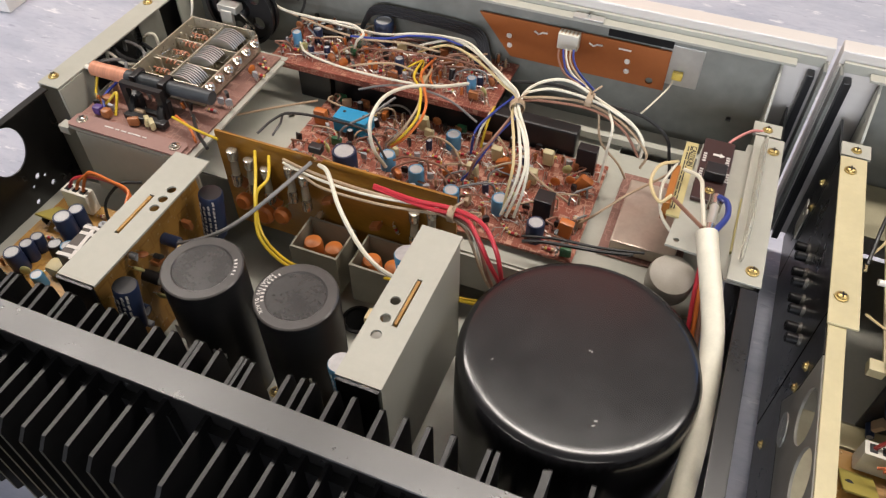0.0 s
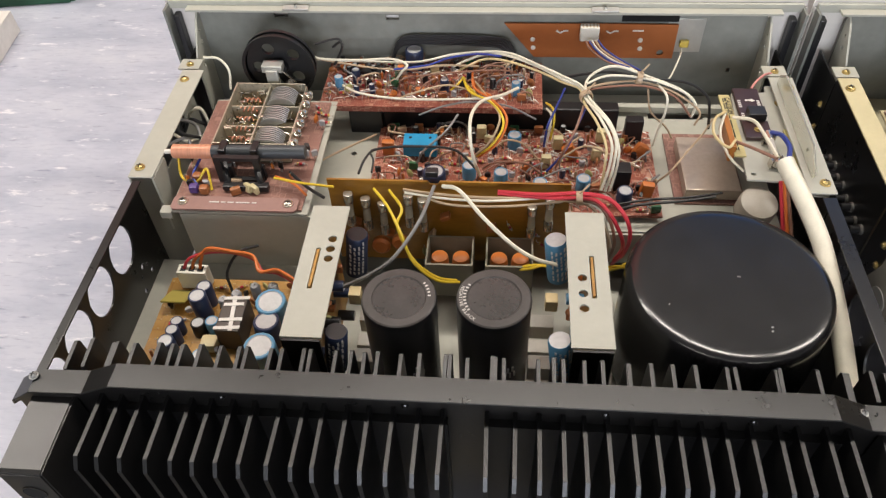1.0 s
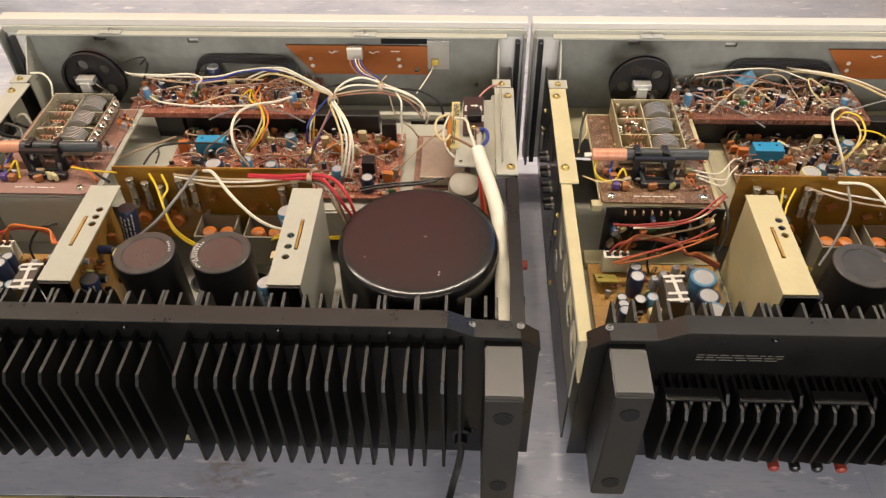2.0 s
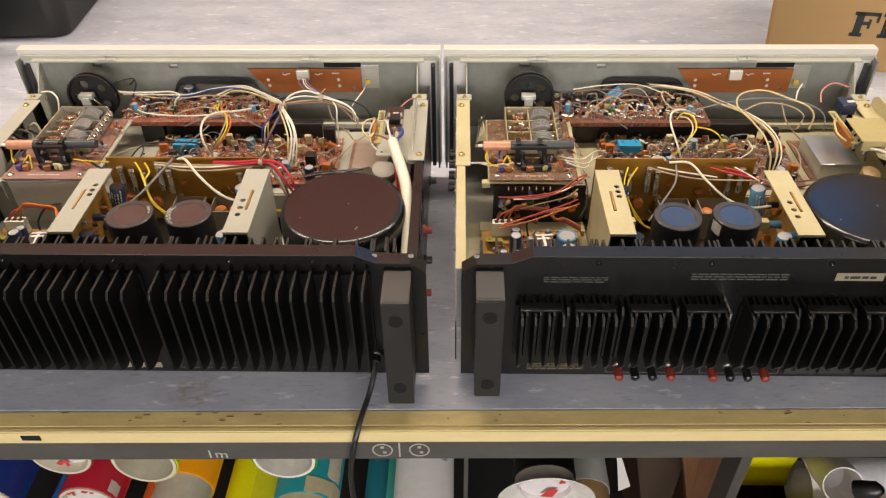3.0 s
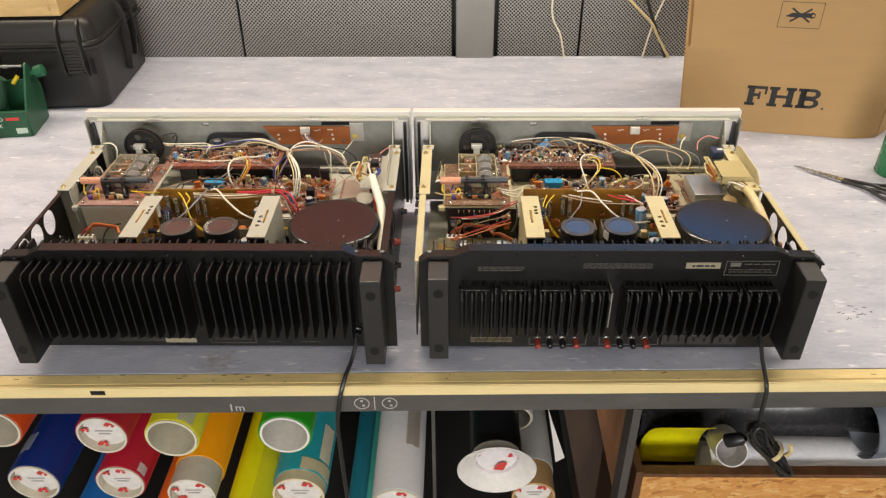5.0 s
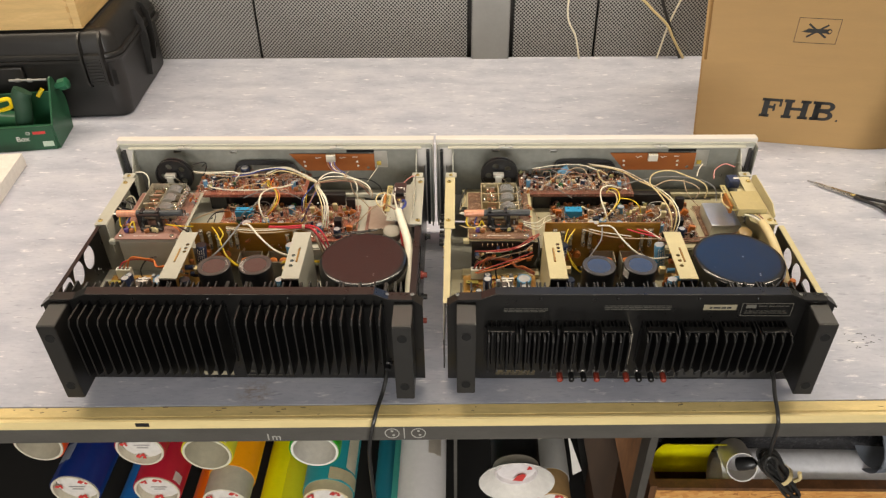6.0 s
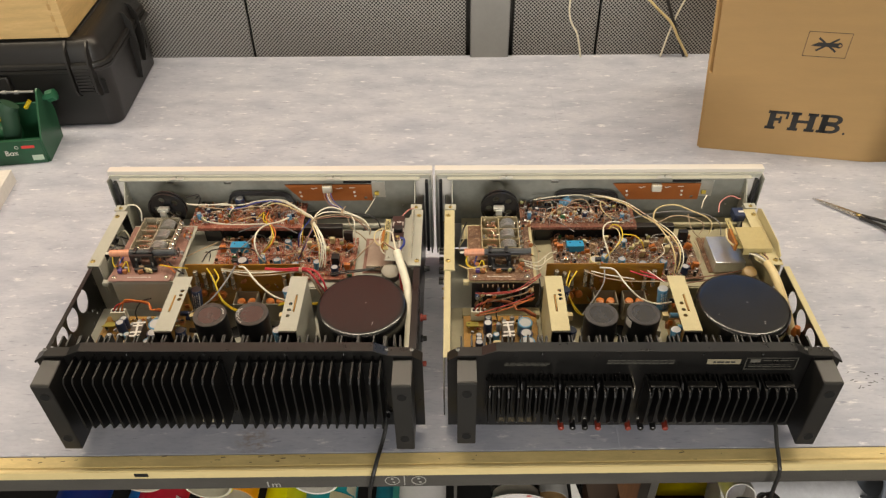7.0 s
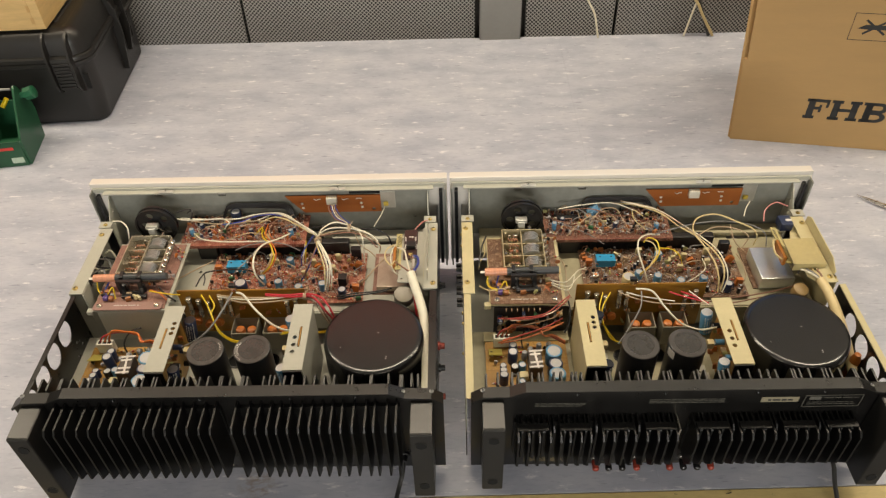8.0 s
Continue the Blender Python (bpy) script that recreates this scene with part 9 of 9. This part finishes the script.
# ---------------------------------------------------------------- mains leads
lead = thing("mains_lead", "black mains lead hanging from the receiver over the bench edge", "cable", "mains leads")
wire(lead, "black", [(-0.061, 0.166, 0.043), (-0.0615, 0.155, 0.036), (-0.067, 0.14, 0.0185), (-0.073, 0.114, 0.013), (-0.08, 0.1, -0.012), (-0.085, 0.099, -0.042), (-0.087, 0.1, -0.075), (-0.087, 0.1, -0.126), (-0.086, 0.1, -0.184), (-0.085, 0.1, -0.235), (-0.083, 0.105, -0.35), (-0.08, 0.11, -0.5)], 0.0029, 8, "cable")
lead = thing("mains_lead", "black mains lead with its plug end bundled under the bench edge", "cable", "mains leads")
wire(lead, "black", [(0.468, 0.166, 0.043), (0.468, 0.150, 0.038), (0.4685, 0.136, 0.024), (0.469, 0.116, 0.011), (0.4705, 0.1075, -0.005), (0.472, 0.107, -0.039), (0.476, 0.107, -0.074), (0.484, 0.1, -0.098)], 0.0028, 8, "cable")
rnd = random.Random(4)
for k in range(9):
    mid, along, across = Vector((0.501 + rnd.gauss(0, 0.003), 0.098 + 0.0028 * k, -0.116 + rnd.gauss(0, 0.003))), Vector((0.647, 0, -0.762)), Vector((0.762, 0, 0.647))
    half, wide, lean = 0.054 + rnd.gauss(0, 0.004), 0.0095 + rnd.uniform(-0.003, 0.006), rnd.gauss(0, 0.004)
    loop = []
    for q in range(17):  # one turn, drawn in by the strap
        a = q / 16 * 2 * math.pi
        u, v = math.cos(a), math.sin(a)
        loop.append(mid + along * (u * half) + across * (v * wide * (0.55 + 0.6 * abs(u - 0.15)) + lean * u) + Vector((0, 0.004 * v, 0)))
    wire(lead, "black", loop, 0.0021, 4, "cable")
wire(lead, "black", [(0.484, 0.098, -0.098), (0.472, 0.092, -0.082), (0.463, 0.092, -0.066), (0.468, 0.094, -0.056), (0.478, 0.095, -0.062), (0.486, 0.096, -0.085), (0.5, 0.096, -0.11)], 0.0021, 7, "cable")
bm = bmesh.new()
lathe(bm, (0.504, 0.109, -0.116), (0.72, 0, -0.69), [(0.0148, -0.004), (0.0158, -0.004), (0.0158, 0.004), (0.0148, 0.004), (0.0148, -0.004)], 18)
tube(bm, [(0.513, 0.09, -0.104), (0.516, 0.086, -0.092), (0.512, 0.086, -0.08)], 0.003, 6, 4)
part("cable_tie", bm, W["cream"], lead, "cream perforated strap")
bm = bmesh.new()
lathe(bm, (0.472, 0.125, -0.11), (-0.6, 0.35, -0.55), [(0.004, 0), (0.009, 0.006), (0.01, 0.02), (0.01, 0.028), (0, 0.028)], 16)
part("plug", bm, BLACK_PLASTIC, lead, "black mains plug")
